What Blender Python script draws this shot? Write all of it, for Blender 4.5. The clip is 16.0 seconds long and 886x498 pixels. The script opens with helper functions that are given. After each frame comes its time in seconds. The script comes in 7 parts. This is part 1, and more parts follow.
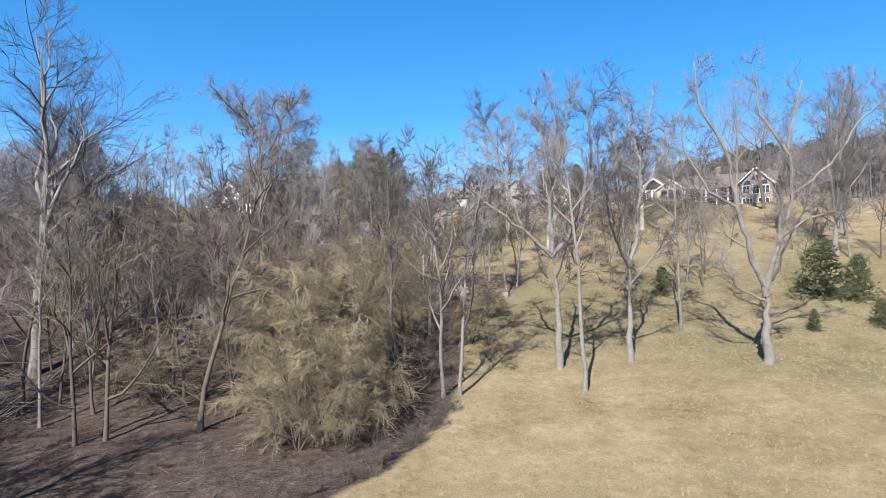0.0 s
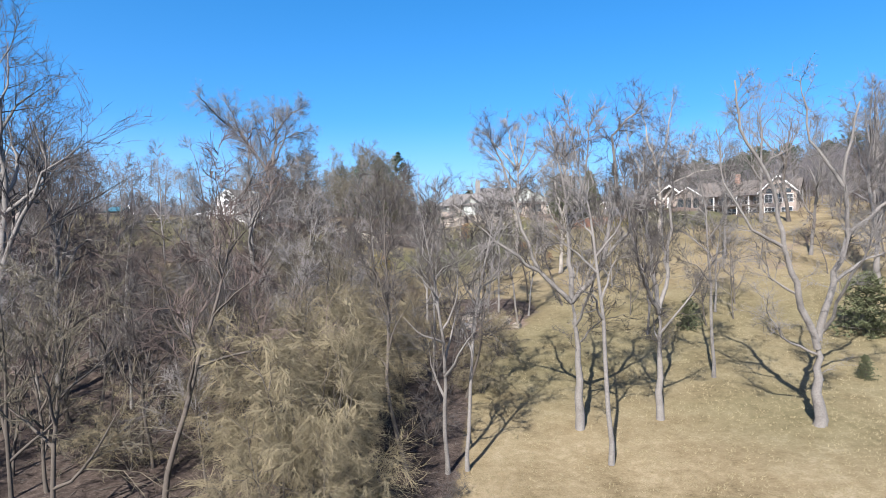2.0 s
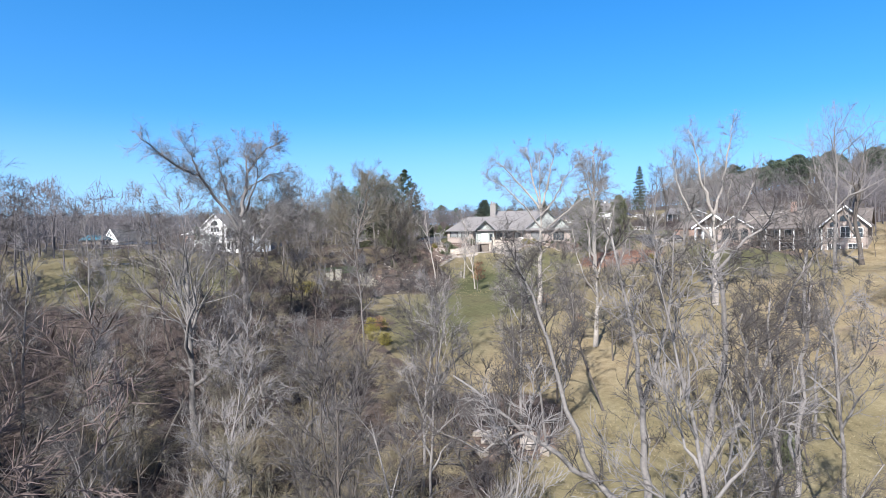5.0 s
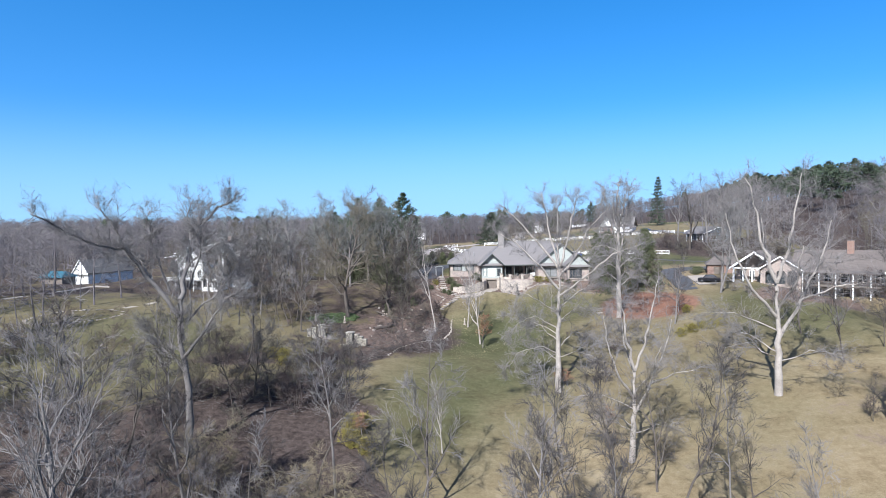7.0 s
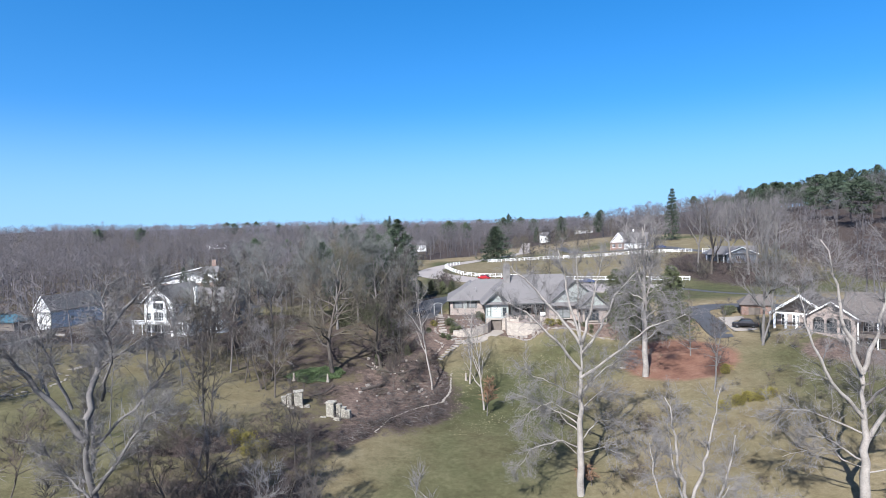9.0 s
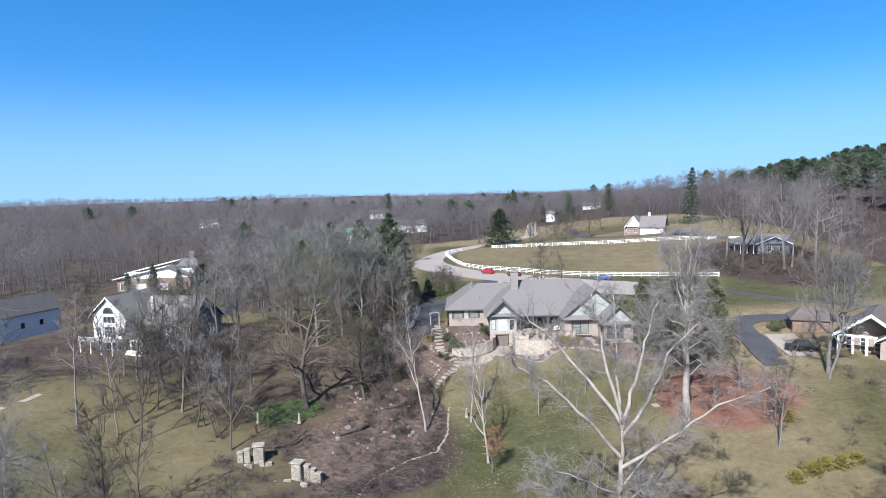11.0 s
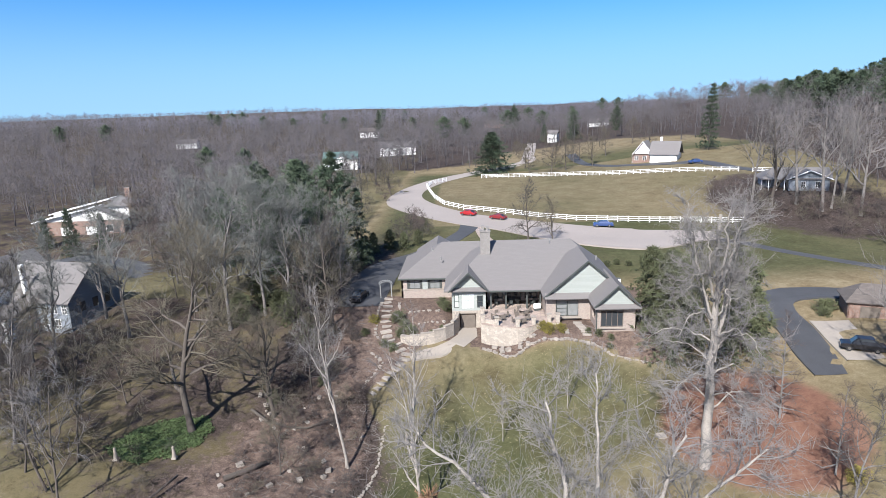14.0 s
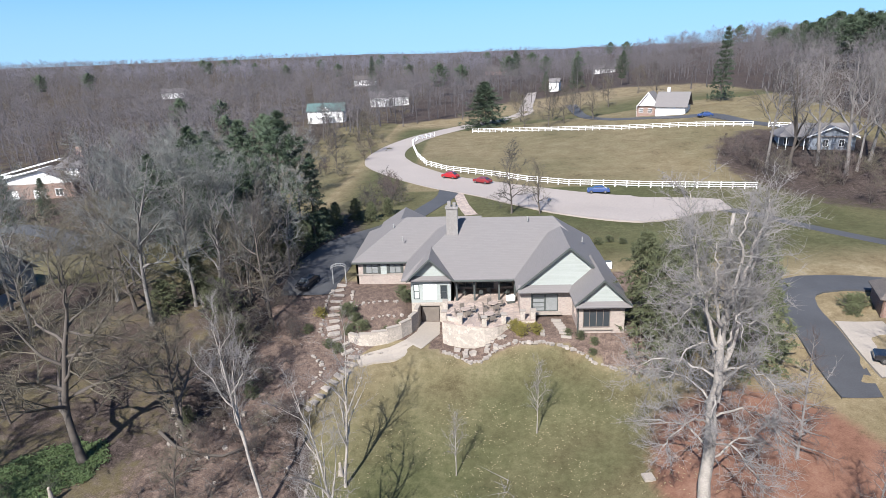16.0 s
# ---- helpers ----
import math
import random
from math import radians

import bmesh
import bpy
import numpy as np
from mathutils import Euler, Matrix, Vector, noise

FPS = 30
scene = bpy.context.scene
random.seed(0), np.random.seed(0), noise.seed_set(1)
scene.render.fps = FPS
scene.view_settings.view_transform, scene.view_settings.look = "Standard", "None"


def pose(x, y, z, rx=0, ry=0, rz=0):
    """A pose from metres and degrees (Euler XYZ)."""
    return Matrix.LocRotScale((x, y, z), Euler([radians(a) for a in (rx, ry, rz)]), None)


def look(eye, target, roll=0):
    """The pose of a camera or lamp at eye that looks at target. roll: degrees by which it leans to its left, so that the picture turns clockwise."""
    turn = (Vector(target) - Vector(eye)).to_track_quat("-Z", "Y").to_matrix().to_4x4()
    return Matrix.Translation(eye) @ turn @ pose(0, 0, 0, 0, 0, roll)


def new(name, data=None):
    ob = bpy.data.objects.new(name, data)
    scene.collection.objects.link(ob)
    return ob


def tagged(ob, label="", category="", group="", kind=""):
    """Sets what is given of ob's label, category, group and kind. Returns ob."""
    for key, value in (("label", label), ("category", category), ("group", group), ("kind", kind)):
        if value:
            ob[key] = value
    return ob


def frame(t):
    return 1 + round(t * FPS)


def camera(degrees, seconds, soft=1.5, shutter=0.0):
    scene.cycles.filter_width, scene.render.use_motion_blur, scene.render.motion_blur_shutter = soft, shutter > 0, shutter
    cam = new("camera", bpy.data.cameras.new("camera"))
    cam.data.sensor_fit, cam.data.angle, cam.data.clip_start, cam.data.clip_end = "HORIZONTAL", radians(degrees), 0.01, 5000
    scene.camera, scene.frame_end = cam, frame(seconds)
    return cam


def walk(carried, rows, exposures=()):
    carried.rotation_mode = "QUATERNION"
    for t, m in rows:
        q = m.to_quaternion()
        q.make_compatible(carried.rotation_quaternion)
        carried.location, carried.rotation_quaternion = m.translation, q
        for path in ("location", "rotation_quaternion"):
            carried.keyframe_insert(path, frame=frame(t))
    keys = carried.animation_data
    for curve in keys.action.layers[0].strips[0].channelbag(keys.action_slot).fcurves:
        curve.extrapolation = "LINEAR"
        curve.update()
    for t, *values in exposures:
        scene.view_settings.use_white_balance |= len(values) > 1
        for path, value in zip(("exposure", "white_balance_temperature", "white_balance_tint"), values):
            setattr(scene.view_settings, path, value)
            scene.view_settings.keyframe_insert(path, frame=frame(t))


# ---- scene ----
cam = camera(72.6, 16.0, soft=0.8)
PATH = [
    (0, (-0.228, -42.791, 17.080), (-0.174, -40.792, 17.052), -0.83),
    (0.5, (-0.124, -40.602, 17.866), (-0.077, -38.603, 17.834), -0.82),
    (1, (-0.004, -38.644, 18.823), (0.037, -36.645, 18.788), -0.82),
    (1.5, (0.130, -36.945, 19.997), (0.165, -34.945, 19.958), -0.85),
    (2, (0.271, -35.445, 21.420), (0.301, -33.446, 21.378), -0.91),
    (2.5, (0.422, -33.882, 23.034), (0.447, -31.882, 22.989), -1.01),
    (3, (0.610, -31.833, 24.688), (0.629, -29.834, 24.641), -1.12),
    (3.5, (0.855, -28.910, 26.275), (0.866, -26.910, 26.228), -1.21),
    (4, (1.152, -24.906, 27.897), (1.154, -22.906, 27.850), -1.21),
    (4.5, (1.479, -19.883, 29.819), (1.471, -17.883, 29.767), -1.10),
    (5, (1.829, -14.191, 32.189), (1.811, -12.192, 32.128), -0.95),
    (5.5, (2.196, -8.362, 34.898), (2.168, -6.363, 34.826), -0.83),
    (6, (2.581, -2.922, 37.708), (2.546, -0.924, 37.627), -0.80),
    (6.5, (2.998, 1.800, 40.401), (2.957, 3.798, 40.318), -0.90),
    (7, (3.467, 5.856, 42.921), (3.422, 7.854, 42.841), -1.08),
    (7.5, (3.939, 9.688, 45.298), (3.889, 11.685, 45.221), -1.28),
    (8, (4.277, 13.823, 47.498), (4.224, 15.821, 47.422), -1.40),
    (8.5, (4.406, 18.547, 49.476), (4.352, 20.545, 49.399), -1.46),
    (9, (4.409, 23.813, 51.232), (4.353, 25.811, 51.149), -1.49),
    (9.5, (4.450, 29.341, 52.798), (4.392, 31.338, 52.702), -1.54),
    (10, (4.624, 34.832, 54.238), (4.562, 36.828, 54.121), -1.61),
    (10.5, (4.910, 40.152, 55.631), (4.843, 42.146, 55.486), -1.67),
    (11, (5.320, 45.309, 56.988), (5.250, 47.299, 56.807), -1.72),
    (11.5, (5.951, 50.364, 58.218), (5.877, 52.350, 57.995), -1.76),
    (12, (6.914, 55.394, 59.194), (6.837, 57.374, 58.923), -1.80),
    (12.5, (8.265, 60.448, 59.826), (8.184, 62.421, 59.506), -1.83),
    (13, (9.934, 65.526, 60.135), (9.847, 67.490, 59.767), -1.88),
    (13.5, (11.771, 70.571, 60.259), (11.679, 72.525, 59.844), -1.94),
    (14, (13.645, 75.501, 60.354), (13.548, 77.445, 59.894), -2.00),
    (14.5, (15.457, 80.194, 60.485), (15.354, 82.127, 59.983), -2.05),
    (15, (17.096, 84.474, 60.638), (16.987, 86.396, 60.096), -2.13),
    (15.5, (18.475, 88.228, 60.779), (18.360, 90.138, 60.197), -2.19),
    (16, (19.553, 91.433, 60.890), (19.433, 93.330, 60.268), -2.24),
]
walk(cam, [(t, look(eye, target, roll)) for t, eye, target, roll in PATH], [(0, 1.58, 6600, 10), (4, 1.62, 6500, 10), (7, 1.36, 6050, 10), (10, 1.29, 6100, 10), (13, 1.24, 6300, 10), (16, 1.34, 6400, 10)])

# ---- light ----
SUN_AZ, SUN_EL = radians(22.0), radians(42.0)
sky_world = bpy.data.worlds.new("sky")
scene.world = sky_world
sky_world.use_nodes = True
wn = sky_world.node_tree.nodes
sky = wn.new("ShaderNodeTexSky")
sky.sky_type = "NISHITA"
sky.sun_disc = False
sky.sun_elevation = SUN_EL
sky.sun_rotation = math.pi + SUN_AZ
sky.altitude = 300
sky.air_density, sky.dust_density, sky.ozone_density = 1.0, 1.6, 2.0
wn["Background"].inputs["Strength"].default_value = 0.100
high = wn.new("ShaderNodeVectorMath")
high.operation = "ADD"
high.inputs[1].default_value = (0, 0, 0.15)
where = wn.new("ShaderNodeTexCoord")
sky_world.node_tree.links.new(where.outputs["Generated"], high.inputs[0])
sky_world.node_tree.links.new(high.outputs[0], sky.inputs["Vector"])
vivid = wn.new("ShaderNodeHueSaturation")
vivid.inputs["Saturation"].default_value = 1.42
sky_world.node_tree.links.new(sky.outputs["Color"], vivid.inputs["Color"])
# pale haze low over the horizon
parts_of = wn.new("ShaderNodeSeparateXYZ")
sky_world.node_tree.links.new(where.outputs["Generated"], parts_of.inputs[0])
low = wn.new("ShaderNodeMapRange")
low.interpolation_type = "SMOOTHSTEP"
low.inputs["From Min"].default_value, low.inputs["From Max"].default_value = 0.0, 0.20
low.inputs["To Min"].default_value, low.inputs["To Max"].default_value = 0.75, 0.0
sky_world.node_tree.links.new(parts_of.outputs["Z"], low.inputs["Value"])
haze = wn.new("ShaderNodeMix")
haze.data_type = "RGBA"
haze.inputs[7].default_value = (1.75, 2.9, 4.0, 1)
sky_world.node_tree.links.new(low.outputs[0], haze.inputs[0])
sky_world.node_tree.links.new(vivid.outputs["Color"], haze.inputs[6])
sky_world.node_tree.links.new(haze.outputs[2], wn["Background"].inputs["Color"])

sun_data = bpy.data.lights.new("sun", "SUN")
sun_data.energy, sun_data.angle, sun_data.color = 5.0, radians(0.53), (1.0, 0.97, 0.92)
sun = new("sun", sun_data)
toward = Vector((math.sin(SUN_AZ) * math.cos(SUN_EL), math.cos(SUN_AZ) * math.cos(SUN_EL), -math.sin(SUN_EL)))
sun.matrix_world = look((0, 0, 200), Vector((0, 0, 200)) + toward)

# ---- materials ----
def material(name, colour, rough=0.85, vary=0.25, scale=3.0, fine=25.0, bump=0.3, metal=0.0, tint=None, per_object=0.0, bump_dist=0.02):
    """A surface with broad patches and fine grain of its colour, at real size."""
    m = bpy.data.materials.new(name)
    m.use_nodes = True
    nt = m.node_tree
    n, link = nt.nodes, nt.links.new
    b = n["Principled BSDF"]
    b.inputs["Roughness"].default_value, b.inputs["Metallic"].default_value = rough, metal
    co = n.new("ShaderNodeTexCoord")
    broad, grain = n.new("ShaderNodeTexNoise"), n.new("ShaderNodeTexNoise")
    broad.inputs["Scale"].default_value, broad.inputs["Detail"].default_value = scale, 4
    grain.inputs["Scale"].default_value, grain.inputs["Detail"].default_value = fine, 3
    for t in (broad, grain):
        link(co.outputs["Object"], t.inputs["Vector"])
    mixed = n.new("ShaderNodeMath")
    mixed.operation = "MULTIPLY_ADD"
    mixed.inputs[1].default_value = 0.5
    link(grain.outputs["Fac"], mixed.inputs[0])
    half = n.new("ShaderNodeMath")
    half.operation = "MULTIPLY"
    half.inputs[1].default_value = 0.5
    link(broad.outputs["Fac"], half.inputs[0])
    link(half.outputs[0], mixed.inputs[2])
    value = mixed.outputs[0]
    if per_object:
        info, add = n.new("ShaderNodeObjectInfo"), n.new("ShaderNodeMath")
        add.operation = "MULTIPLY_ADD"
        add.inputs[1].default_value = per_object
        link(info.outputs["Random"], add.inputs[0])
        link(value, add.inputs[2])
        value = add.outputs[0]
    ramp = n.new("ShaderNodeValToRGB")
    low = tint or colour
    ramp.color_ramp.elements[0].position, ramp.color_ramp.elements[1].position = 0.3, 0.7 + per_object
    ramp.color_ramp.elements[0].color = (*(max(c * (1 - vary), 0) for c in low), 1)
    ramp.color_ramp.elements[1].color = (*(min(c * (1 + vary), 1) for c in colour), 1)
    link(value, ramp.inputs["Fac"])
    link(ramp.outputs["Color"], b.inputs["Base Color"])
    if bump:
        bp = n.new("ShaderNodeBump")
        bp.inputs["Strength"].default_value, bp.inputs["Distance"].default_value = bump, bump_dist
        link(mixed.outputs[0], bp.inputs["Height"])
        link(bp.outputs["Normal"], b.inputs["Normal"])
    return m


def glass(name, colour=(0.03, 0.035, 0.04)):
    m = bpy.data.materials.new(name)
    m.use_nodes = True
    b = m.node_tree.nodes["Principled BSDF"]
    b.inputs["Base Color"].default_value = (*colour, 1)
    b.inputs["Roughness"].default_value = 0.06
    b.inputs["Specular IOR Level"].default_value = 0.7
    return m


def coursed(name, colour, joint, width, height, mortar=0.03, vary=0.35, rough=0.9, cells=False, bump=0.6):
    """Masonry or boards: courses of pieces with joints, varied piece by piece."""
    m = bpy.data.materials.new(name)
    m.use_nodes = True
    nt = m.node_tree
    n, link = nt.nodes, nt.links.new
    b = n["Principled BSDF"]
    b.inputs["Roughness"].default_value = rough
    co = n.new("ShaderNodeTexCoord")
    noise_t = n.new("ShaderNodeTexNoise")
    noise_t.inputs["Scale"].default_value, noise_t.inputs["Detail"].default_value = 6.0, 4
    link(co.outputs["Object"], noise_t.inputs["Vector"])
    if cells:
        v = n.new("ShaderNodeTexVoronoi")
        v.feature = "DISTANCE_TO_EDGE"
        w = n.new("ShaderNodeTexVoronoi")
        for t in (v, w):
            t.inputs["Scale"].default_value = 1 / width
            link(co.outputs["Object"], t.inputs["Vector"])
        edge = n.new("ShaderNodeMath")
        edge.operation = "GREATER_THAN"
        edge.inputs[1].default_value = mortar
        link(v.outputs["Distance"], edge.inputs[0])
        hue, solid = w.outputs["Color"], edge.outputs[0]
        split = n.new("ShaderNodeSeparateColor")
        link(hue, split.inputs[0])
        rand = split.outputs[0]
    else:
        sep = n.new("ShaderNodeSeparateXYZ")
        link(co.outputs["Object"], sep.inputs[0])
        along = n.new("ShaderNodeMath")
        along.operation = "ADD"
        link(sep.outputs["X"], along.inputs[0])
        link(sep.outputs["Y"], along.inputs[1])
        comb = n.new("ShaderNodeCombineXYZ")
        link(along.outputs[0], comb.inputs[0])
        link(sep.outputs["Z"], comb.inputs[1])
        br = n.new("ShaderNodeTexBrick")
        br.inputs["Scale"].default_value = 1.0
        br.inputs["Mortar Size"].default_value = mortar
        br.inputs["Brick Width"].default_value, br.inputs["Row Height"].default_value = width, height
        br.inputs["Color1"].default_value, br.inputs["Color2"].default_value = (0, 0, 0, 1), (1, 1, 1, 1)
        link(comb.outputs[0], br.inputs["Vector"])
        inv = n.new("ShaderNodeMath")
        inv.operation = "SUBTRACT"
        inv.inputs[0].default_value = 1.0
        link(br.outputs["Fac"], inv.inputs[1])
        rand, solid = br.outputs["Color"], inv.outputs[0]
    mixv = n.new("ShaderNodeMix")
    mixv.inputs[0].default_value = 0.5
    link(rand, mixv.inputs[2])
    link(noise_t.outputs["Fac"], mixv.inputs[3])
    ramp = n.new("ShaderNodeValToRGB")
    ramp.color_ramp.elements[0].position, ramp.color_ramp.elements[1].position = 0.2, 0.75
    ramp.color_ramp.elements[0].color = (*(c * (1 - vary) for c in colour), 1)
    ramp.color_ramp.elements[1].color = (*(min(c * (1 + vary), 1) for c in colour), 1)
    link(mixv.outputs[0], ramp.inputs["Fac"])
    mj = n.new("ShaderNodeMix")
    mj.data_type = "RGBA"
    mj.inputs[6].default_value = (*joint, 1)
    link(solid, mj.inputs[0])
    link(ramp.outputs["Color"], mj.inputs[7])
    link(mj.outputs[2], b.inputs["Base Color"])
    bp = n.new("ShaderNodeBump")
    bp.inputs["Strength"].default_value, bp.inputs["Distance"].default_value = bump, 0.02
    link(solid, bp.inputs["Height"])
    link(bp.outputs["Normal"], b.inputs["Normal"])
    return m


def ground_material():
    """Dry field, lawn, leaf litter and mulch, laid out by the masks of the ground mesh."""
    m = bpy.data.materials.new("ground_cover")
    m.use_nodes = True
    nt = m.node_tree
    n, link = nt.nodes, nt.links.new
    b = n["Principled BSDF"]
    b.inputs["Roughness"].default_value = 0.95
    b.inputs["Specular IOR Level"].default_value = 0.1
    co = n.new("ShaderNodeTexCoord")

    def noise_at(scale, detail=5, rough=0.6):
        t = n.new("ShaderNodeTexNoise")
        t.inputs["Scale"].default_value, t.inputs["Detail"].default_value, t.inputs["Roughness"].default_value = scale, detail, rough
        link(co.outputs["Object"], t.inputs["Vector"])
        return t.outputs["Fac"]

    def ramp_of(fac, *stops):
        r = n.new("ShaderNodeValToRGB")
        els = r.color_ramp.elements
        els[0].position, els[0].color = stops[0][0], (*stops[0][1], 1)
        els[1].position, els[1].color = stops[-1][0], (*stops[-1][1], 1)
        for pos, col in stops[1:-1]:
            e = els.new(pos)
            e.color = (*col, 1)
        link(fac, r.inputs["Fac"])
        return r.outputs["Color"]

    def blend(fac, a, c):
        x = n.new("ShaderNodeMix")
        x.data_type = "RGBA"
        link(fac, x.inputs[0])
        link(a, x.inputs[6])
        link(c, x.inputs[7])
        return x.outputs[2]

    def calc(op, a, c, clamp=False):
        x = n.new("ShaderNodeMath")
        x.operation, x.use_clamp = op, clamp
        for i, v in enumerate((a, c)):
            if isinstance(v, (int, float)):
                x.inputs[i].default_value = v
            else:
                link(v, x.inputs[i])
        return x.outputs[0]

    wide, mid, fine, tiny = noise_at(0.035), noise_at(0.22), noise_at(1.3, 6, 0.7), noise_at(7.0, 4, 0.75)
    tuft = calc("ADD", calc("MULTIPLY", mid, 0.4), calc("ADD", calc("MULTIPLY", fine, 0.3), calc("MULTIPLY", tiny, 0.3)))
    dry = ramp_of(tuft, (0.36, (0.06308, 0.04656, 0.02564)), (0.46, (0.1233, 0.09597, 0.05682)), (0.54, (0.1603, 0.127, 0.079)), (0.63, (0.2189, 0.1778, 0.1233)))
    lawn = ramp_of(tuft, (0.36, (0.0190, 0.0222, 0.0095)), (0.5, (0.0440, 0.0472, 0.0213)), (0.64, (0.0846, 0.0785, 0.0415)))
    soil = ramp_of(calc("ADD", calc("MULTIPLY", fine, 0.45), calc("MULTIPLY", tiny, 0.55)), (0.36, (0.0275, 0.0196, 0.0166)), (0.48, (0.0755, 0.0540, 0.0445)), (0.56, (0.1150, 0.0840, 0.0695)), (0.66, (0.1780, 0.1350, 0.1150)))
    leaf = ramp_of(calc("ADD", calc("MULTIPLY", fine, 0.45), calc("MULTIPLY", tiny, 0.55)),
                   (0.36, (0.00968, 0.007304, 0.006336)), (0.47, (0.03168, 0.02376, 0.02068)), (0.56, (0.05808, 0.04488, 0.03916)), (0.66, (0.1188, 0.09504, 0.08448)))
    bark = ramp_of(tuft, (0.36, (0.06711, 0.03466, 0.02402)), (0.5, (0.1262, 0.06597, 0.0459)), (0.64, (0.168, 0.1034, 0.07554)))

    def mask(name, rough=1.0):
        a = n.new("ShaderNodeAttribute")
        a.attribute_name = name
        shaken = calc("ADD", a.outputs["Fac"], calc("MULTIPLY", calc("SUBTRACT", calc("ADD", calc("MULTIPLY", mid, 0.6), calc("MULTIPLY", fine, 0.4)), 0.5), rough))
        r = n.new("ShaderNodeMapRange")
        r.inputs["From Min"].default_value, r.inputs["From Max"].default_value = 0.4, 0.6
        r.interpolation_type = "SMOOTHSTEP"
        link(shaken, r.inputs["Value"])
        return r.outputs[0]

    def soft(name, rough=1.6):
        a = n.new("ShaderNodeAttribute")
        a.attribute_name = name
        shaken = calc("ADD", a.outputs["Fac"], calc("MULTIPLY", calc("SUBTRACT", calc("ADD", calc("MULTIPLY", wide, 0.6), calc("MULTIPLY", mid, 0.4)), 0.5), rough), True)
        return shaken

    col = blend(soft("lawn"), dry, lawn)
    col = blend(mask("litter"), col, leaf)
    col = blend(mask("bed", 0.8), col, soil)
    col = blend(mask("mulch", 0.5), col, bark)
    link(col, b.inputs["Base Color"])
    bp = n.new("ShaderNodeBump")
    bp.inputs["Strength"].default_value, bp.inputs["Distance"].default_value = 0.6, 0.12
    link(tuft, bp.inputs["Height"])
    link(bp.outputs["Normal"], b.inputs["Normal"])
    return m


GROUND = ground_material()
BARK = material("bark", (0.0587, 0.0488, 0.0418), 0.95, 0.35, 1.2, 9.0, 0.6, per_object=0.25, bump_dist=0.04)
PALE_BARK = material("pale_bark", (0.128, 0.118, 0.113), 0.95, 0.35, 0.8, 8.0, 0.5, tint=(0.1, 0.09, 0.084), per_object=0.15, bump_dist=0.04)
CHALK_BARK = material("chalky_bark", (0.226, 0.206, 0.186), 0.95, 0.3, 0.8, 8.0, 0.5, tint=(0.184, 0.161, 0.143), bump_dist=0.04)
TWIG = material("twig", (0.04, 0.0348, 0.0332), 0.95, 0.3, 0.6, 6.0, 0.0, per_object=0.3)
PALE_TWIG = material("pale_twig", (0.118, 0.109, 0.106), 0.95, 0.3, 0.6, 6.0, 0.0, per_object=0.2)
OLIVE_TWIG = material("olive_twig", (0.0702, 0.0603, 0.0432), 0.95, 0.3, 0.6, 6.0, 0.0, per_object=0.2)
ASH_TWIG = material("lichened_twig", (0.11, 0.112, 0.105), 0.95, 0.3, 0.6, 6.0, 0.0, per_object=0.2)
VINE = material("vine", (0.122, 0.101, 0.063), 0.95, 0.35, 0.6, 6.0, 0.0, per_object=0.2)
RED_TWIG = material("red_twig", (0.0634, 0.0462, 0.0418), 0.95, 0.3, 0.6, 6.0, 0.0, per_object=0.2)
# far-ridge twigs: aerial haze mixed into a paler, bluer base colour
HAZE_TINT_TWIG = material("haze_tint_twig", (0.094, 0.09, 0.108), 0.95, 0.45, 0.008, 0.1, 0.0)
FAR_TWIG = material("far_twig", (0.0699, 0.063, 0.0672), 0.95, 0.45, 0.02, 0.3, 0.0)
PINE = material("pine_needles", (0.0286, 0.0449, 0.0231), 0.8, 0.4, 0.8, 6.0, 0.0, per_object=0.3)
CEDAR = material("cedar_needles", (0.0544, 0.0612, 0.0272), 0.85, 0.4, 0.8, 6.0, 0.0, per_object=0.3)
GOLD = material("golden_foliage", (0.134, 0.112, 0.0224), 0.8, 0.35, 1.5, 9.0, 0.0, per_object=0.2)
DEAD_LEAF = material("dead_leaves", (0.152, 0.084, 0.048), 0.9, 0.35, 1.5, 9.0, 0.0)
STRAW = material("straw", (0.168, 0.14, 0.0842), 0.9, 0.35, 0.3, 4.0, 0.0)
IVY = material("ivy", (0.0433, 0.0663, 0.0204), 0.7, 0.4, 1.2, 8.0, 0.0)
SHINGLE = coursed("shingle", (0.114, 0.105, 0.104), (0.104, 0.096, 0.094), 0.9, 0.16, 0.012, 0.035, 0.9, bump=0.2)
DARK_SHINGLE = coursed("dark_shingle", (0.0786, 0.0756, 0.0756), (0.0403, 0.0403, 0.0403), 0.9, 0.16, 0.012, 0.2, 0.9, bump=0.3)
BROWN_SHINGLE = coursed("brown_shingle", (0.0835, 0.0699, 0.063), (0.0524, 0.0454, 0.042), 0.9, 0.16, 0.012, 0.15, 0.9, bump=0.3)
TRIM = material("dark_green_trim", (0.042, 0.0476, 0.0448), 0.6, 0.15, 2, 20, 0.1)
GABLE = coursed("grey_green_siding", (0.235, 0.252, 0.238), (0.185, 0.2, 0.19), 4.0, 0.18, 0.008, 0.06, 0.7, bump=0.3)
STUCCO = coursed("tan_brick", (0.225, 0.176, 0.157), (0.262, 0.238, 0.209), 0.24, 0.08, 0.012, 0.2, 0.9, bump=0.3)
WHITE_SIDING = coursed("white_siding", (0.615, 0.615, 0.607), (0.283, 0.283, 0.289), 4.0, 0.15, 0.008, 0.05, 0.6, bump=0.3)
WHITE = material("white_paint", (0.631, 0.631, 0.624), 0.55, 0.06, 2, 15, 0.1)
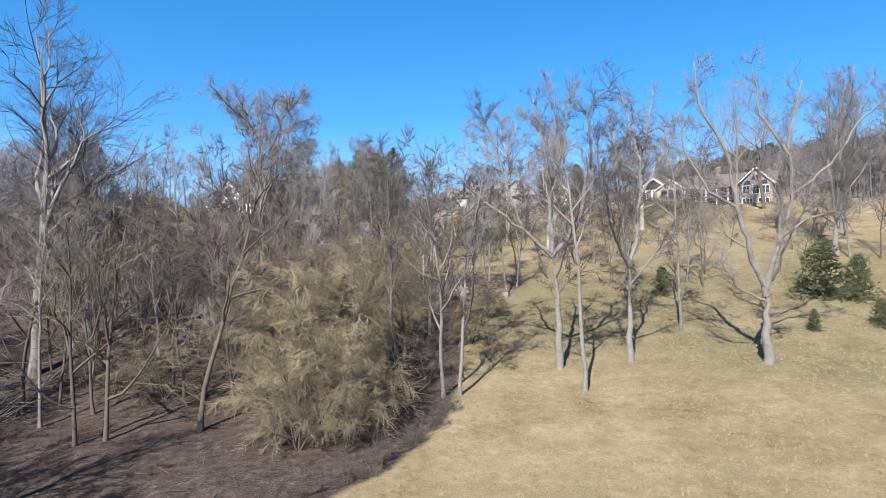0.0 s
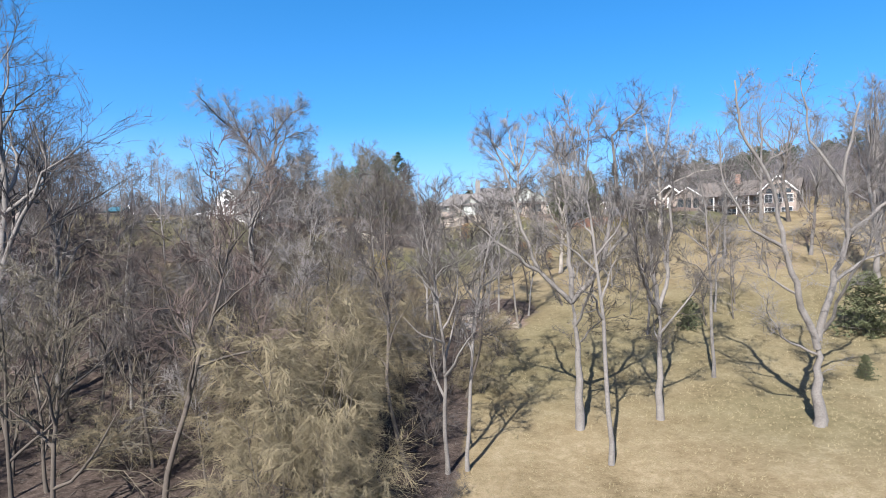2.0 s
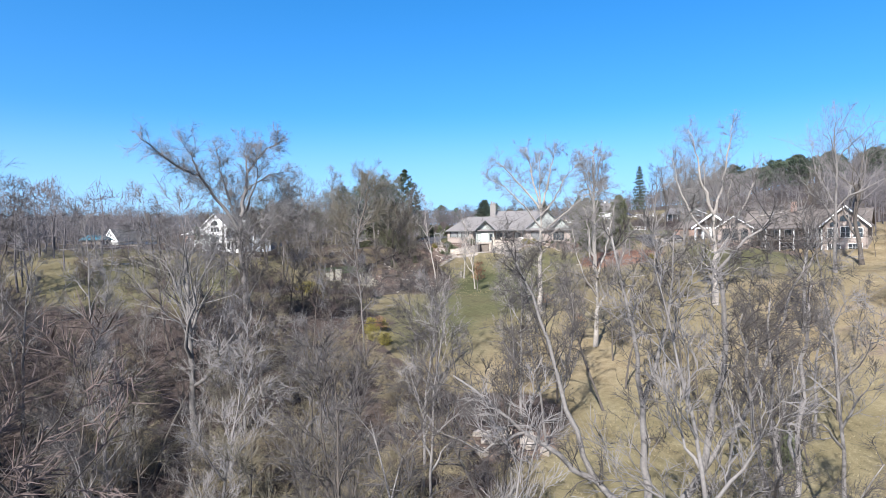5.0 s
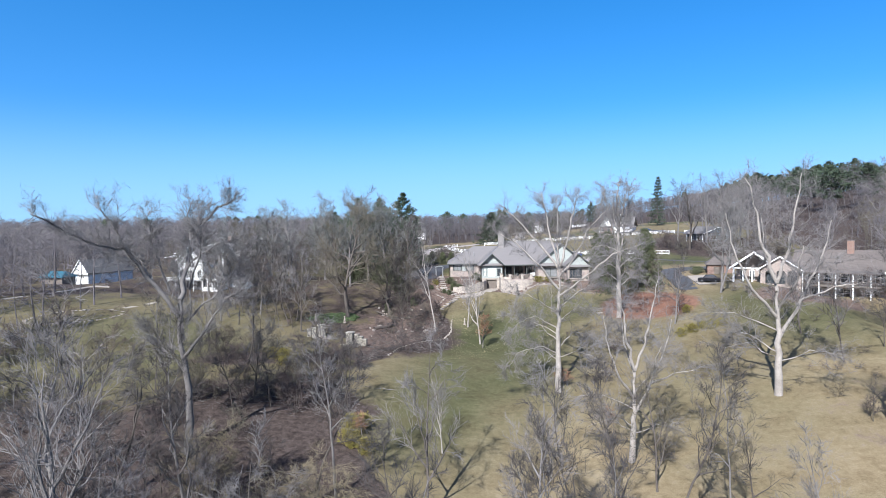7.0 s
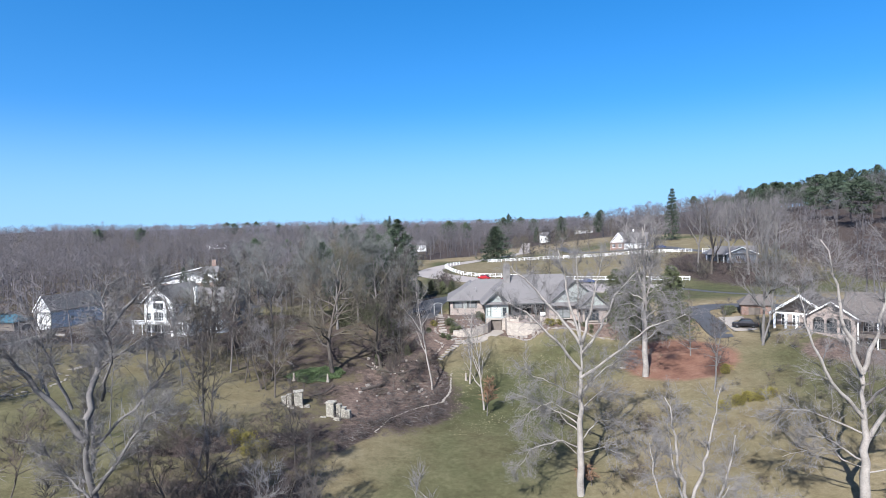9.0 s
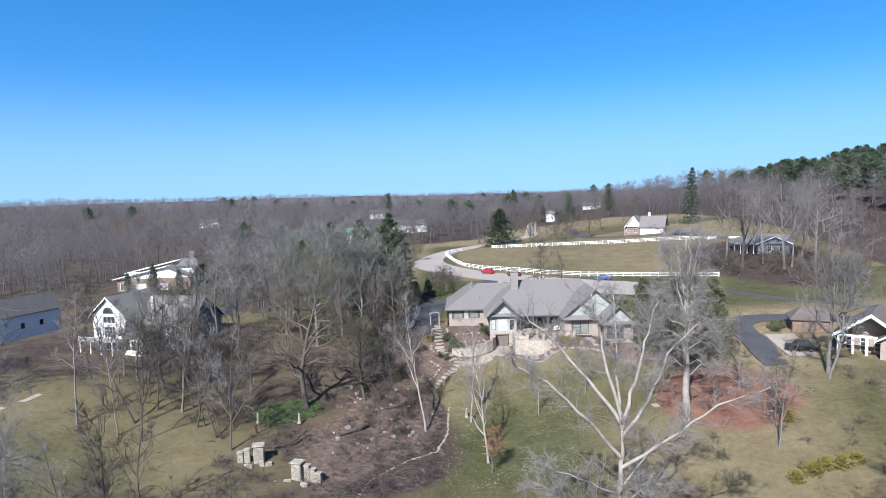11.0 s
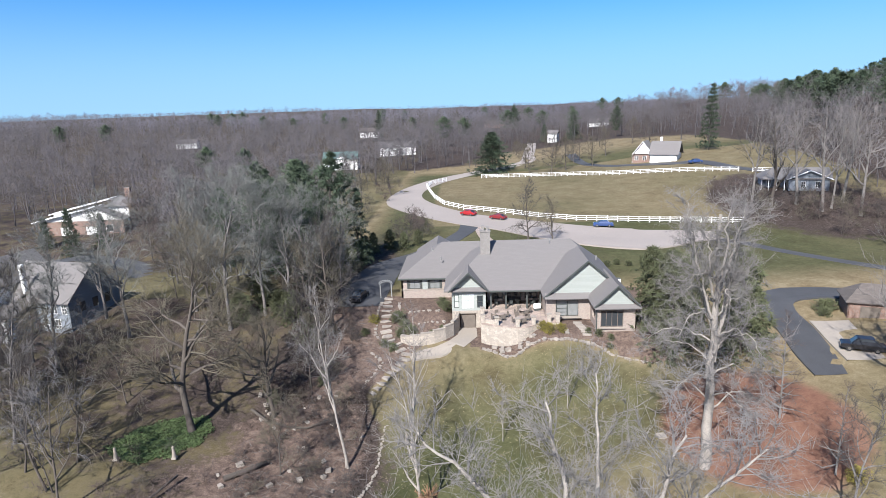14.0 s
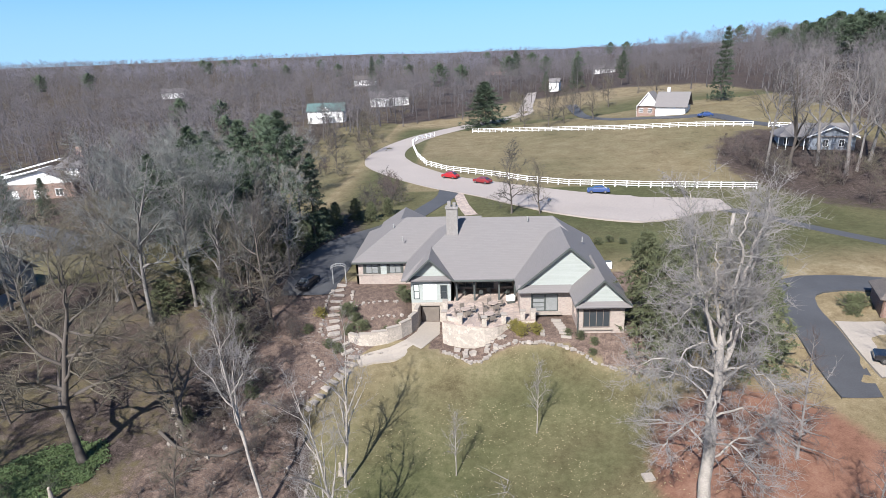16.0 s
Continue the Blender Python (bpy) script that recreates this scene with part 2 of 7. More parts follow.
BLUE_SIDING = coursed("grey_blue_siding", (0.162, 0.181, 0.209), (0.124, 0.138, 0.162), 4.0, 0.15, 0.008, 0.06, 0.7, bump=0.3)
GREEN_METAL = material("green_metal_roof", (0.056, 0.0952, 0.0896), 0.6, 0.15, 1, 10, 0.1)
LIME = coursed("limestone", (0.293, 0.257, 0.221), (0.227, 0.196, 0.171), 0.34, 0.2, 0.03, 0.18, 0.95, cells=True)
FLAG = coursed("flagstone", (0.239, 0.189, 0.161), (0.166, 0.138, 0.124), 0.7, 0.5, 0.03, 0.25, 0.9, cells=True, bump=0.3)
STONE = material("field_stone", (0.209, 0.184, 0.161), 0.95, 0.35, 1.5, 9.0, 0.5, per_object=0.2)
RUIN = coursed("weathered_limestone", (0.215, 0.198, 0.165), (0.15, 0.137, 0.118), 0.34, 0.2, 0.03, 0.3, 0.95, cells=True)
CHIMNEY_STONE = coursed("chimney_stone", (0.172, 0.16, 0.152), (0.15, 0.14, 0.132), 0.34, 0.2, 0.03, 0.08, 0.95, cells=True)
BRICK = coursed("red_brick", (0.162, 0.0896, 0.0672), (0.202, 0.179, 0.162), 0.24, 0.08, 0.012, 0.25, 0.9)
CONCRETE = material("pale_concrete", (0.216, 0.189, 0.162), 0.9, 0.12, 0.15, 4.0, 0.15)
ROAD = material("worn_road", (0.212, 0.184, 0.167), 0.9, 0.12, 0.08, 3.0, 0.15)
ASPHALT = material("blacktop", (0.0347, 0.0355, 0.0396), 0.85, 0.3, 0.25, 8.0, 0.2)
WOOD = material("weathered_wood", (0.107, 0.0896, 0.0762), 0.9, 0.3, 1.0, 20.0, 0.3)
GREY_WOOD = material("grey_painted_wood", (0.202, 0.202, 0.197), 0.8, 0.2, 1.0, 20.0, 0.2)
# near-black that paints the shade inside openings
DARK = material("opening_shade", (0.03, 0.03, 0.03), 0.9, 0.2, 1, 10, 0)
GLASS = glass("window_glass")
BLIND = material("window_with_blind", (0.16, 0.165, 0.165), 0.25, 0.15, 2, 12, 0.0)
CURTAIN = material("pale_blind", (0.336, 0.37, 0.347), 0.8, 0.1, 2, 12, 0.0)
RED_CAR = material("red_car_paint", (0.235, 0.014, 0.0168), 0.25, 0.05, 1, 4, 0)
MAROON_CAR = material("maroon_car_paint", (0.14, 0.0168, 0.0196), 0.25, 0.05, 1, 4, 0)
BLUE_CAR = material("blue_car_paint", (0.028, 0.0504, 0.134), 0.25, 0.05, 1, 4, 0)
BLACK_CAR = material("black_car_paint", (0.015, 0.015, 0.018), 0.2, 0.05, 1, 4, 0)
TEAL = material("teal_tarp", (0.0134, 0.0636, 0.0906), 0.6, 0.15, 1, 6, 0.2)
RUBBER = material("tyre_rubber", (0.02, 0.02, 0.02), 0.9, 0.1, 2, 12, 0)
CHROME = material("wheel_metal", (0.308, 0.308, 0.314), 0.3, 0.05, 2, 12, 0, metal=1.0)
LAMP_RED = material("tail_lamp", (0.224, 0.0112, 0.0112), 0.3, 0.05, 1, 4, 0)

# ---- building tools ----
def linked(name, verts, faces, mat, parent=None, label="", smooth=False):
    me = bpy.data.meshes.new(name)
    me.from_pydata([tuple(v) for v in verts], [], faces)
    me.materials.append(mat)
    if smooth:
        me.shade_smooth()
    ob = new(name, me)
    if parent:
        ob.parent = parent
    if label:
        tagged(ob, label)
    return ob


def part(name, bm, mat, parent=None, label="", smooth=False):
    me = bpy.data.meshes.new(name)
    bm.to_mesh(me)
    bm.free()
    me.materials.append(mat)
    if smooth:
        me.shade_smooth()
    ob = new(name, me)
    if parent:
        ob.parent = parent
    if label:
        tagged(ob, label)
    return ob


def thing(name, x, y, z, spin=0.0, label="", category="", group="", kind=""):
    ob = new(name)
    ob.empty_display_size = 0.3
    ob.matrix_world = pose(x, y, z, 0, 0, spin)
    return tagged(ob, label, category, group, kind)


def put_box(bm, x0, x1, y0, y1, z0, z1, bevel=0.0, turn=None):
    made = bmesh.ops.create_cube(bm, size=1.0)["verts"]
    mid = Matrix.Translation(((x0 + x1) / 2, (y0 + y1) / 2, (z0 + z1) / 2)) @ Matrix.Diagonal((x1 - x0, y1 - y0, z1 - z0, 1))
    bmesh.ops.transform(bm, matrix=(turn @ mid) if turn else mid, verts=made)
    if bevel:
        edges = list({e for v in made for e in v.link_edges})
        bmesh.ops.bevel(bm, geom=edges, offset=bevel, segments=1, affect="EDGES")
    return bm


def box(x0, x1, y0, y1, z0, z1, bevel=0.0):
    return put_box(bmesh.new(), x0, x1, y0, y1, z0, z1, bevel)


def slab(poly, thick, down=True):
    """A solid under (or over) a planar polygon."""
    bm = bmesh.new()
    top = [bm.verts.new(p) for p in poly]
    low = [bm.verts.new((p[0], p[1], p[2] - thick if down else p[2] + thick)) for p in poly]
    bm.faces.new(top)
    bm.faces.new(low[::-1])
    for i in range(len(poly)):
        j = (i + 1) % len(poly)
        bm.faces.new((top[i], low[i], low[j], top[j]))
    bmesh.ops.recalc_face_normals(bm, faces=bm.faces)
    return bm


def wall_bm(a, b, z0, z1, thick, holes=()):
    """A wall from a to b (plan points) with holes (u0, u1, v0, v1) through it; its outer face is on the right of a to b."""
    ax, ay = a
    run = math.hypot(b[0] - ax, b[1] - ay)
    turn = Matrix.Translation((ax, ay, 0)) @ Matrix.Rotation(math.atan2(b[1] - ay, b[0] - ax), 4, "Z")
    us = sorted({0.0, run, *(h[0] for h in holes), *(h[1] for h in holes)})
    bm = bmesh.new()
    for u0, u1 in zip(us, us[1:]):
        mid = (u0 + u1) / 2
        cuts = sorted((h[2], h[3]) for h in holes if h[0] < mid < h[1])
        low = z0
        for c0, c1 in cuts:
            if c0 > low + 1e-4:
                put_box(bm, u0, u1, 0, thick, low, c0, turn=turn)
            low = c1
        if low < z1 - 1e-4:
            put_box(bm, u0, u1, 0, thick, low, z1, turn=turn)
    bmesh.ops.remove_doubles(bm, verts=bm.verts, dist=1e-4)
    return bm


def window(parent, x0, x1, y, z0, z1, cols=2, rows=2, frame_mat=None, pane_mat=None, name="window", deep=0.10, face=-1):
    """A framed window in the plane y, facing -y: frame with bars, and a pane set back."""
    frame_mat, pane_mat = frame_mat or TRIM, pane_mat or GLASS
    bm, w = bmesh.new(), 0.09
    lo, hi = (y - 0.03, y + deep) if face < 0 else (y - deep, y + 0.03)
    put_box(bm, x0, x1, lo, hi, z0, z0 + w)
    put_box(bm, x0, x1, lo, hi, z1 - w, z1)
    put_box(bm, x0, x0 + w, lo, hi, z0 + w, z1 - w)
    put_box(bm, x1 - w, x1, lo, hi, z0 + w, z1 - w)
    ob = part(name, bm, frame_mat, parent)
    uprights = [x0 + w] + [x0 + (x1 - x0) * i / cols for i in range(1, cols)] + [x1 - w]
    for c in uprights[1:-1]:
        part("mullion", box(c - 0.03, c + 0.03, lo + 0.02, hi, z0 + w, z1 - w), frame_mat, ob)
    for a, b in zip(uprights, uprights[1:]):
        for i in range(1, rows):
            c = z0 + (z1 - z0) * i / rows
            part("glazing_bar", box(a, b, lo + 0.025, hi - 0.005, c - 0.025, c + 0.025), frame_mat, ob)
        part("pane", box(a, b, (lo + hi) / 2 + 0.03, (lo + hi) / 2 + 0.05, z0 + w, z1 - w), pane_mat, ob)
    return ob


def gable_roof(parent, x0, x1, y0, y1, eave, ridge, mat, along="y", thick=0.18, hip0=0.0, hip1=0.0, name="roof"):
    """A pitched roof; its ridge runs along x or y and may be hipped in at either end."""
    if along == "y":
        mx = (x0 + x1) / 2
        r0, r1 = (mx, y0 + hip0, ridge), (mx, y1 - hip1, ridge)
        faces = [[(x0, y0, eave), r0, r1, (x0, y1, eave)], [(x1, y0, eave), (x1, y1, eave), r1, r0]]
        if hip0:
            faces.append([(x0, y0, eave), (x1, y0, eave), r0])
        if hip1:
            faces.append([(x1, y1, eave), (x0, y1, eave), r1])
    else:
        my = (y0 + y1) / 2
        r0, r1 = (x0 + hip0, my, ridge), (x1 - hip1, my, ridge)
        faces = [[(x0, y0, eave), (x1, y0, eave), r1, r0], [(x0, y1, eave), r0, r1, (x1, y1, eave)]]
        if hip0:
            faces.append([(x0, y0, eave), r0, (x0, y1, eave)])
        if hip1:
            faces.append([(x1, y0, eave), (x1, y1, eave), r1])
    bm = bmesh.new()
    for poly in faces:
        b = slab(poly, thick)
        me = bpy.data.meshes.new("tmp")
        b.to_mesh(me)
        b.free()
        bm.from_mesh(me)
        bpy.data.meshes.remove(me)
    return part(name, bm, mat, parent)


def gable_wall(parent, x0, x1, y, eave, ridge, thick, mat, name="gable"):
    """The triangle of wall under a gable, facing -y."""
    mx = (x0 + x1) / 2
    verts = [(x0, y, eave), (x1, y, eave), (mx, y, ridge), (x0, y + thick, eave), (x1, y + thick, eave), (mx, y + thick, ridge)]
    return linked(name, verts, [(0, 1, 2), (5, 4, 3), (0, 3, 4, 1), (1, 4, 5, 2), (2, 5, 3, 0)], mat, parent)


def rake(parent, x0, x1, y, eave, ridge, mat, size=0.28, name="rake_board"):
    """The sloping boards along a gable's edges."""
    mx = (x0 + x1) / 2
    for a, b in (((x0, eave), (mx, ridge)), ((x1, eave), (mx, ridge))):
        verts = []
        for yy in (y - 0.06, y + 0.06):
            verts += [(a[0], yy, a[1]), (b[0], yy, b[1]), (b[0], yy, b[1] - size), (a[0], yy, a[1] - size)]
        linked(name, verts, [(0, 1, 2, 3), (7, 6, 5, 4), (0, 4, 5, 1), (1, 5, 6, 2), (2, 6, 7, 3), (3, 7, 4, 0)], mat, parent)


def ribbon(name, line, widths, mat, lift=0.05, thick=0.12, label="", category="", step=2.0):
    """A road or path: a band that follows a plan line and lies on the ground."""
    pts = []
    for i in range(len(line) - 1):
        p, a, b, q = (Vector(line[min(max(k, 0), len(line) - 1)]) for k in (i - 1, i, i + 1, i + 2))
        k = max(int((b - a).length / step), 1)
        for j in range(k):
            u = j / k
            pts.append((0.5 * (2 * a + (b - p) * u + (2 * p - 5 * a + 4 * b - q) * u * u + (3 * a - p - 3 * b + q) * u ** 3),
                        widths[i] * (1 - u) + widths[i + 1] * u))
    pts.append((Vector(line[-1]), widths[-1]))
    verts, faces, cols = [], [], 5
    for i, (p, w) in enumerate(pts):
        d = (pts[min(i + 1, len(pts) - 1)][0] - pts[max(i - 1, 0)][0]).normalized()
        side = Vector((d.y, -d.x))
        zs = [ground_z(*(p + side * w * (c / (cols - 1) - 0.5))) for c in range(cols)]
        for c in range(cols):
            q = p + side * w * (c / (cols - 1) - 0.5)
            verts.append((q.x, q.y, max(zs[c], (zs[0] + zs[-1]) / 2 - 0.05) + lift))
        for c in (0, cols - 1):
            q = p + side * w * (c / (cols - 1) - 0.5)
            verts.append((q.x, q.y, zs[c] - thick))
    n = cols + 2
    for i in range(len(pts) - 1):
        for c in range(cols - 1):
            a = i * n + c
            faces.append((a, a + 1, a + n + 1, a + n))
        a = i * n
        faces.append((a, a + n, a + n + cols, a + cols))
        faces.append((a + cols - 1, a + cols + 1, a + n + cols + 1, a + n + cols - 1))
    ob = linked(name, verts, faces, mat, smooth=False)
    return tagged(ob, label, category, kind="structure")


def rubble(bm, x, y, z, sx, sy, sz, rng, spin=None):
    """One rough stone: a cube with pulled corners."""
    made = bmesh.ops.create_cube(bm, size=1.0)["verts"]
    for v in made:
        v.co += Vector([rng.uniform(-0.16, 0.16) for _ in range(3)])
    bmesh.ops.transform(bm, matrix=pose(x, y, z, rng.uniform(-8, 8), rng.uniform(-8, 8), rng.uniform(0, 360) if spin is None else spin) @ Matrix.Diagonal((sx, sy, sz, 1)), verts=made)

# ---- the ground: one sheet, from the valley field to the horizon ----
def curve(v, knots):
    """Smooth interpolation through (place, height) knots."""
    if v <= knots[0][0]:
        return knots[0][1]
    if v >= knots[-1][0]:
        return knots[-1][1]
    for i in range(len(knots) - 1):
        a, b = knots[i], knots[i + 1]
        if v <= b[0]:
            p, q = knots[max(i - 1, 0)], knots[min(i + 2, len(knots) - 1)]
            h = b[0] - a[0]
            u = (v - a[0]) / h
            ma, mb = (b[1] - p[1]) / (b[0] - p[0]), (q[1] - a[1]) / (q[0] - a[0])
            return (2*u**3 - 3*u*u + 1)*a[1] + (u**3 - 2*u*u + u)*h*ma + (3*u*u - 2*u**3)*b[1] + (u**3 - u*u)*h*mb


def ease(v, a, b):
    u = min(max((v - a) / (b - a), 0.0), 1.0)
    return u * u * (3 - 2 * u)


SPINE = [(-150, 1.0), (-60, 1.5), (10, 3.1), (30, 5.4), (60, 10.4), (100, 16.0), (130, 18.5), (145, 20.6), (158, 24.6), (175, 28.3), (205, 30.3), (260, 31.3), (340, 31.5), (500, 34), (800, 38), (2500, 45), (4000, 48)]
RIGHT = [(-150, 0.02), (10, 0.03), (30, 0.05), (60, 0.10), (90, 0.135), (135, 0.18), (165, 0.065), (205, 0.0), (260, 0.05), (340, 0.09), (600, 0.0)]
LEFT = [(-150, 0.02), (10, -0.03), (40, 0.02), (90, 0.11), (135, 0.125), (165, 0.05), (205, -0.03), (260, -0.03), (600, 0.0)]


def ground_z(x, y):
    d = x - 8.0
    s = math.sqrt(d * d + 64.0) - 8.0
    s = s if s < 60 else 60 + 40 * (1 - math.exp(-(s - 60) / 40))
    z = curve(y, SPINE) + s * curve(y, RIGHT if d > 0 else LEFT)
    # the wooded hill beyond the meadow
    z += 19.0 * ease(x, 110, 280) * ease(y, 90, 260) * (1 - ease(y, 500, 1300))
    z += 2.0 * ease(x, 60, 110) * ease(y, 230, 290) * (1 - ease(y, 400, 700))
    # the shelf below the tan house
    z -= 5.0 * ease(x, 68, 84) * ease(y, 88, 112) * (1 - ease(y, 140, 158))
    z += 10.0 * ease(-x, 150, 700) * ease(y, 450, 1100)
    # lower ground round the white house and its garage
    z -= 2.3 * ease(y, 144, 154) * (1 - ease(y, 168, 184)) * ease(-x, 44, 54) * (1 - ease(-x, 72, 86))
    z -= 5.5 * ease(-x, 78, 104) * ease(y, 150, 178) * (1 - ease(y, 205, 232))
    # level ground at the house, and the sunken court at its lower garage
    w = ease(y, 152.5, 158.5) * ease(x, 17, 25) * (1 - ease(x, 38, 46)) * (1 - ease(y, 178, 195))
    z = z * (1 - w) + max(z, 28.3) * w
    w = ease(y, 163, 172) * ease(x, -6, -1) * (1 - ease(x, 21, 25)) * (1 - ease(y, 178, 195))
    z = z * (1 - w) + max(z, 28.3) * w
    w = ease(y, 154, 158) * ease(x, 9.0, 11.0) * (1 - ease(x, 15, 22)) * (1 - ease(y, 170, 174))
    return z * (1 - w) + 25.6 * w


def spot(x, y, cx, cy, rx, ry, turn=0.0):
    """1 well inside an ellipse, 0.5 on its edge, 0 outside."""
    c, s = math.cos(radians(turn)), math.sin(radians(turn))
    dx, dy = x - cx, y - cy
    u, v = (dx * c + dy * s) / rx, (-dx * s + dy * c) / ry
    return min(max(1.5 - math.sqrt(u * u + v * v), 0.0), 1.0)


def masks(x, y):
    """How much of lawn, leaf litter and mulch lies at a place."""
    lawn = 0.42 * ease(y, 15, 35) * (1 - ease(y, 50, 75))
    lawn = max(lawn, 0.95 * spot(x, y, 10, 122, 17, 36, -10), 0.8 * spot(x, y, 26, 145, 17, 14), 0.3 * spot(x, y, 32, 112, 30, 32))
    lawn = max(lawn, 0.72 * spot(x, y, -56, 108, 34, 30), 0.85 * spot(x, y, 66, 120, 16, 20), 0.9 * ease(y, 172, 185) * (1 - ease(y, 330, 350)) * ease(x, -16, -6), 0.85 * spot(x, y, 80, 320, 55, 40))
    lawn = max(lawn, 0.85 * spot(x, y, 0, 98, 12, 26, -12), 0.45 * spot(x, y, 45, 20, 22, 14), 0.3 * spot(x, y, -24, 285, 22, 30))
    if 225 < y < 325 and x > 3:
        lawn = min(lawn, 0.36)
    edge = curve(y, [(-40, -14.0), (-12, -9.0), (-7, -5.8), (-3, -2.4), (8, 1.6), (30, 4.0), (55, 6.0), (75, -6.0), (90, -13.0), (100, -16.0), (109, -13.7), (115, -9.8), (122, -7.8), (128, -3.8), (134, 1.4), (143, 1.6), (150, -1.0)])
    litter = ease(edge - x, -3, 3) * (1 - ease(y, 168, 180)) if y < 180 else 0.0
    litter = max(litter, 0.9 * spot(x, y, 8, 57, 9, 7), spot(x, y, -10, 132, 14, 15), 0.8 * ease(-62 - x, 0, 10) * ease(y, 175, 190))
    litter = min(litter, 1 - 0.95 * spot(x, y, -56, 108, 28, 24)) if -90 < x < -25 else litter
    litter = max(litter, ease(x, 118, 140), ease(y, 345, 375) * (1 - spot(x, y, 75, 370, 60, 60)), 0.8 * ease(-x, 32, 46) * ease(y, 178, 200))
    litter = max(litter, ease(-x, 70, 95) * ease(y, 235, 260), spot(x, y, 100, 235, 22, 32), 0.75 * spot(x, y, -12, 190, 14, 26))
    litter = max(litter, 0.36 * spot(x, y, 44, 72, 36, 26), 0.36 * spot(x, y, 42, 104, 24, 24))
    litter = max(litter, 0.9 * spot(x, y, -69.8, 119.5, 8.0, 4.2, 48))
    bank = max(0.9 * spot(x, y, -28, 109, 14, 3.0, 24), 0.95 * spot(x, y, -24, 92, 16, 7))
    if y > 92 and x < -14:
        litter = min(litter, 0.56 - 0.3 * spot(x, y, -56, 112, 30, 28))
        lawn = max(lawn, 0.5)
    litter = max(litter, bank)
    mulch = spot(x, y, 45, 138, 10, 11, 10)
    bed_soil = max(0.72 * spot(x, y, -8, 134, 13, 18, -20) * ease(edge - x, -1, 3), 0.8 * spot(x, y, 74, 128, 12, 9), spot(x, y, 8.2, 51, 5.5, 3.5), 0.42 * spot(x, y, 62, 76, 22, 26))
    # garden beds between the house and the stone edging
    bed = curve(x, [(-12, 150.0), (-3, 150.0), (1, 153.5), (5, 159.3), (9, 161.5), (14, 158.5), (19, 156.3), (26, 156.6), (31, 155.2), (38, 152.3), (44, 152.0)])
    if -12 < x < 44 and y < 178:
        bedded = ease(y - bed, -0.4, 0.4) * ease(x, -12, -8) * (1 - ease(x, 40, 44)) * (1 - ease(y, 174, 178))
        lawn, bed_soil = lawn * (1 - bedded), max(bed_soil, 0.75 * bedded)
    return lawn, litter, mulch, bed_soil


def spaced(a, b, step, far, grow):
    """Grid lines at an even step from a to b, growing outwards to far on either side."""
    mid = [a + step * i for i in range(int((b - a) / step) + 1)]
    up, s = [mid[-1]], step
    while up[-1] < far[1]:
        s *= grow
        up.append(up[-1] + s)
    low, s = [mid[0]], step
    while low[-1] > far[0]:
        s *= grow
        low.append(low[-1] - s)
    return low[:0:-1] + mid + up[1:]


def build_ground():
    xs = spaced(-110, 120, 1.3, (-4200, 4200), 1.12)
    ys = spaced(-55, 345, 1.3, (-900, 4600), 1.10)
    nx, ny = len(xs), len(ys)
    verts, tags = [], {"lawn": [], "litter": [], "mulch": [], "bed": []}
    for y in ys:
        for x in xs:
            rough = 0.12 * noise.noise((x * 0.35, y * 0.35, 0)) + 0.35 * noise.noise((x * 0.07, y * 0.07, 3))
            flat = ease(y, 150, 160) * (1 - ease(y, 335, 360)) * ease(x, -20, -5) * (1 - ease(x, 100, 120))
            far = ease(y, 350, 900) * 11 * noise.noise((x * 0.0035, y * 0.0035, 7))
            verts.append((x, y, ground_z(x, y) + rough * (1 - 0.9 * flat) + far))
            for key, value in zip(tags, masks(x, y)):
                tags[key].append(value)
    faces = [(j * nx + i, j * nx + i + 1, (j + 1) * nx + i + 1, (j + 1) * nx + i) for j in range(ny - 1) for i in range(nx - 1)]
    ob = linked("ground", verts, faces, GROUND, smooth=True)
    for key, values in tags.items():
        ob.data.attributes.new(key, "FLOAT", "POINT").data.foreach_set("value", values)
    return tagged(ob, "sloping ground of dry tan grass, green lawn and brown leaf litter", "ground", kind="structure")


build_ground()

# ---- trees ----
def tube(verts, faces, pts, radii, sides):
    """A tapered limb along a line of points, with rounded sides."""
    base, n = len(verts), len(pts)
    for i, p in enumerate(pts):
        d = (pts[min(i + 1, n - 1)] - pts[max(i - 1, 0)]).normalized()
        u = d.orthogonal().normalized()
        if abs(d.z) > 0.3:
            u = (Vector((1, 0, 0)) - d * d.x).normalized()
        w = d.cross(u)
        for k in range(sides):
            a = 2 * math.pi * k / sides
            verts.append(p + (u * math.cos(a) + w * math.sin(a)) * radii[i])
    for i in range(n - 1):
        for k in range(sides):
            a, b = base + i * sides + k, base + i * sides + (k + 1) % sides
            faces.append((a, b, b + sides, a + sides))
    faces.append(tuple(base + (n - 1) * sides + k for k in range(sides)))


def spike(verts, faces, p, q, r):
    """A twig: a slim three-sided cone."""
    d = (q - p).normalized()
    u = d.orthogonal().normalized() * r
    w = d.cross(u)
    base = len(verts)
    verts.extend((p + u, p - u * 0.5 + w * 0.87, p - u * 0.5 - w * 0.87, q))
    faces.extend(((base, base + 1, base + 3), (base + 1, base + 2, base + 3), (base + 2, base, base + 3)))


def limb_line(rng, start, way, length, steps, wobble, lift):
    """A crooked line that sets off along way and bends up (or down) by lift."""
    pts, d = [start], way.normalized()
    for i in range(steps):
        d = (d + Vector([rng.gauss(0, wobble) for _ in range(3)]) + Vector((0, 0, lift))).normalized()
        pts.append(pts[-1] + d * (length / steps))
    return pts


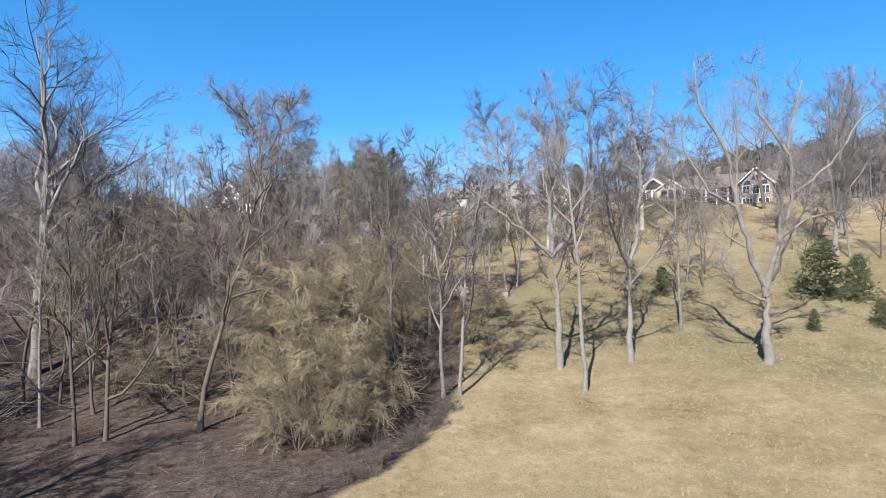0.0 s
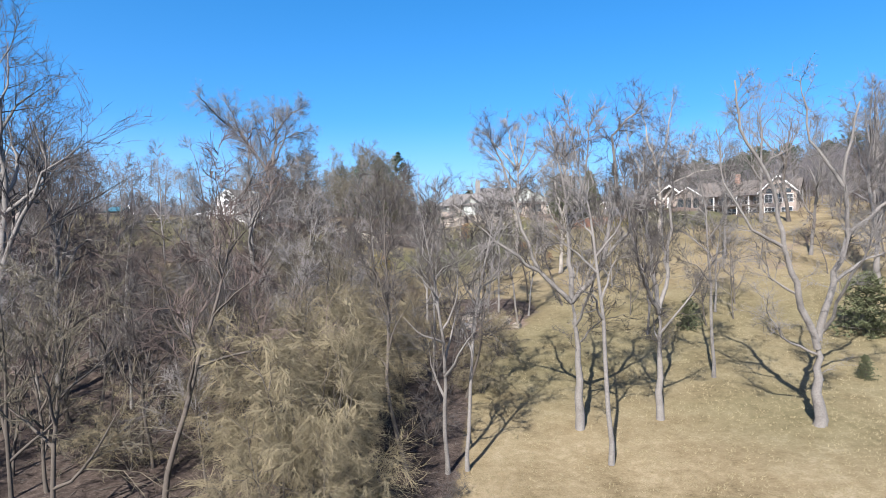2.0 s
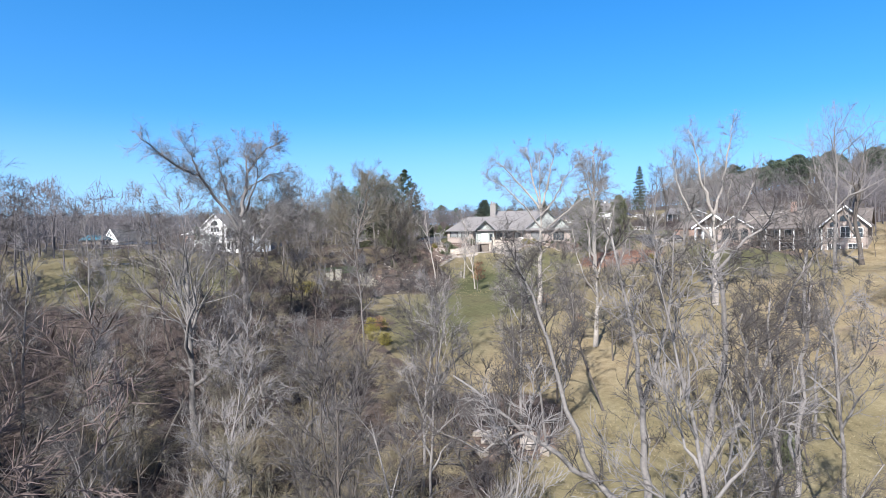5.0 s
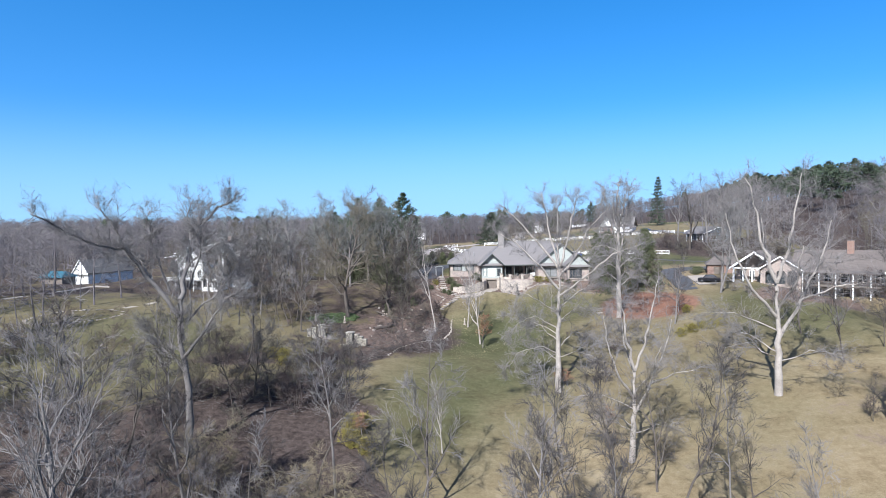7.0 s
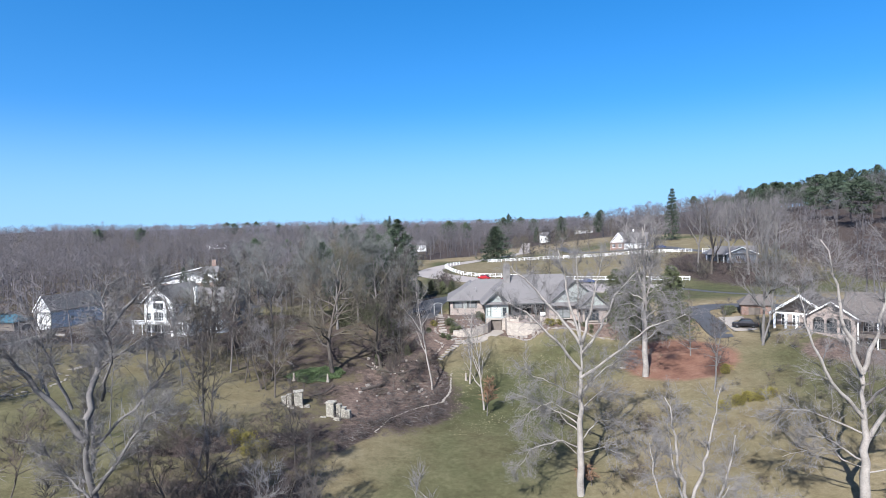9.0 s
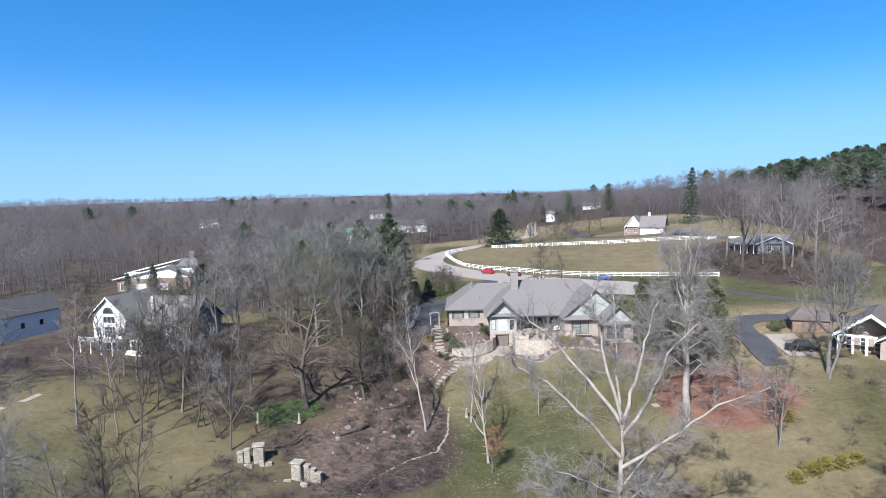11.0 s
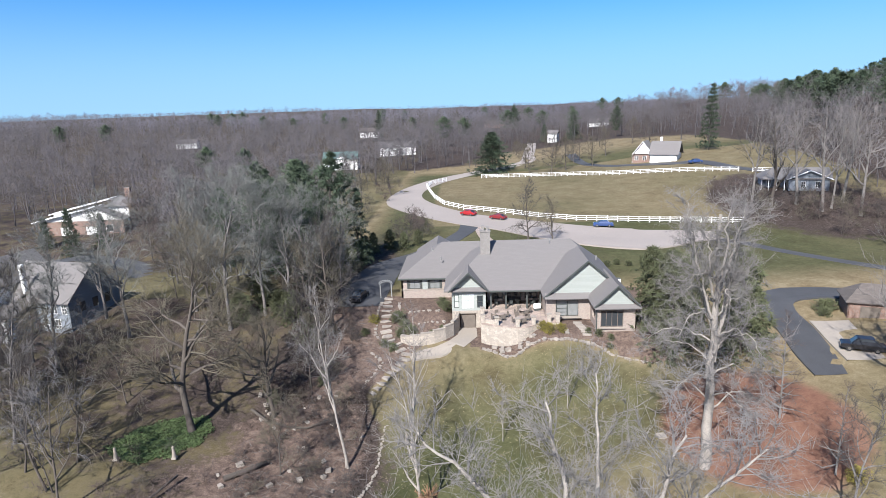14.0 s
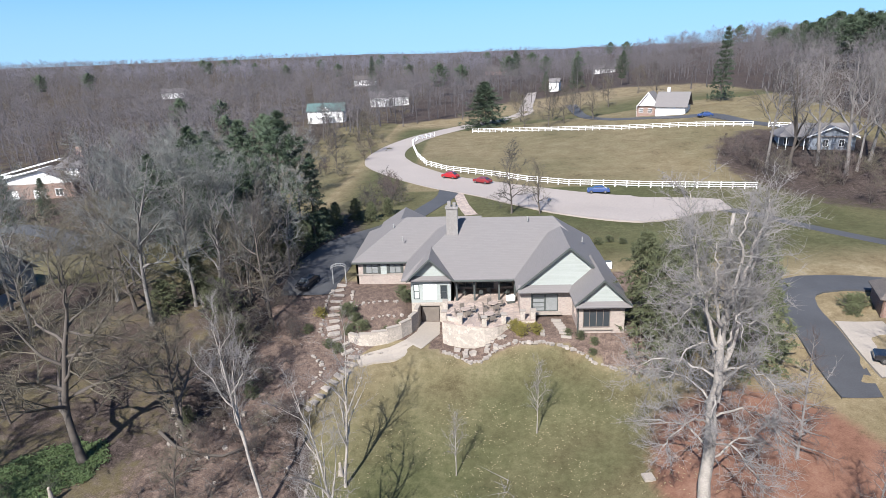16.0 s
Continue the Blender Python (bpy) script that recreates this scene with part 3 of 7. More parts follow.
def away(rng, axis, angle, turn):
    """A direction that leaves axis by an angle, turned round it."""
    u = axis.orthogonal().normalized()
    if abs(axis.z) > 0.3:
        u = (Vector((1, 0, 0)) - axis * axis.x).normalized()
    w = axis.cross(u)
    return axis * math.cos(angle) + (u * math.cos(turn) + w * math.sin(turn)) * math.sin(angle)


def at_line(pts, u):
    f = u * (len(pts) - 1)
    i = min(int(f), len(pts) - 2)
    return pts[i].lerp(pts[i + 1], f - i), (pts[i + 1] - pts[i]).normalized()


def grow(seed, height, girth, first, limbs, reach, angles, lead=0.05, crooked=0.18, lift=0.05, branches=6, shoots=5, twigs=5, stems=1, twig_r=0.013, twig_len=0.9, bend=0.0, sides=8, stout=0.03):
    """The wood of a bare tree: (stem and limbs, branches and twigs), each as vertices and faces. angles: limb angles from the
    stem at its foot and its top, in degrees; reach: limb length at the lowest limb and the topmost, as a share of the height."""
    rng = random.Random(seed)
    tv, tf, cv, cf = [], [], [], []
    for s in range(stems):
        lean = Vector((rng.gauss(0, 0.04), rng.gauss(0, 0.04), 1)) if stems == 1 else away(rng, Vector((0, 0, 1)), rng.uniform(0.15, 0.5), 6.28 * s / stems + rng.uniform(-0.4, 0.4))
        tall = height * (1 if stems == 1 else rng.uniform(0.75, 1.0))
        steps = 12 if stems == 1 else 7
        foot = Vector((0, 0, -0.5)) if stems == 1 else Vector((rng.uniform(-0.3, 0.3), rng.uniform(-0.3, 0.3), -0.3))
        stem = limb_line(rng, foot, lean, tall, steps, lead, 0.04 + bend)
        g = girth if stems == 1 else girth * rng.uniform(0.6, 1.0)
        radii = [g * ((1 - i / steps) ** 0.8 * 0.92 + 0.05) * (1.35 if i == 0 else 1) for i in range(steps + 1)]
        tube(tv, tf, stem, radii, sides)
        turn = rng.uniform(0, 6.28)
        for k in range(limbs):
            u = first + (0.97 - first) * (k + rng.uniform(0, 0.7)) / limbs
            share = (u - first) / (1 - first)
            p, axis = at_line(stem, u)
            turn += 2.4 + rng.uniform(-0.5, 0.5)
            length = tall * (reach[0] * (1 - share) + reach[1] * share) * rng.uniform(0.7, 1.15)
            ang = radians(angles[0] * (1 - share) + angles[1] * share) * rng.uniform(0.8, 1.2)
            r0 = min(g * (1 - u) ** 0.8 * 0.75 + 0.02, stout * length + 0.02)
            steps_l = 7 if r0 > 0.07 else 4
            line = limb_line(rng, p, away(rng, axis, ang, turn), length, steps_l, crooked * (1 if steps_l == 7 else 1.3), lift)
            tube(tv, tf, line, [r0 * (1 - i / (steps_l + 0.6)) for i in range(steps_l + 1)], 6 if r0 > 0.08 else 3)
            nb = max(int(branches * length / (tall * max(reach)) + 1.5), 2)
            for b in range(nb):
                ub = 0.2 + 0.8 * (b + rng.random() * 0.8) / nb
                pb, ab = at_line(line, min(ub, 0.99))
                lb = length * (0.55 - 0.25 * ub) * rng.uniform(0.7, 1.3)
                rb = max(r0 * (1 - ub * 0.9) * 0.6, 0.018)
                lineb = limb_line(rng, pb, away(rng, ab, rng.uniform(0.5, 1.0), rng.uniform(0, 6.28)), lb, 3, crooked, lift)
                tube(cv, cf, lineb, [rb * (1 - i / 3.4) for i in range(4)], 3)
                for c in range(shoots):
                    uc = 0.15 + 0.85 * (c + rng.random()) / shoots
                    pc, ac = at_line(lineb, min(uc, 0.99))
                    lc = max(lb * rng.uniform(0.4, 0.8), 0.7)
                    linec = limb_line(rng, pc, away(rng, ac, rng.uniform(0.4, 0.9), rng.uniform(0, 6.28)), lc, 1, 0.15, lift)
                    spike(cv, cf, linec[0], linec[1], max(rb * 0.5, twig_r * 1.3))
                    for t in range(twigs):
                        pt, at = at_line(linec, 0.1 + 0.9 * (t + rng.random()) / twigs * 0.99)
                        q = pt + (away(rng, at, rng.uniform(0.3, 0.9), rng.uniform(0, 6.28)) + Vector((0, 0, lift))) * twig_len * rng.uniform(0.5, 1.2)
                        spike(cv, cf, pt, q, twig_r)
    return (tv, tf), (cv, cf)


def pine(seed, height, girth, wide, whorls=16, boughs=6, tufts=9, shape=1.0, bare=0.15, droop=-0.12, tuft_size=0.55, needles=6):
    """An evergreen: a straight stem with whorls of boughs, each set with tufts of needles."""
    rng = random.Random(seed)
    tv, tf, cv, cf = [], [], [], []
    stem = limb_line(rng, Vector((0, 0, -0.4)), Vector((0, 0, 1)), height, 8, 0.015, 0.02)
    tube(tv, tf, stem, [girth * (1 - i / 8.4) for i in range(9)], 7)
    for k in range(whorls):
        u = bare + (0.985 - bare) * k / (whorls - 1)
        p, _ = at_line(stem, u)
        share = (u - bare) / (1 - bare)
        size = wide * (math.sin(math.pi * min(share * 0.9 + 0.14, 1)) if shape < 0.5 else (1 - share) ** shape) + 0.25
        for b in range(boughs):
            a = 6.28 * (b + 0.5 * (k % 2)) / boughs + rng.uniform(-0.35, 0.35)
            length = size * rng.uniform(0.65, 1.15)
            line = limb_line(rng, p, Vector((math.cos(a), math.sin(a), 0.12 + 0.5 * share)), length, 4, 0.08, droop)
            tube(tv, tf, line, [0.05 * (1 - i / 5) for i in range(5)], 3)
            for t in range(tufts):
                q, ax = at_line(line, min(0.2 + 0.8 * (t + rng.random()) / tufts, 0.99))
                q = q + Vector([rng.gauss(0, 0.13 * length ** 0.5) for _ in range(3)])
                for _ in range(needles):
                    v = (ax * 0.5 + Vector([rng.gauss(0, 0.6) for _ in range(3)])).normalized() * tuft_size * rng.uniform(0.6, 1.2)
                    spike(cv, cf, q - v * 0.2, q + v, tuft_size * 0.11)
    return (tv, tf), (cv, cf)


STORE = {}
def store(kind, made, bark, leaf, height, name, label, category="tree", crown="crown"):
    """Keeps the meshes of a kind of tree, to be planted again and again."""
    (tv, tf), (cv, cf) = made
    meshes = []
    for part_name, v, f, mat, smooth in (("trunk", tv, tf, bark, True), (crown, cv, cf, leaf, False)):
        me = bpy.data.meshes.new(part_name)
        me.from_pydata([tuple(p) for p in v], [], f)
        me.materials.append(mat)
        if smooth:
            me.shade_smooth()
        meshes.append(me)
    STORE.setdefault(kind, []).append((meshes, height, name, label, category, crown))


def plant(kind, x, y, height, spin=None, pick=None, lean=(0, 0), label="", group="", wide=1.0):
    options = STORE[kind]
    k = int(abs(x * 7.3 + y * 3.1)) if pick is None else pick
    meshes, tall, name, text, category, crown = options[k % len(options)]
    ob = new(name)
    s = height / tall
    turn = (x * 37.0 + y * 91.0) % 360 if spin is None else spin
    ob.matrix_world = pose(x, y, ground_z(x, y) - 0.05, lean[0], lean[1], 0) @ pose(0, 0, 0, 0, 0, turn) @ Matrix.Diagonal((s * wide, s * wide, s, 1))
    for part_name, me in zip(("trunk", crown), meshes):
        c = new(part_name, me)
        c.parent = ob
    return tagged(ob, label or text, category, group)


# tall old trees with forked, crooked limbs
store("old", grow(11, 28, 0.44, 0.30, 10, (0.50, 0.20), (38, 18), 0.06, 0.22, 0.09, 9, 6, 6, stout=0.030, twig_r=0.017), PALE_BARK, PALE_TWIG, 28, "tree", "tall bare tree with pale crooked limbs")
store("old", grow(12, 28, 0.48, 0.18, 10, (0.60, 0.18), (34, 18), 0.08, 0.24, 0.10, 9, 6, 6, stout=0.032, twig_r=0.017), BARK, PALE_TWIG, 28, "tree", "tall bare tree with spreading grey limbs")
store("old", grow(13, 28, 0.42, 0.36, 9, (0.46, 0.2), (45, 20), 0.07, 0.26, 0.07, 9, 6, 6, stout=0.030, twig_r=0.017), PALE_BARK, TWIG, 28, "tree", "tall bare tree with weathered pale bark")
store("chalk", grow(24, 20, 0.19, 0.18, 12, (0.38, 0.14), (40, 20), 0.05, 0.16, 0.10, 5, 5, 5, stout=0.022, twig_r=0.014), CHALK_BARK, PALE_TWIG, 20, "tree", "thin pale tree with chalky limbs")
store("chalk", grow(25, 20, 0.19, 0.35, 9, (0.32, 0.14), (36, 20), 0.05, 0.18, 0.10, 5, 5, 5, stout=0.022, twig_r=0.014), CHALK_BARK, PALE_TWIG, 20, "tree", "thin pale tree with a long bare trunk")
# slender forest trees
store("slim", grow(21, 24, 0.20, 0.42, 10, (0.24, 0.12), (46, 22), 0.075, 0.2, 0.08, 6, 5, 6, twig_r=0.019), PALE_BARK, PALE_TWIG, 24, "tree", "slender bare tree with a pale straight trunk")
store("slim", grow(22, 24, 0.18, 0.36, 11, (0.28, 0.10), (42, 22), 0.085, 0.21, 0.08, 6, 5, 6, twig_r=0.019), BARK, TWIG, 24, "tree", "slender bare tree with a grey trunk")
store("slim", grow(23, 24, 0.20, 0.28, 12, (0.27, 0.11), (50, 22), 0.08, 0.2, 0.08, 6, 5, 6, twig_r=0.019), PALE_BARK, TWIG, 24, "tree", "slender bare tree with short side limbs")
# woodland trees
for n_, (seed_, first_, reach_) in enumerate(((31, 0.3, (0.34, 0.16)), (32, 0.22, (0.40, 0.14)), (33, 0.36, (0.34, 0.17)), (34, 0.18, (0.38, 0.16)))):
    store("wood", grow(seed_, 17, 0.16, first_, 9, reach_, (52, 25), 0.07, 0.19, 0.06, 5, 5, 5, twig_r=0.020, twig_len=1.0, sides=6), BARK, (TWIG, PALE_TWIG, RED_TWIG, OLIVE_TWIG)[n_], 17, "tree", "bare woodland tree with grey-brown twigs")
# dense round-headed trees
store("round", grow(41, 16, 0.26, 0.2, 13, (0.50, 0.24), (66, 24), 0.06, 0.18, 0.05, 6, 6, 6, twig_r=0.019), BARK, TWIG, 16, "tree", "bare round-headed tree with dense fine twigs")
store("round", grow(42, 16, 0.28, 0.16, 12, (0.55, 0.22), (72, 26), 0.07, 0.2, 0.04, 6, 6, 6, twig_r=0.019), BARK, OLIVE_TWIG, 16, "tree", "bare spreading tree with olive-brown twigs")
# broad trees with pale, lichen-grey twigs
for seed_, first_ in ((44, 0.24), (45, 0.16), (46, 0.3)):
    store("ash", grow(seed_, 22, 0.30, first_, 14, (0.38, 0.22), (46, 22), 0.08, 0.22, 0.06, 8, 6, 7, twig_r=0.017, twig_len=1.0, stout=0.022), PALE_BARK, ASH_TWIG, 22, "tree", "broad bare tree with pale lichen-grey twigs")
# a broad old tree with a dense dark crown
store("oak", grow(47, 22, 0.42, 0.22, 17, (0.50, 0.25), (72, 24), 0.06, 0.2, 0.04, 9, 7, 8, twig_r=0.017, twig_len=0.95, stout=0.022), BARK, OLIVE_TWIG, 22, "tree", "broad old tree with a dense crown of olive-brown twigs")
# thickets and shrubs
for seed_, mat_, text_ in ((51, TWIG, "bare brown thicket of thin stems"), (52, RED_TWIG, "bare reddish-brown thicket of thin stems"), (53, OLIVE_TWIG, "bare olive-brown thicket with tangled stems")):
    store("brush", grow(seed_, 6, 0.05, 0.12, 4, (0.46, 0.24), (48, 25), 0.12, 0.17, 0.03, 2, 3, 5, stems=5, twig_r=0.017, twig_len=1.0, sides=4), BARK, mat_, 6, "shrub", text_, "shrub")
store("scrub", grow(57, 3, 0.03, 0.1, 2, (0.5, 0.3), (50, 30), 0.12, 0.2, 0.02, 2, 2, 4, stems=4, twig_r=0.019, twig_len=0.7, sides=3), BARK, RED_TWIG, 3, "shrub", "low bare thicket", "shrub")
store("scrub", grow(58, 3, 0.03, 0.1, 2, (0.5, 0.3), (55, 35), 0.12, 0.2, 0.0, 2, 2, 4, stems=4, twig_r=0.019, twig_len=0.7, sides=3), BARK, TWIG, 3, "shrub", "low bare thicket", "shrub")
store("tangle", grow(55, 13, 0.13, 0.18, 9, (0.44, 0.26), (60, 28), 0.11, 0.2, -0.10, 5, 6, 7, stems=5, twig_r=0.016, twig_len=1.1, sides=5), BARK, VINE, 13, "shrub", "huge olive-brown tangle of drooping vines and stems", "shrub")
store("tangle", grow(56, 13, 0.12, 0.15, 8, (0.46, 0.26), (60, 28), 0.12, 0.2, -0.09, 5, 5, 6, stems=5, twig_r=0.016, twig_len=1.1, sides=5), BARK, VINE, 13, "shrub", "large brown tangle of vines over small trees", "shrub")
# young trees
store("sapling", grow(61, 9, 0.07, 0.25, 12, (0.26, 0.08), (42, 25), 0.02, 0.08, 0.10, 4, 3, 4, twig_r=0.010, twig_len=0.6), CHALK_BARK, PALE_TWIG, 9, "sapling", "young pale-barked tree on the lawn", "tree")
store("sapling", grow(62, 9, 0.08, 0.2, 13, (0.28, 0.08), (48, 25), 0.03, 0.09, 0.08, 4, 3, 4, twig_r=0.010, twig_len=0.6), BARK, TWIG, 9, "sapling", "young bare tree on the lawn", "tree")
store("cypress", grow(65, 13, 0.13, 0.12, 34, (0.24, 0.03), (75, 45), 0.01, 0.06, 0.01, 4, 4, 3, twig_r=0.010, twig_len=0.6), PALE_BARK, RED_TWIG, 13, "tree", "young bare conical tree with thin level branches", "tree")
# evergreens
store("pine", pine(71, 24, 0.3, 5.6, 13, 6, 9, 0.45, 0.22, 0.02, 1.0, 7), BARK, PINE, 24, "pine_tree", "tall dark green pine", "tree", "needles")
store("pine", pine(72, 24, 0.3, 4.6, 16, 6, 8, 0.75, 0.08, -0.08, 0.9, 6), BARK, PINE, 24, "pine_tree", "tall dark green conifer", "tree", "needles")
store("spruce", pine(73, 16, 0.22, 5.4, 15, 8, 8, 0.7, 0.03, -0.06, 0.85, 6), BARK, PINE, 16, "spruce_tree", "dense dark green spruce", "tree", "needles")
store("hemlock", pine(74, 14, 0.2, 5.2, 15, 8, 9, 0.55, 0.02, -0.16, 0.8, 6), BARK, CEDAR, 14, "hemlock_tree", "drooping olive-green evergreen beside the house", "tree", "needles")
store("cedar", pine(75, 5, 0.1, 2.2, 9, 8, 8, 0.55, 0.02, 0.05, 0.45, 6), BARK, CEDAR, 5, "cedar_bush", "broad green juniper bush", "shrub", "needles")
store("yew", pine(76, 1.4, 0.05, 0.9, 5, 8, 7, 0.4, 0.05, 0.1, 0.28, 6), BARK, CEDAR, 1.4, "evergreen_shrub", "small round evergreen shrub", "shrub", "needles")
store("gold", pine(77, 1.6, 0.05, 1.0, 5, 8, 7, 0.4, 0.05, 0.1, 0.3, 6), BARK, GOLD, 1.6, "golden_shrub", "golden-green clipped shrub in a garden bed", "shrub", "needles")
store("far_pine", pine(78, 18, 0.3, 6.0, 7, 6, 6, 0.45, 0.35, 0.04, 1.7, 5), BARK, PINE, 18, "pine_tree", "dark green pine on the hilltop", "tree", "needles")


def clad(trunk, limbs, seed, dense=1.0):
    """A tree drawn limb by limb: lines of (points, foot radius); side branches and twigs grow along them."""
    rng = random.Random(seed)
    tv, tf, cv, cf = [], [], [], []
    for n, (pts, r) in enumerate([trunk] + limbs):
        line = []
        for a, b in zip(pts, pts[1:]):
            a, b = Vector(a), Vector(b)
            for i in range(4):
                line.append(a.lerp(b, i / 4) + Vector([rng.gauss(0, 0.1) for _ in range(3)]) * (i > 0))
        line.append(Vector(pts[-1]))
        k = len(line) - 1
        tube(tv, tf, line, [r * (1 - 0.8 * i / k) for i in range(k + 1)], 8 if n == 0 else 6)
        length = sum((b - a).length for a, b in zip(line, line[1:]))
        for b in range(int(length * (0.5 if n == 0 else 1.3) * dense)):
            u = rng.uniform(0.45 if n == 0 else 0.25, 0.99)
            p, ax = at_line(line, u)
            lb = rng.uniform(1.6, 4.2) * (1.2 - 0.5 * u)
            lineb = limb_line(rng, p, away(rng, ax, rng.uniform(0.6, 1.1), rng.uniform(0, 6.28)), lb, 4, 0.2, 0.06)
            tube(cv, cf, lineb, [0.038 * (1 - i / 4.5) for i in range(5)], 3)
            for c in range(7):
                q, ac = at_line(lineb, rng.uniform(0.15, 0.99))
                e = q + away(rng, ac, rng.uniform(0.4, 0.9), rng.uniform(0, 6.28)) * rng.uniform(0.6, 1.5)
                spike(cv, cf, q, e, 0.02)
                for _ in range(6):
                    g = q.lerp(e, rng.uniform(0.1, 1))
                    spike(cv, cf, g, g + Vector([rng.gauss(0, 0.45) for _ in range(2)] + [rng.gauss(0.2, 0.4)]), 0.013)
    return (tv, tf), (cv, cf)


store("crooked", clad(([(0, 0, -0.5), (0.2, 0, 8), (-0.3, -1, 15), (0.2, -1.5, 19)], 0.55),
                      [([(0, -1.2, 17), (-2.5, -2.2, 21), (-5.0, -3.5, 25.2), (-6.2, -8.0, 26.0), (-8.2, -14, 29.0)], 0.32),
                       ([(-5.0, -3.5, 25.2), (-5.8, -4.0, 28), (-6.5, -6, 29.8)], 0.14),
                       ([(0.2, -1.5, 19), (0.6, 0, 23), (0.2, 2, 26), (2.6, 4.5, 30.0), (5.5, 3.0, 31.0)], 0.34),
                       ([(0.2, 2, 26), (-0.6, 3, 29), (-0.2, 4, 31)], 0.16),
                       ([(0, -0.6, 12), (2.6, -1.0, 15), (5.2, -0.5, 19.0), (7.0, 0, 20)], 0.22),
                       ([(0, 0, 10), (-3.0, 1.0, 12.5), (-5.5, 1.0, 15.5)], 0.18),
                       ([(0, -0.5, 14), (-1.5, 2.0, 18), (-2.5, 4, 23)], 0.2), ([(0.2, 1, 20), (2.5, -1, 24), (3.4, -3, 28)], 0.16), ([(-1, -1.5, 20), (-1.8, -3, 25), (-2.2, -4, 29)], 0.16),
                       ([(-2.5, -2.2, 21), (-5, 0, 23.5), (-7.5, 1.5, 25)], 0.14), ([(0.6, 0, 23), (3.8, 1.2, 25.5), (6.8, 2.5, 26)], 0.14), ([(0, 0, 16), (3.5, 2.5, 20), (6, 4, 23.5)], 0.16)], 5, 3.0), PALE_BARK, PALE_TWIG, 31, "tree", "old tree with long crooked limbs and grey bark")


def upright(seed):
    """Limbs of a tall lawn tree: a straight stem, steep upper limbs and drooping lower side limbs."""
    rng = random.Random(seed)
    limbs = []
    for k in range(7):
        a, z = 6.28 * k / 7 + rng.uniform(-0.3, 0.3), 11.5 + 1.2 * k
        out, top = rng.uniform(2.4, 4.2) - 0.2 * k, rng.uniform(23.5, 27.5)
        c, s = math.cos(a), math.sin(a)
        limbs.append(([(0.25, 0, z), (c * out * 0.6, s * out * 0.6, z + 0.4 * (top - z)), (c * out, s * out, z + 0.75 * (top - z)), (c * out * 1.15, s * out * 1.15, top)], 0.16))
    for k in range(18):
        a, z = 2.4 * k + rng.uniform(-0.3, 0.3), 6.5 + 0.75 * k
        out = rng.uniform(4.4, 7.6) * (1 - 0.025 * k)
        c, s = math.cos(a), math.sin(a)
        limbs.append(([(0.2, 0, z), (c * out * 0.45, s * out * 0.45, z + 1.6), (c * out * 0.85, s * out * 0.85, z + 1.3), (c * out * 1.1, s * out * 1.1, z + rng.uniform(-0.6, 0.8))], 0.1))
    return limbs


store("grand", clad(([(0, 0, -0.5), (0, 0, 9), (-0.1, 0, 17), (-0.1, 0.2, 26)], 0.56), upright(15), 16, 1.5), CHALK_BARK, PALE_TWIG, 28, "tree", "tall bare tree with pale upright limbs beside the lawn")

store("chalk_old", clad(([(0, 0, -0.5), (0, 0, 8), (0.2, 0, 14), (0.3, 0, 19)], 0.5),
                        [([(0.2, 0, 16), (-3, -1, 20), (-6.5, -1, 23.5), (-9.5, -1, 25)], 0.2), ([(0.3, 0, 19), (-2.5, 1, 23), (-6, 2, 27), (-8, 2, 29)], 0.22),
                         ([(0.3, 0, 18.8), (-1, 0, 24), (-1.5, 1, 28), (-2.2, 1, 31)], 0.2), ([(0.3, 0, 18.8), (1.5, 0, 23), (2, -1, 27), (3.2, -1, 30.5)], 0.22),
                         ([(0.3, 0, 18), (3, 1, 21), (5, 2, 25), (8, 2, 28)], 0.2), ([(0.2, 0, 15), (4, -1, 18), (8, -2, 21.5), (12.5, -2, 23)], 0.19),
                         ([(0.3, 0, 18.8), (0.5, 3, 23), (1, 5, 27), (1, 6, 30)], 0.17), ([(0, 0, 10), (-3.5, 0, 12), (-6, 0, 11), (-7.5, 0, 9)], 0.1),
                         ([(0, 0, 8), (-2.5, 1, 10.5), (-4.5, 1.5, 10)], 0.08), ([(0, 0, 11), (3, 1, 13), (5.5, 1, 12.5)], 0.09), ([(0.1, 0, 12), (0.5, -3, 15), (1, -5.5, 16)], 0.1), ([(0, 0, 6), (-3, -1, 7.5), (-6.5, -1.5, 6.5), (-8.5, -2, 4)], 0.09), ([(0, 0, 7), (2.5, 1.5, 9), (5.5, 2.5, 8.5), (7.5, 3, 6)], 0.09), ([(0, 0, 5), (-2, 2, 6.5), (-4.5, 3.5, 6)], 0.07), ([(0, 0, 5.5), (2.5, -2, 7), (5, -3.5, 6)], 0.07), ([(0, 0, 9), (-4, 2, 11), (-7.5, 3.5, 12)], 0.1), ([(0.1, 0, 13), (4, 3, 15.5), (7.5, 5, 16.5)], 0.1), ([(0, 0, 12.5), (-4, -2, 15), (-8, -3, 17)], 0.11)], 21, 1.9),
      CHALK_BARK, PALE_TWIG, 31, "tree", "old bare tree with thick chalky spreading limbs")
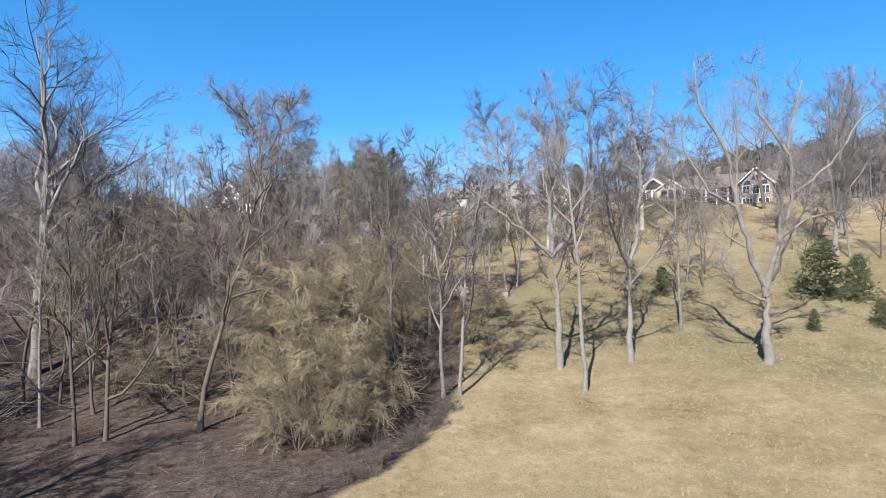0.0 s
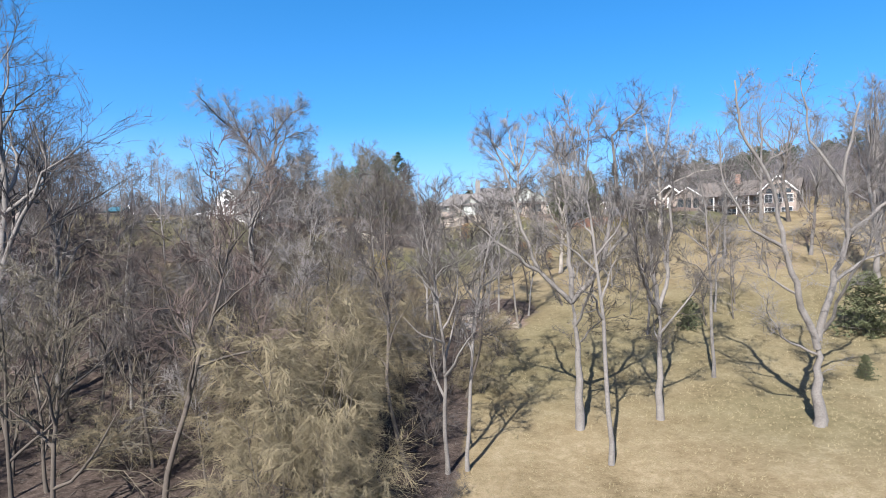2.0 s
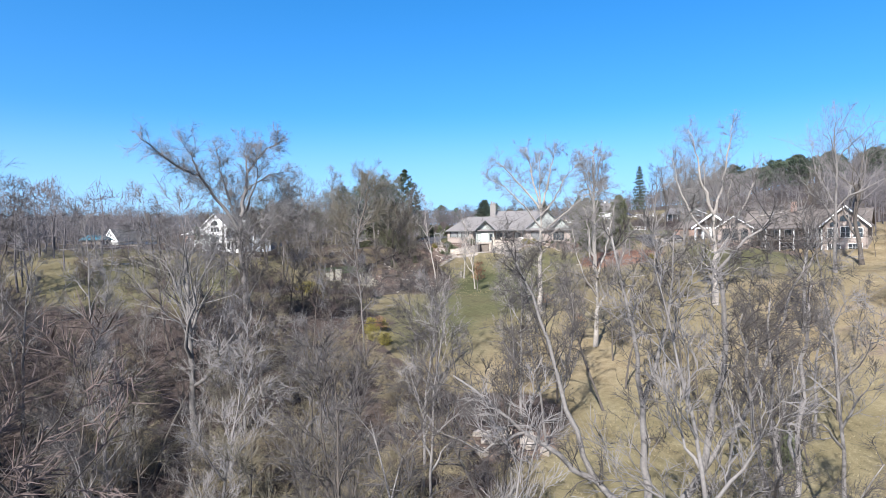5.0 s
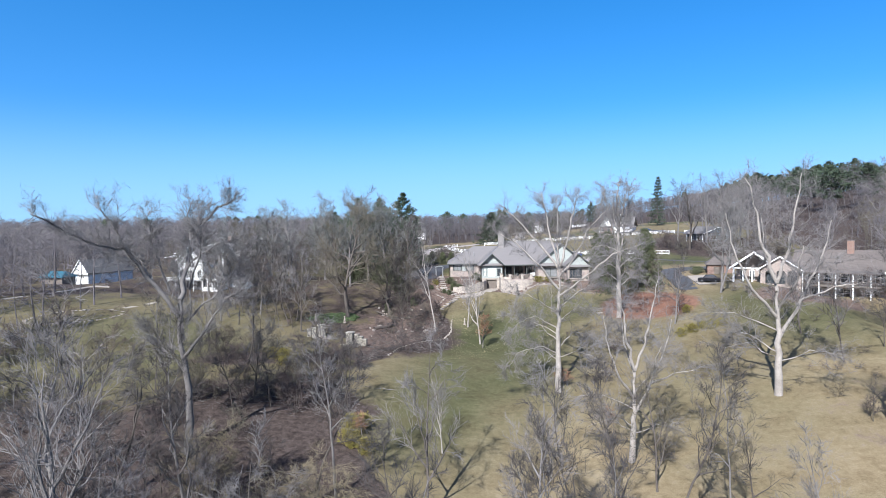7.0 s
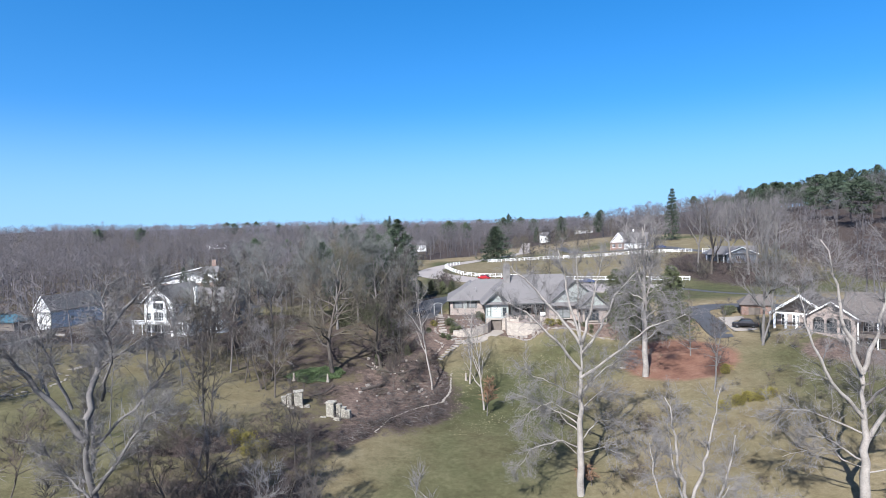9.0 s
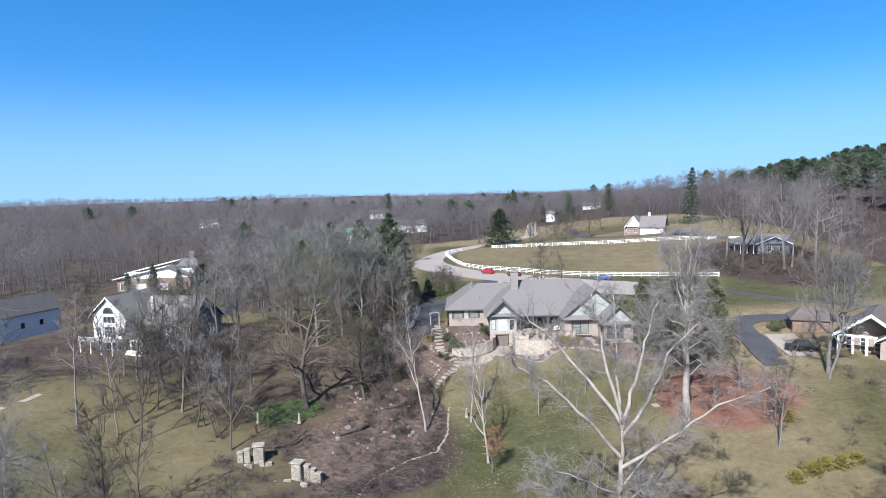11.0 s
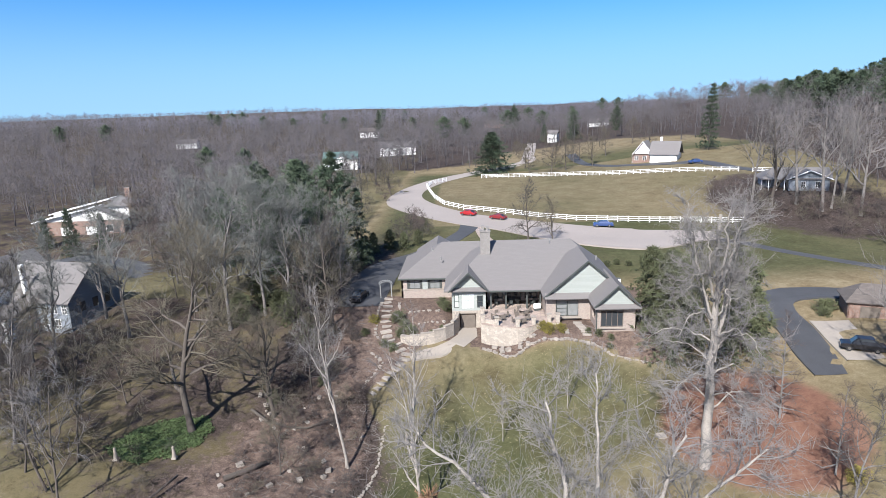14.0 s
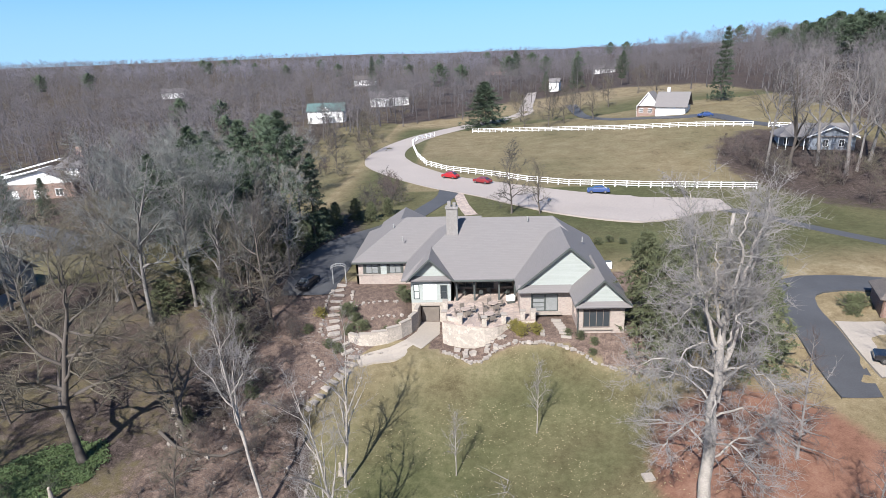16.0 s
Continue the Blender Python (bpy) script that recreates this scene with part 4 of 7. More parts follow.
store("chalk_old", clad(([(0, 0, -0.5), (0.1, 0, 5), (-0.1, 0, 9.5), (-0.2, 0, 13)], 0.5),
                        [([(0, 0, 6.5), (2.5, 0, 11), (5, 0.5, 15.5), (6.5, 1, 20)], 0.24), ([(-0.2, 0, 13), (-1.8, 0, 17), (-2.4, 0, 21), (-3.6, 0.5, 25)], 0.24),
                         ([(-0.2, 0, 13), (1, -0.5, 17), (1.2, -1, 21), (2.2, -1, 26)], 0.22), ([(-0.1, 0, 9), (-3.5, -1, 12.5), (-5.5, -1, 17), (-6.4, -1, 21)], 0.2),
                         ([(2.5, 0, 11), (5.5, -1, 12.5), (8.5, -1.5, 13), (11, -1.5, 13.8)], 0.12), ([(0.1, 0, 5), (-3, 0.5, 7), (-5.5, 0.5, 7.5)], 0.1),
                         ([(-0.2, 0, 12), (0, 3, 16), (0.5, 5, 21)], 0.16), ([(0, 0, 10), (0.3, -3.2, 13.5), (0, -5, 17.5)], 0.15), ([(0, 0, 4), (3, -1, 5.5), (6, -1.5, 5)], 0.08), ([(0, 0, 4.5), (-3, 1, 6), (-6.5, 1.5, 5)], 0.08), ([(0, 0, 7.5), (-4.5, 1, 9.5), (-8, 1.5, 9.5)], 0.09)], 22, 1.7),
      CHALK_BARK, PALE_TWIG, 26, "tree", "old forked tree with thick chalky limbs")
store("russet", grow(63, 6, 0.09, 0.3, 10, (0.36, 0.16), (55, 25), 0.04, 0.12, 0.04, 4, 4, 6, twig_r=0.035, twig_len=0.35), PALE_BARK, DEAD_LEAF, 6, "tree", "small tree still hung with russet dead leaves", "tree", "leaves")
store("gnarled", clad(([(0, 0, -0.5), (-0.1, 0, 6), (-0.6, 0, 11.4)], 0.46),
                      [([(-0.6, 0, 11.2), (-3.3, 0.5, 14), (-7.2, 0.5, 16.7), (-11, 0, 20)], 0.24), ([(-0.6, 0, 11.4), (-0.6, 0.6, 16), (-0.8, 1, 20.6), (-2.2, 1, 27.3)], 0.26),
                       ([(-0.6, 0, 11.2), (2.2, -0.5, 15), (3.3, -0.6, 21.7), (2.8, -1, 25.6), (5.6, -1, 28.4)], 0.25), ([(-3.3, 0.5, 14), (-5, 1.5, 19), (-6.4, 2, 24), (-8, 2, 27)], 0.17),
                       ([(-0.7, 0.6, 18), (1.2, 2, 22), (1.8, 2.5, 27.5)], 0.15), ([(-7.2, 0.5, 16.7), (-9.5, -0.5, 16), (-12, -1, 17.5)], 0.1), ([(2.2, -0.5, 15), (5, 0.5, 18), (7.2, 1, 22.5), (8.4, 1, 26)], 0.16),
                       ([(-0.4, 0, 9), (0.5, -3, 13), (1, -5, 17)], 0.14), ([(-0.2, 0, 7.5), (2.4, 1, 9.5), (4.6, 1, 10)], 0.08)], 31, 1.25),
      PALE_BARK, TWIG, 28.4, "tree", "old tree with crooked forking limbs and grey bark")
store("gnarled", clad(([(0, 0, -0.5), (0.1, 0, 4), (0, 0, 7.5)], 0.58),
                      [([(0, 0, 6.5), (-1.6, 0, 11), (-2.8, 0, 15), (-3.4, 0.5, 20), (-6.2, 0.5, 25), (-6.6, 0.5, 29)], 0.34), ([(0, 0, 7.2), (1.4, 0, 12), (2.6, 0, 16), (2.2, 0, 21), (3.6, 0, 27)], 0.34),
                       ([(2.6, 0, 16), (6, -0.6, 19), (8.5, -1, 23), (12, -1, 26)], 0.18), ([(1.4, 0, 12), (5, 1, 14), (9, 1.5, 14.6), (12.5, 1.5, 16)], 0.16), ([(-2.8, 0, 15), (-5.5, 0, 16.5), (-7.6, 0.5, 20.5), (-8.2, 0.5, 25)], 0.17),
                       ([(-1.6, 0, 11), (-3.8, 0.5, 12.5), (-4.6, 1, 15.5)], 0.12), ([(0, 0, 6), (-3, 0, 7.5), (-4.6, 0, 11)], 0.13), ([(2.2, 0, 20), (0, 1, 24), (-0.8, 1, 29.5)], 0.17), ([(0.5, 0, 8), (0.5, -3.5, 13), (1, -6, 17.5)], 0.16)], 32, 1.2),
      PALE_BARK, PALE_TWIG, 29.5, "tree", "old tree with a stout forked trunk and gnarled limbs")

# ---- trees that stand singly ----
ROW = "trees along the edge of the dry field"
for kind, x, y, h, pick in (("slim", -1.8, 10.2, 25, 1), ("slim", 1.1, 10.6, 23, 2), ("slim", 2.6, 10.9, 22, 0), ("slim", 14.0, 11.6, 28, 0), ("gnarled", 21.0, 19.8, 25, 0),
                            ("slim", 30.0, 28.4, 25, 0), ("slim", 14.1, 53.5, 17, 2), ("wood", 10.2, 63.9, 9, 0)):
    plant(kind, x, y, h, None, pick, group=ROW)
plant("gnarled", 13.2, 18.6, 29, 0, 0, group=ROW)
plant("gnarled", 33.8, 16.8, 31, 0, 1, group=ROW)
plant("gnarled", 65.4, 52.1, 29, 80, 1)
plant("chalk_old", 18.9, 98.8, 31, 0, 0, label="large bare tree with a broad crown on the slope")
plant("chalk_old", 47.0, 88.3, 31, 0, 1, label="bare tree with several pale upright limbs")
plant("grand", 37.3, 132.6, 28.8, 10)
plant("old", -42.0, 22.0, 37, 150, 2, label="very tall bare tree standing over the woods")
plant("crooked", -29.3, 77.2, 31, 0)
plant("chalk_old", 24.0, 77.5, 22, 20, 1, label="twin-limbed pale tree leaning over the slope", lean=(0, 3))
plant("slim", -30.4, 99.2, 22, None, 1)
plant("slim", -10.2, 70.1, 20, None, 0)
plant("slim", -12.5, 69.0, 19, None, 1)
plant("wood", 0.0, 67.2, 19, None, 1)
plant("wood", 25.0, 71.2, 14, None, 3)
plant("brush", 12.3, 74.9, 6, None, 0)
plant("chalk", 8.0, 129.2, 19, 70, 0, label="thin bare tree standing alone on the lawn")
plant("chalk", -1.5, 137.6, 20, 40, 1, label="thin bare tree at the edge of the garden bed")
plant("wood", 60.2, 95.0, 14)
plant("sapling", 53.8, 79.5, 6)
for x, y, h in ((-40.8, 126.0, 14), (-34.5, 132.3, 13), (-43.5, 136.0, 15), (-48.0, 140.0, 14)):
    plant("wood", x, y, h, group="bare trees below the white house")
for x, y, h in ((-39.0, 100.4, 3.2), (-36.5, 103.2, 3.6), (-35.0, 107.3, 3.8), (-32.3, 109.4, 3.6), (-29.0, 111.7, 4.2), (-25.2, 111.2, 3.4), (-20.8, 108.1, 3.8), (-18.7, 111.4, 3.0), (-22.7, 104.6, 3.4)):
    plant("brush", x, y, h, group="thickets along the bank below the piers", wide=1.3)
for x, y, h in ((-28.8, 96.4, 5), (-24.2, 92.0, 6), (-22.0, 95.0, 5), (-31.6, 92.4, 5.5), (-27.1, 89.9, 6), (-18.2, 94.6, 5), (-15.0, 93.4, 5.5), (-33.9, 90.4, 5), (-19.5, 89.0, 6)):
    plant("brush", x, y, h, group="tall thickets at the foot of the bank")
for x, y, h in ((-23.4, 90.2, 11), (-27.8, 87.6, 12), (-16.4, 91.0, 10), (-36.0, 86.0, 13), (-46.5, 88.0, 12)):
    plant("wood", x, y, h, group="young trees at the foot of the bank")
plant("wood", -40.5, 91.4, 12)
for x, y, h in ((-44.4, 131.1, 23), (-51.8, 128.9, 20), (-39.6, 135.8, 22), (-31.3, 129.3, 18)):
    plant("slim", x, y, h)
plant("oak", -21.4, 141.4, 23, 30, 0, label="spreading bare tree over an ivy patch")
plant("ash", 60.2, 136.6, 17, 70, 2, label="bare round-headed tree beside the drive")
plant("cypress", 47.6, 138.4, 13)
plant("cypress", 48.3, 128.9, 10)
plant("slim", 44.7, 120.9, 15, None, 2)
plant("sapling", 25.2, 146.0, 9.0, None, 0)
plant("sapling", 16.8, 141.7, 7.8, None, 0)
plant("chalk", 5.7, 140.8, 17, 10, 0)
plant("oak", -46.0, 143.0, 17, 110, 0)
plant("wood", -28.2, 126.2, 16)
plant("round", -12.4, 145.2, 14, 10, 1, wide=1.25)
plant("round", -8.7, 164.7, 16, 60, 0)
plant("ash", -24.7, 163.6, 23, 80, 0)
plant("ash", -32.5, 169.0, 21, 20, 1)
plant("ash", -17.0, 166.5, 20, 140, 2)
plant("ash", -51.0, 155.0, 15, 300, 1)
plant("ash", -57.0, 150.5, 13, 60, 0)
plant("ash", -39.0, 160.0, 20, 200, 0)
plant("ash", -45.0, 152.0, 19, 250, 1)
plant("ash", -52.5, 147.0, 17, 30, 2)
plant("ash", -46.0, 166.0, 18, 130, 0)
plant("round", -28.6, 166.7, 16)
plant("round", -11.1, 175.0, 13)
plant("wood", -18.2, 102.5, 12)
plant("wood", -8.7, 135.2, 11)
plant("round", 26.0, 206.2, 12, 10, 0)
plant("round", 31.4, 205.7, 10, 10, 1)
for x, y, h in ((40.6, 154.6, 14), (43.2, 156.0, 13), (39.4, 159.5, 12), (49.0, 152.0, 14.5), (50.5, 155.5, 12)):
    plant("hemlock", x, y, h, group="evergreens beside the house")
for x, y, h, k in ((-13.6, 187, 23.5, 0), (-18.5, 190, 22, 0), (-24, 185, 22, 0), (-20, 177, 20, 0), (-9, 191, 16, 1), (-28, 193, 20, 0), (-15.5, 179, 18, 1), (-31, 184, 18, 0)):
    plant("pine", x, y, h, None, k, group="pines beside the drive", wide=1.1)
for x, y, h, k in ((-13.5, 170.5, 19, 0), (-20.5, 168.0, 21, 0), (-25.5, 176, 20, 1), (-10.0, 178.5, 15, 0)):
    plant("ash", x, y, h, None, k, group="trees beside the drive")
plant("spruce", 23.1, 332.0, 17, wide=1.9)
plant("spruce", 79.7, 470.0, 17)
plant("pine", 106.6, 317.5, 25, None, 1)
plant("pine", 52.8, 600.0, 24, None, 0)
plant("spruce", 61.9, 476.0, 11)
plant("pine", 102.0, 451.0, 18, None, 0)
plant("pine", -56.6, 550.0, 25, None, 1)
plant("spruce", -85.5, 217.5, 12, wide=0.75)
plant("spruce", -98.5, 226.5, 8.5, wide=0.9)
plant("spruce", -80.5, 222.0, 9, wide=0.9)
plant("cedar", 44.7, 26.0, 2.4)
plant("cedar", 53.0, 37.0, 7.5, wide=1.2)
plant("cedar", 56.5, 35.0, 6.0)
plant("cedar", 52.7, 26.0, 3.2)
plant("cedar", 33.5, 43.0, 4.0)
for x, y, h, k, w in ((-8.0, 3.0, 15, 0, 1.0), (-6.0, 0.4, 9, 0, 0.9), (-9.6, -0.2, 10, 1, 0.95), (-11.5, 9.5, 14, 0, 1.1), (-7.5, 11.5, 14, 1, 0.9), (-8.5, 18.0, 14, 0, 1.1)):
    plant("tangle", x, y, h, None, k, group="tangles of vines at the edge of the wood", wide=w)
for x, y, h in ((-3, 24, 22), (0, 31, 21), (3.2, 26, 21), (-1, 41, 21), (5, 36, 20), (7.5, 48, 19), (2, 53, 19), (10, 56, 21), (15, 60, 20), (20, 57, 21), (24, 62, 20), (12, 49, 19)):
    plant("slim", x, y, h, group="slender trees behind the field")
for x, y, h in ((-33.0, 66.0, 22), (-38.5, 72.0, 23), (-28.5, 58.0, 21)):
    plant("wood", x, y, h, group="tall trees above the wood")
for x, y, h in ((-25.2, 4.1, 20), (-18.4, 5.2, 25), (-27.1, 3.4, 19), (-36.7, 12.1, 20), (-29.8, 11.1, 17), (-30.2, 18.7, 18), (-35.2, 23.1, 19), (-25.2, 16.5, 17), (-24.6, 25.6, 20), (-41, 6, 19)):
    plant("wood", x, y, h, group="trees at the foot of the wood")
for x, y, h in ((-15.4, 165.8, 5.5), (-11.5, 160.5, 4.0), (-21.7, 171.3, 6.0), (-18, 168, 4.5), (-13.0, 147.5, 2.2), (-7.4, 151.8, 2.0), (-24, 166, 5)):
    plant("cedar", x, y, h, label="olive-green evergreen bush on the shady bank", group="evergreen bushes on the bank", wide=1.2)
plant("old", 61.5, 139.0, 20, 130, 0, label="spreading bare tree beside the tan house")
plant("russet", 8.4, 126.6, 6.5)
# bare bushes added where the tangle's dark shadow meets the field
for x, y, h in ((-3.4, -3.4, 2.6), (-1.4, -0.6, 2.4), (0.4, 2.6, 2.2), (-5.4, -5.6, 2.2), (1.4, 6.0, 2.4)):
    plant("brush", x, y, h, None, 0, label="bare bush added for the dark shadow at the field's edge", group="dark bushes at the edge of the field")
for x, y, h in ((20.6, 100.4, 2.8), (19.6, 101.6, 2.4), (57.5, 30.5, 3.0), (24.0, 87.0, 2.2), (-9.5, 84.5, 3.0)):
    plant("russet", x, y, h, label="bush still hung with russet dead leaves", group="russet bushes on the slope", wide=1.5)
plant("chalk", 1.2, 81.5, 10, 60, 0)
plant("chalk", 14.5, 79.0, 7, 200, 0)

# ---- the stone-terraced house on the hill ----
def settle(ob, x, y, z, spin=0.0, around=None):
    """Moves a thing's foot to a place; what was built round another point (its own plan) goes with it."""
    a = around or (x, y, z)
    for c in ob.children:
        c.location = Vector(c.location) - Vector(a)
    ob.matrix_world = pose(x, y, z, 0, 0, spin)
    return ob


FLOOR, EAVE = 28.7, 32.0
house = thing("house", 0, 0, 0, 0, "long ranch house with grey shingle roof and green gables", "house")
part("wall", wall_bm((1.3, 174.6), (10.2, 174.6), 27.6, EAVE, 0.3, [(1.35, 3.3, 30.0, 31.7), (4.9, 6.7, 30.0, 31.7)]), STUCCO, house)
part("wall", wall_bm((1.3, 189.4), (1.3, 174.6), 27.6, EAVE, 0.3), STUCCO, house)
part("wall", wall_bm((2.8, 195.4), (2.8, 189.4), 27.6, EAVE, 0.3, [(1, 3.4, 28.8, 31.0)]), STUCCO, house)
part("wall", wall_bm((2.8, 189.4), (1.3, 189.4), 27.6, EAVE, 0.3), STUCCO, house)
part("wall", wall_bm((11.2, 195.4), (2.8, 195.4), 27.6, EAVE, 0.3), STUCCO, house)
part("wall", wall_bm((11.2, 184.5), (11.2, 195.4), 27.6, EAVE, 0.3), STUCCO, house)
part("wall", wall_bm((36.6, 184.2), (10.2, 184.2), 27.6, EAVE, 0.3), STUCCO, house)
part("wall", wall_bm((36.6, 158.1), (36.6, 184.2), 27.2, EAVE, 0.3, [(8, 10, 29.6, 31.2), (15, 17, 29.6, 31.2)]), STUCCO, house)
part("wall", wall_bm((10.2, 167.0), (15.6, 167.0), 28.5, EAVE, 0.3, [(0.35, 1.15, 29.0, 31.2), (1.65, 3.5, 28.9, 31.2), (4.0, 4.95, 29.0, 31.0)]), GABLE, house, "grey-green boarded bay wall")
part("wall", wall_bm((10.2, 167.02), (15.6, 167.02), 25.2, 28.48, 0.35, [(1.2, 3.8, 25.2, 28.0)]), LIME, house, "rough limestone basement wall")
part("wall", wall_bm((10.2, 174.6), (10.2, 167.35), 25.6, EAVE, 0.3), GABLE, house)
part("wall", wall_bm((15.6, 167.35), (15.6, 171.5), 25.6, EAVE, 0.3), GABLE, house)
part("wall", wall_bm((15.9, 171.2), (24.6, 171.2), 28.3, EAVE, 0.3, [(0.6, 2.6, 29.0, 31.3), (3.2, 5.6, 28.75, 31.3), (6.2, 8.2, 29.0, 31.3)]), STUCCO, house)
part("wall", wall_bm((24.6, 171.2), (24.6, 163.0), 27.6, EAVE, 0.3), STUCCO, house)
part("wall", wall_bm((24.6, 162.7), (31.2, 162.7), 27.2, EAVE, 0.3, [(1.5, 4.8, 28.9, 31.3)]), STUCCO, house)
part("wall", wall_bm((31.2, 162.7), (31.2, 158.1), 27.2, EAVE, 0.3, [(1.4, 3.2, 29.3, 31.2)]), STUCCO, house)
part("wall", wall_bm((31.2, 157.8), (36.6, 157.8), 26.4, EAVE, 0.3, [(0.5, 3.7, 28.9, 31.3)]), STUCCO, house)
gable_wall(house, 10.0, 15.8, 166.9, EAVE - 0.05, 34.8, 0.25, GABLE)
gable_wall(house, 24.4, 36.8, 162.6, EAVE - 0.05, 37.35, 0.25, GABLE)
gable_wall(house, 31.0, 36.8, 157.7, EAVE - 0.05, 34.9, 0.25, GABLE)
gable_roof(house, 9.0, 37.1, 166.3, 184.8, EAVE, 38.0, SHINGLE, "x", 0.2, 8.0, 7.0)
gable_roof(house, 24.1, 37.2, 162.1, 177.5, EAVE, 37.6, SHINGLE, "y", 0.2, 0, 6.0)
gable_roof(house, 9.7, 16.1, 166.0, 171.6, EAVE, 35.05, SHINGLE, "y", 0.2)
gable_roof(house, 30.6, 37.3, 157.2, 166.5, EAVE, 35.15, SHINGLE, "y", 0.2)
gable_roof(house, 0.8, 20.0, 174.1, 190.0, EAVE, 36.5, SHINGLE, "x", 0.2, 7.5)
gable_roof(house, 2.4, 11.6, 181.0, 196.0, EAVE, 35.4, SHINGLE, "y", 0.2, 0.0, 3.0)
rake(house, 9.7, 16.1, 165.98, EAVE + 0.02, 35.08, TRIM)
rake(house, 24.1, 37.2, 162.08, EAVE + 0.02, 37.63, TRIM)
rake(house, 30.6, 37.3, 157.18, EAVE + 0.02, 35.18, TRIM)
for x0, x1, y in ((0.8, 9.7, 174.02), (16.1, 24.1, 166.22)):
    part("gutter", box(x0, x1, y - 0.1, y + 0.06, EAVE - 0.3, EAVE - 0.05, 0.03), TRIM, house, "dark eaves gutter")
# the small skirt roofs under the two front gables
part("skirt_roof", slab([(24.3, 161.7, EAVE - 0.1), (31.0, 161.7, EAVE - 0.1), (31.0, 162.6, EAVE + 0.55), (24.3, 162.6, EAVE + 0.55)], 0.12), SHINGLE, house)
part("skirt_roof", slab([(30.7, 157.0, EAVE - 0.15), (37.2, 157.0, EAVE - 0.15), (37.2, 157.7, EAVE + 0.3), (30.7, 157.7, EAVE + 0.3)], 0.12), SHINGLE, house)
for x0, x1 in ((2.65, 4.6), (6.2, 8.0)):
    window(house, x0, x1, 174.6, 30.0, 31.7, 2, 1, TRIM, BLIND)
    part("shutter", box(x0 - 0.32, x0 - 0.02, 174.54, 174.6, 30.0, 31.7), TRIM, house)
    part("shutter", box(x1 + 0.02, x1 + 0.32, 174.54, 174.6, 30.0, 31.7), TRIM, house)
part("wall_panel", box(4.95, 5.85, 174.55, 174.6, 29.9, 31.75), GABLE, house, "pale panel between the windows")
part("sill_band", box(1.3, 9.7, 174.52, 174.6, 29.78, 29.9), CONCRETE, house)
window(house, 10.55, 11.35, 167.0, 29.0, 31.2, 1, 2, TRIM, CURTAIN)
window(house, 11.85, 13.7, 167.0, 28.9, 31.2, 3, 5, WHITE, CURTAIN, "patio_door")
window(house, 14.2, 15.15, 167.0, 29.0, 31.0, 1, 2, TRIM, GLASS)
window(house, 16.5, 18.5, 171.2, 29.0, 31.3, 2, 2, TRIM, GLASS)
window(house, 19.1, 21.5, 171.2, 28.75, 31.3, 3, 3, TRIM, GLASS, "patio_door")
window(house, 22.1, 24.1, 171.2, 29.0, 31.3, 2, 2, TRIM, GLASS)
window(house, 26.1, 27.75, 162.7, 28.9, 31.3, 1, 4, TRIM, BLIND, "patio_door")
window(house, 27.75, 29.4, 162.7, 28.9, 31.3, 1, 1, TRIM, BLIND, "patio_door")
part("threshold", box(25.8, 29.8, 161.9, 162.66, 28.72, 28.86, 0.02), CONCRETE, house)
window(house, 31.7, 34.9, 157.8, 28.9, 31.3, 4, 1, WOOD, GLASS)
part("window_sill", box(31.4, 35.2, 157.55, 157.8, 28.62, 28.84, 0.02), CONCRETE, house)
part("garage_door", box(11.5, 13.9, 167.25, 167.32, 25.5, 28.0), WOOD, house, "dark wooden basement door")
part("lintel", box(11.2, 14.2, 166.9, 167.2, 28.02, 28.4, 0.03), CONCRETE, house)
for x in (16.4, 18.8, 22.1, 24.2):
    part("porch_post", box(x - 0.13, x + 0.13, 166.9, 167.16, FLOOR, EAVE - 0.2, 0.02), TRIM, house)
part("porch_beam", box(15.9, 24.5, 166.85, 167.2, EAVE - 0.5, EAVE - 0.2), TRIM, house)
part("downspout", box(26.0, 26.12, 162.5, 162.62, 28.4, 31.9), TRIM, house)
part("downspout", box(31.05, 31.17, 157.6, 157.72, 27.5, 31.8), TRIM, house)
bm = bmesh.new()
put_box(bm, 15.0, 16.6, 172.8, 174.1, 33.5, 40.0)
put_box(bm, 14.9, 16.7, 172.7, 174.2, 40.0, 40.25, 0.04)
put_box(bm, 15.2, 15.7, 173.1, 173.8, 40.25, 41.0, 0.05)
put_box(bm, 15.95, 16.4, 173.1, 173.8, 40.25, 40.8, 0.05)
part("chimney", bm, CHIMNEY_STONE, house, "grey stone chimney with two pots")
for x, y, z in ((26.5, 174.6, 37.9), (6.5, 180.0, 35.7), (33.8, 172.0, 35.5), (8.2, 176.8, 34.6)):
    bm = bmesh.new()
    bmesh.ops.create_cone(bm, cap_ends=True, segments=8, radius1=0.09, radius2=0.09, depth=0.7, matrix=Matrix.Translation((x, y, z)))
    part("roof_vent", bm, GREY_WOOD, house)
settle(house, 19, 170, 27.6)

# the terrace before it, on a rough stone wall
terrace_line = [(14.7, 166.95), (14.7, 160.6), (15.6, 159.9), (17.0, 159.4), (18.6, 159.0), (20.0, 158.6), (21.6, 158.9), (22.8, 159.7), (24.55, 160.4), (26.4, 160.6), (26.4, 162.65), (24.55, 162.65), (24.55, 171.1), (16.0, 171.1), (16.0, 166.95)]
terrace = thing("terrace", 0, 0, 0, 0, "flagstone terrace on a curved limestone retaining wall", "terrace", kind="structure")
part("retaining_wall", slab([(x, y, 28.55) for x, y in terrace_line], 3.9), LIME, terrace)
part("paving", slab([(x, y, FLOOR) for x, y in terrace_line], 0.146), FLAG, terrace)
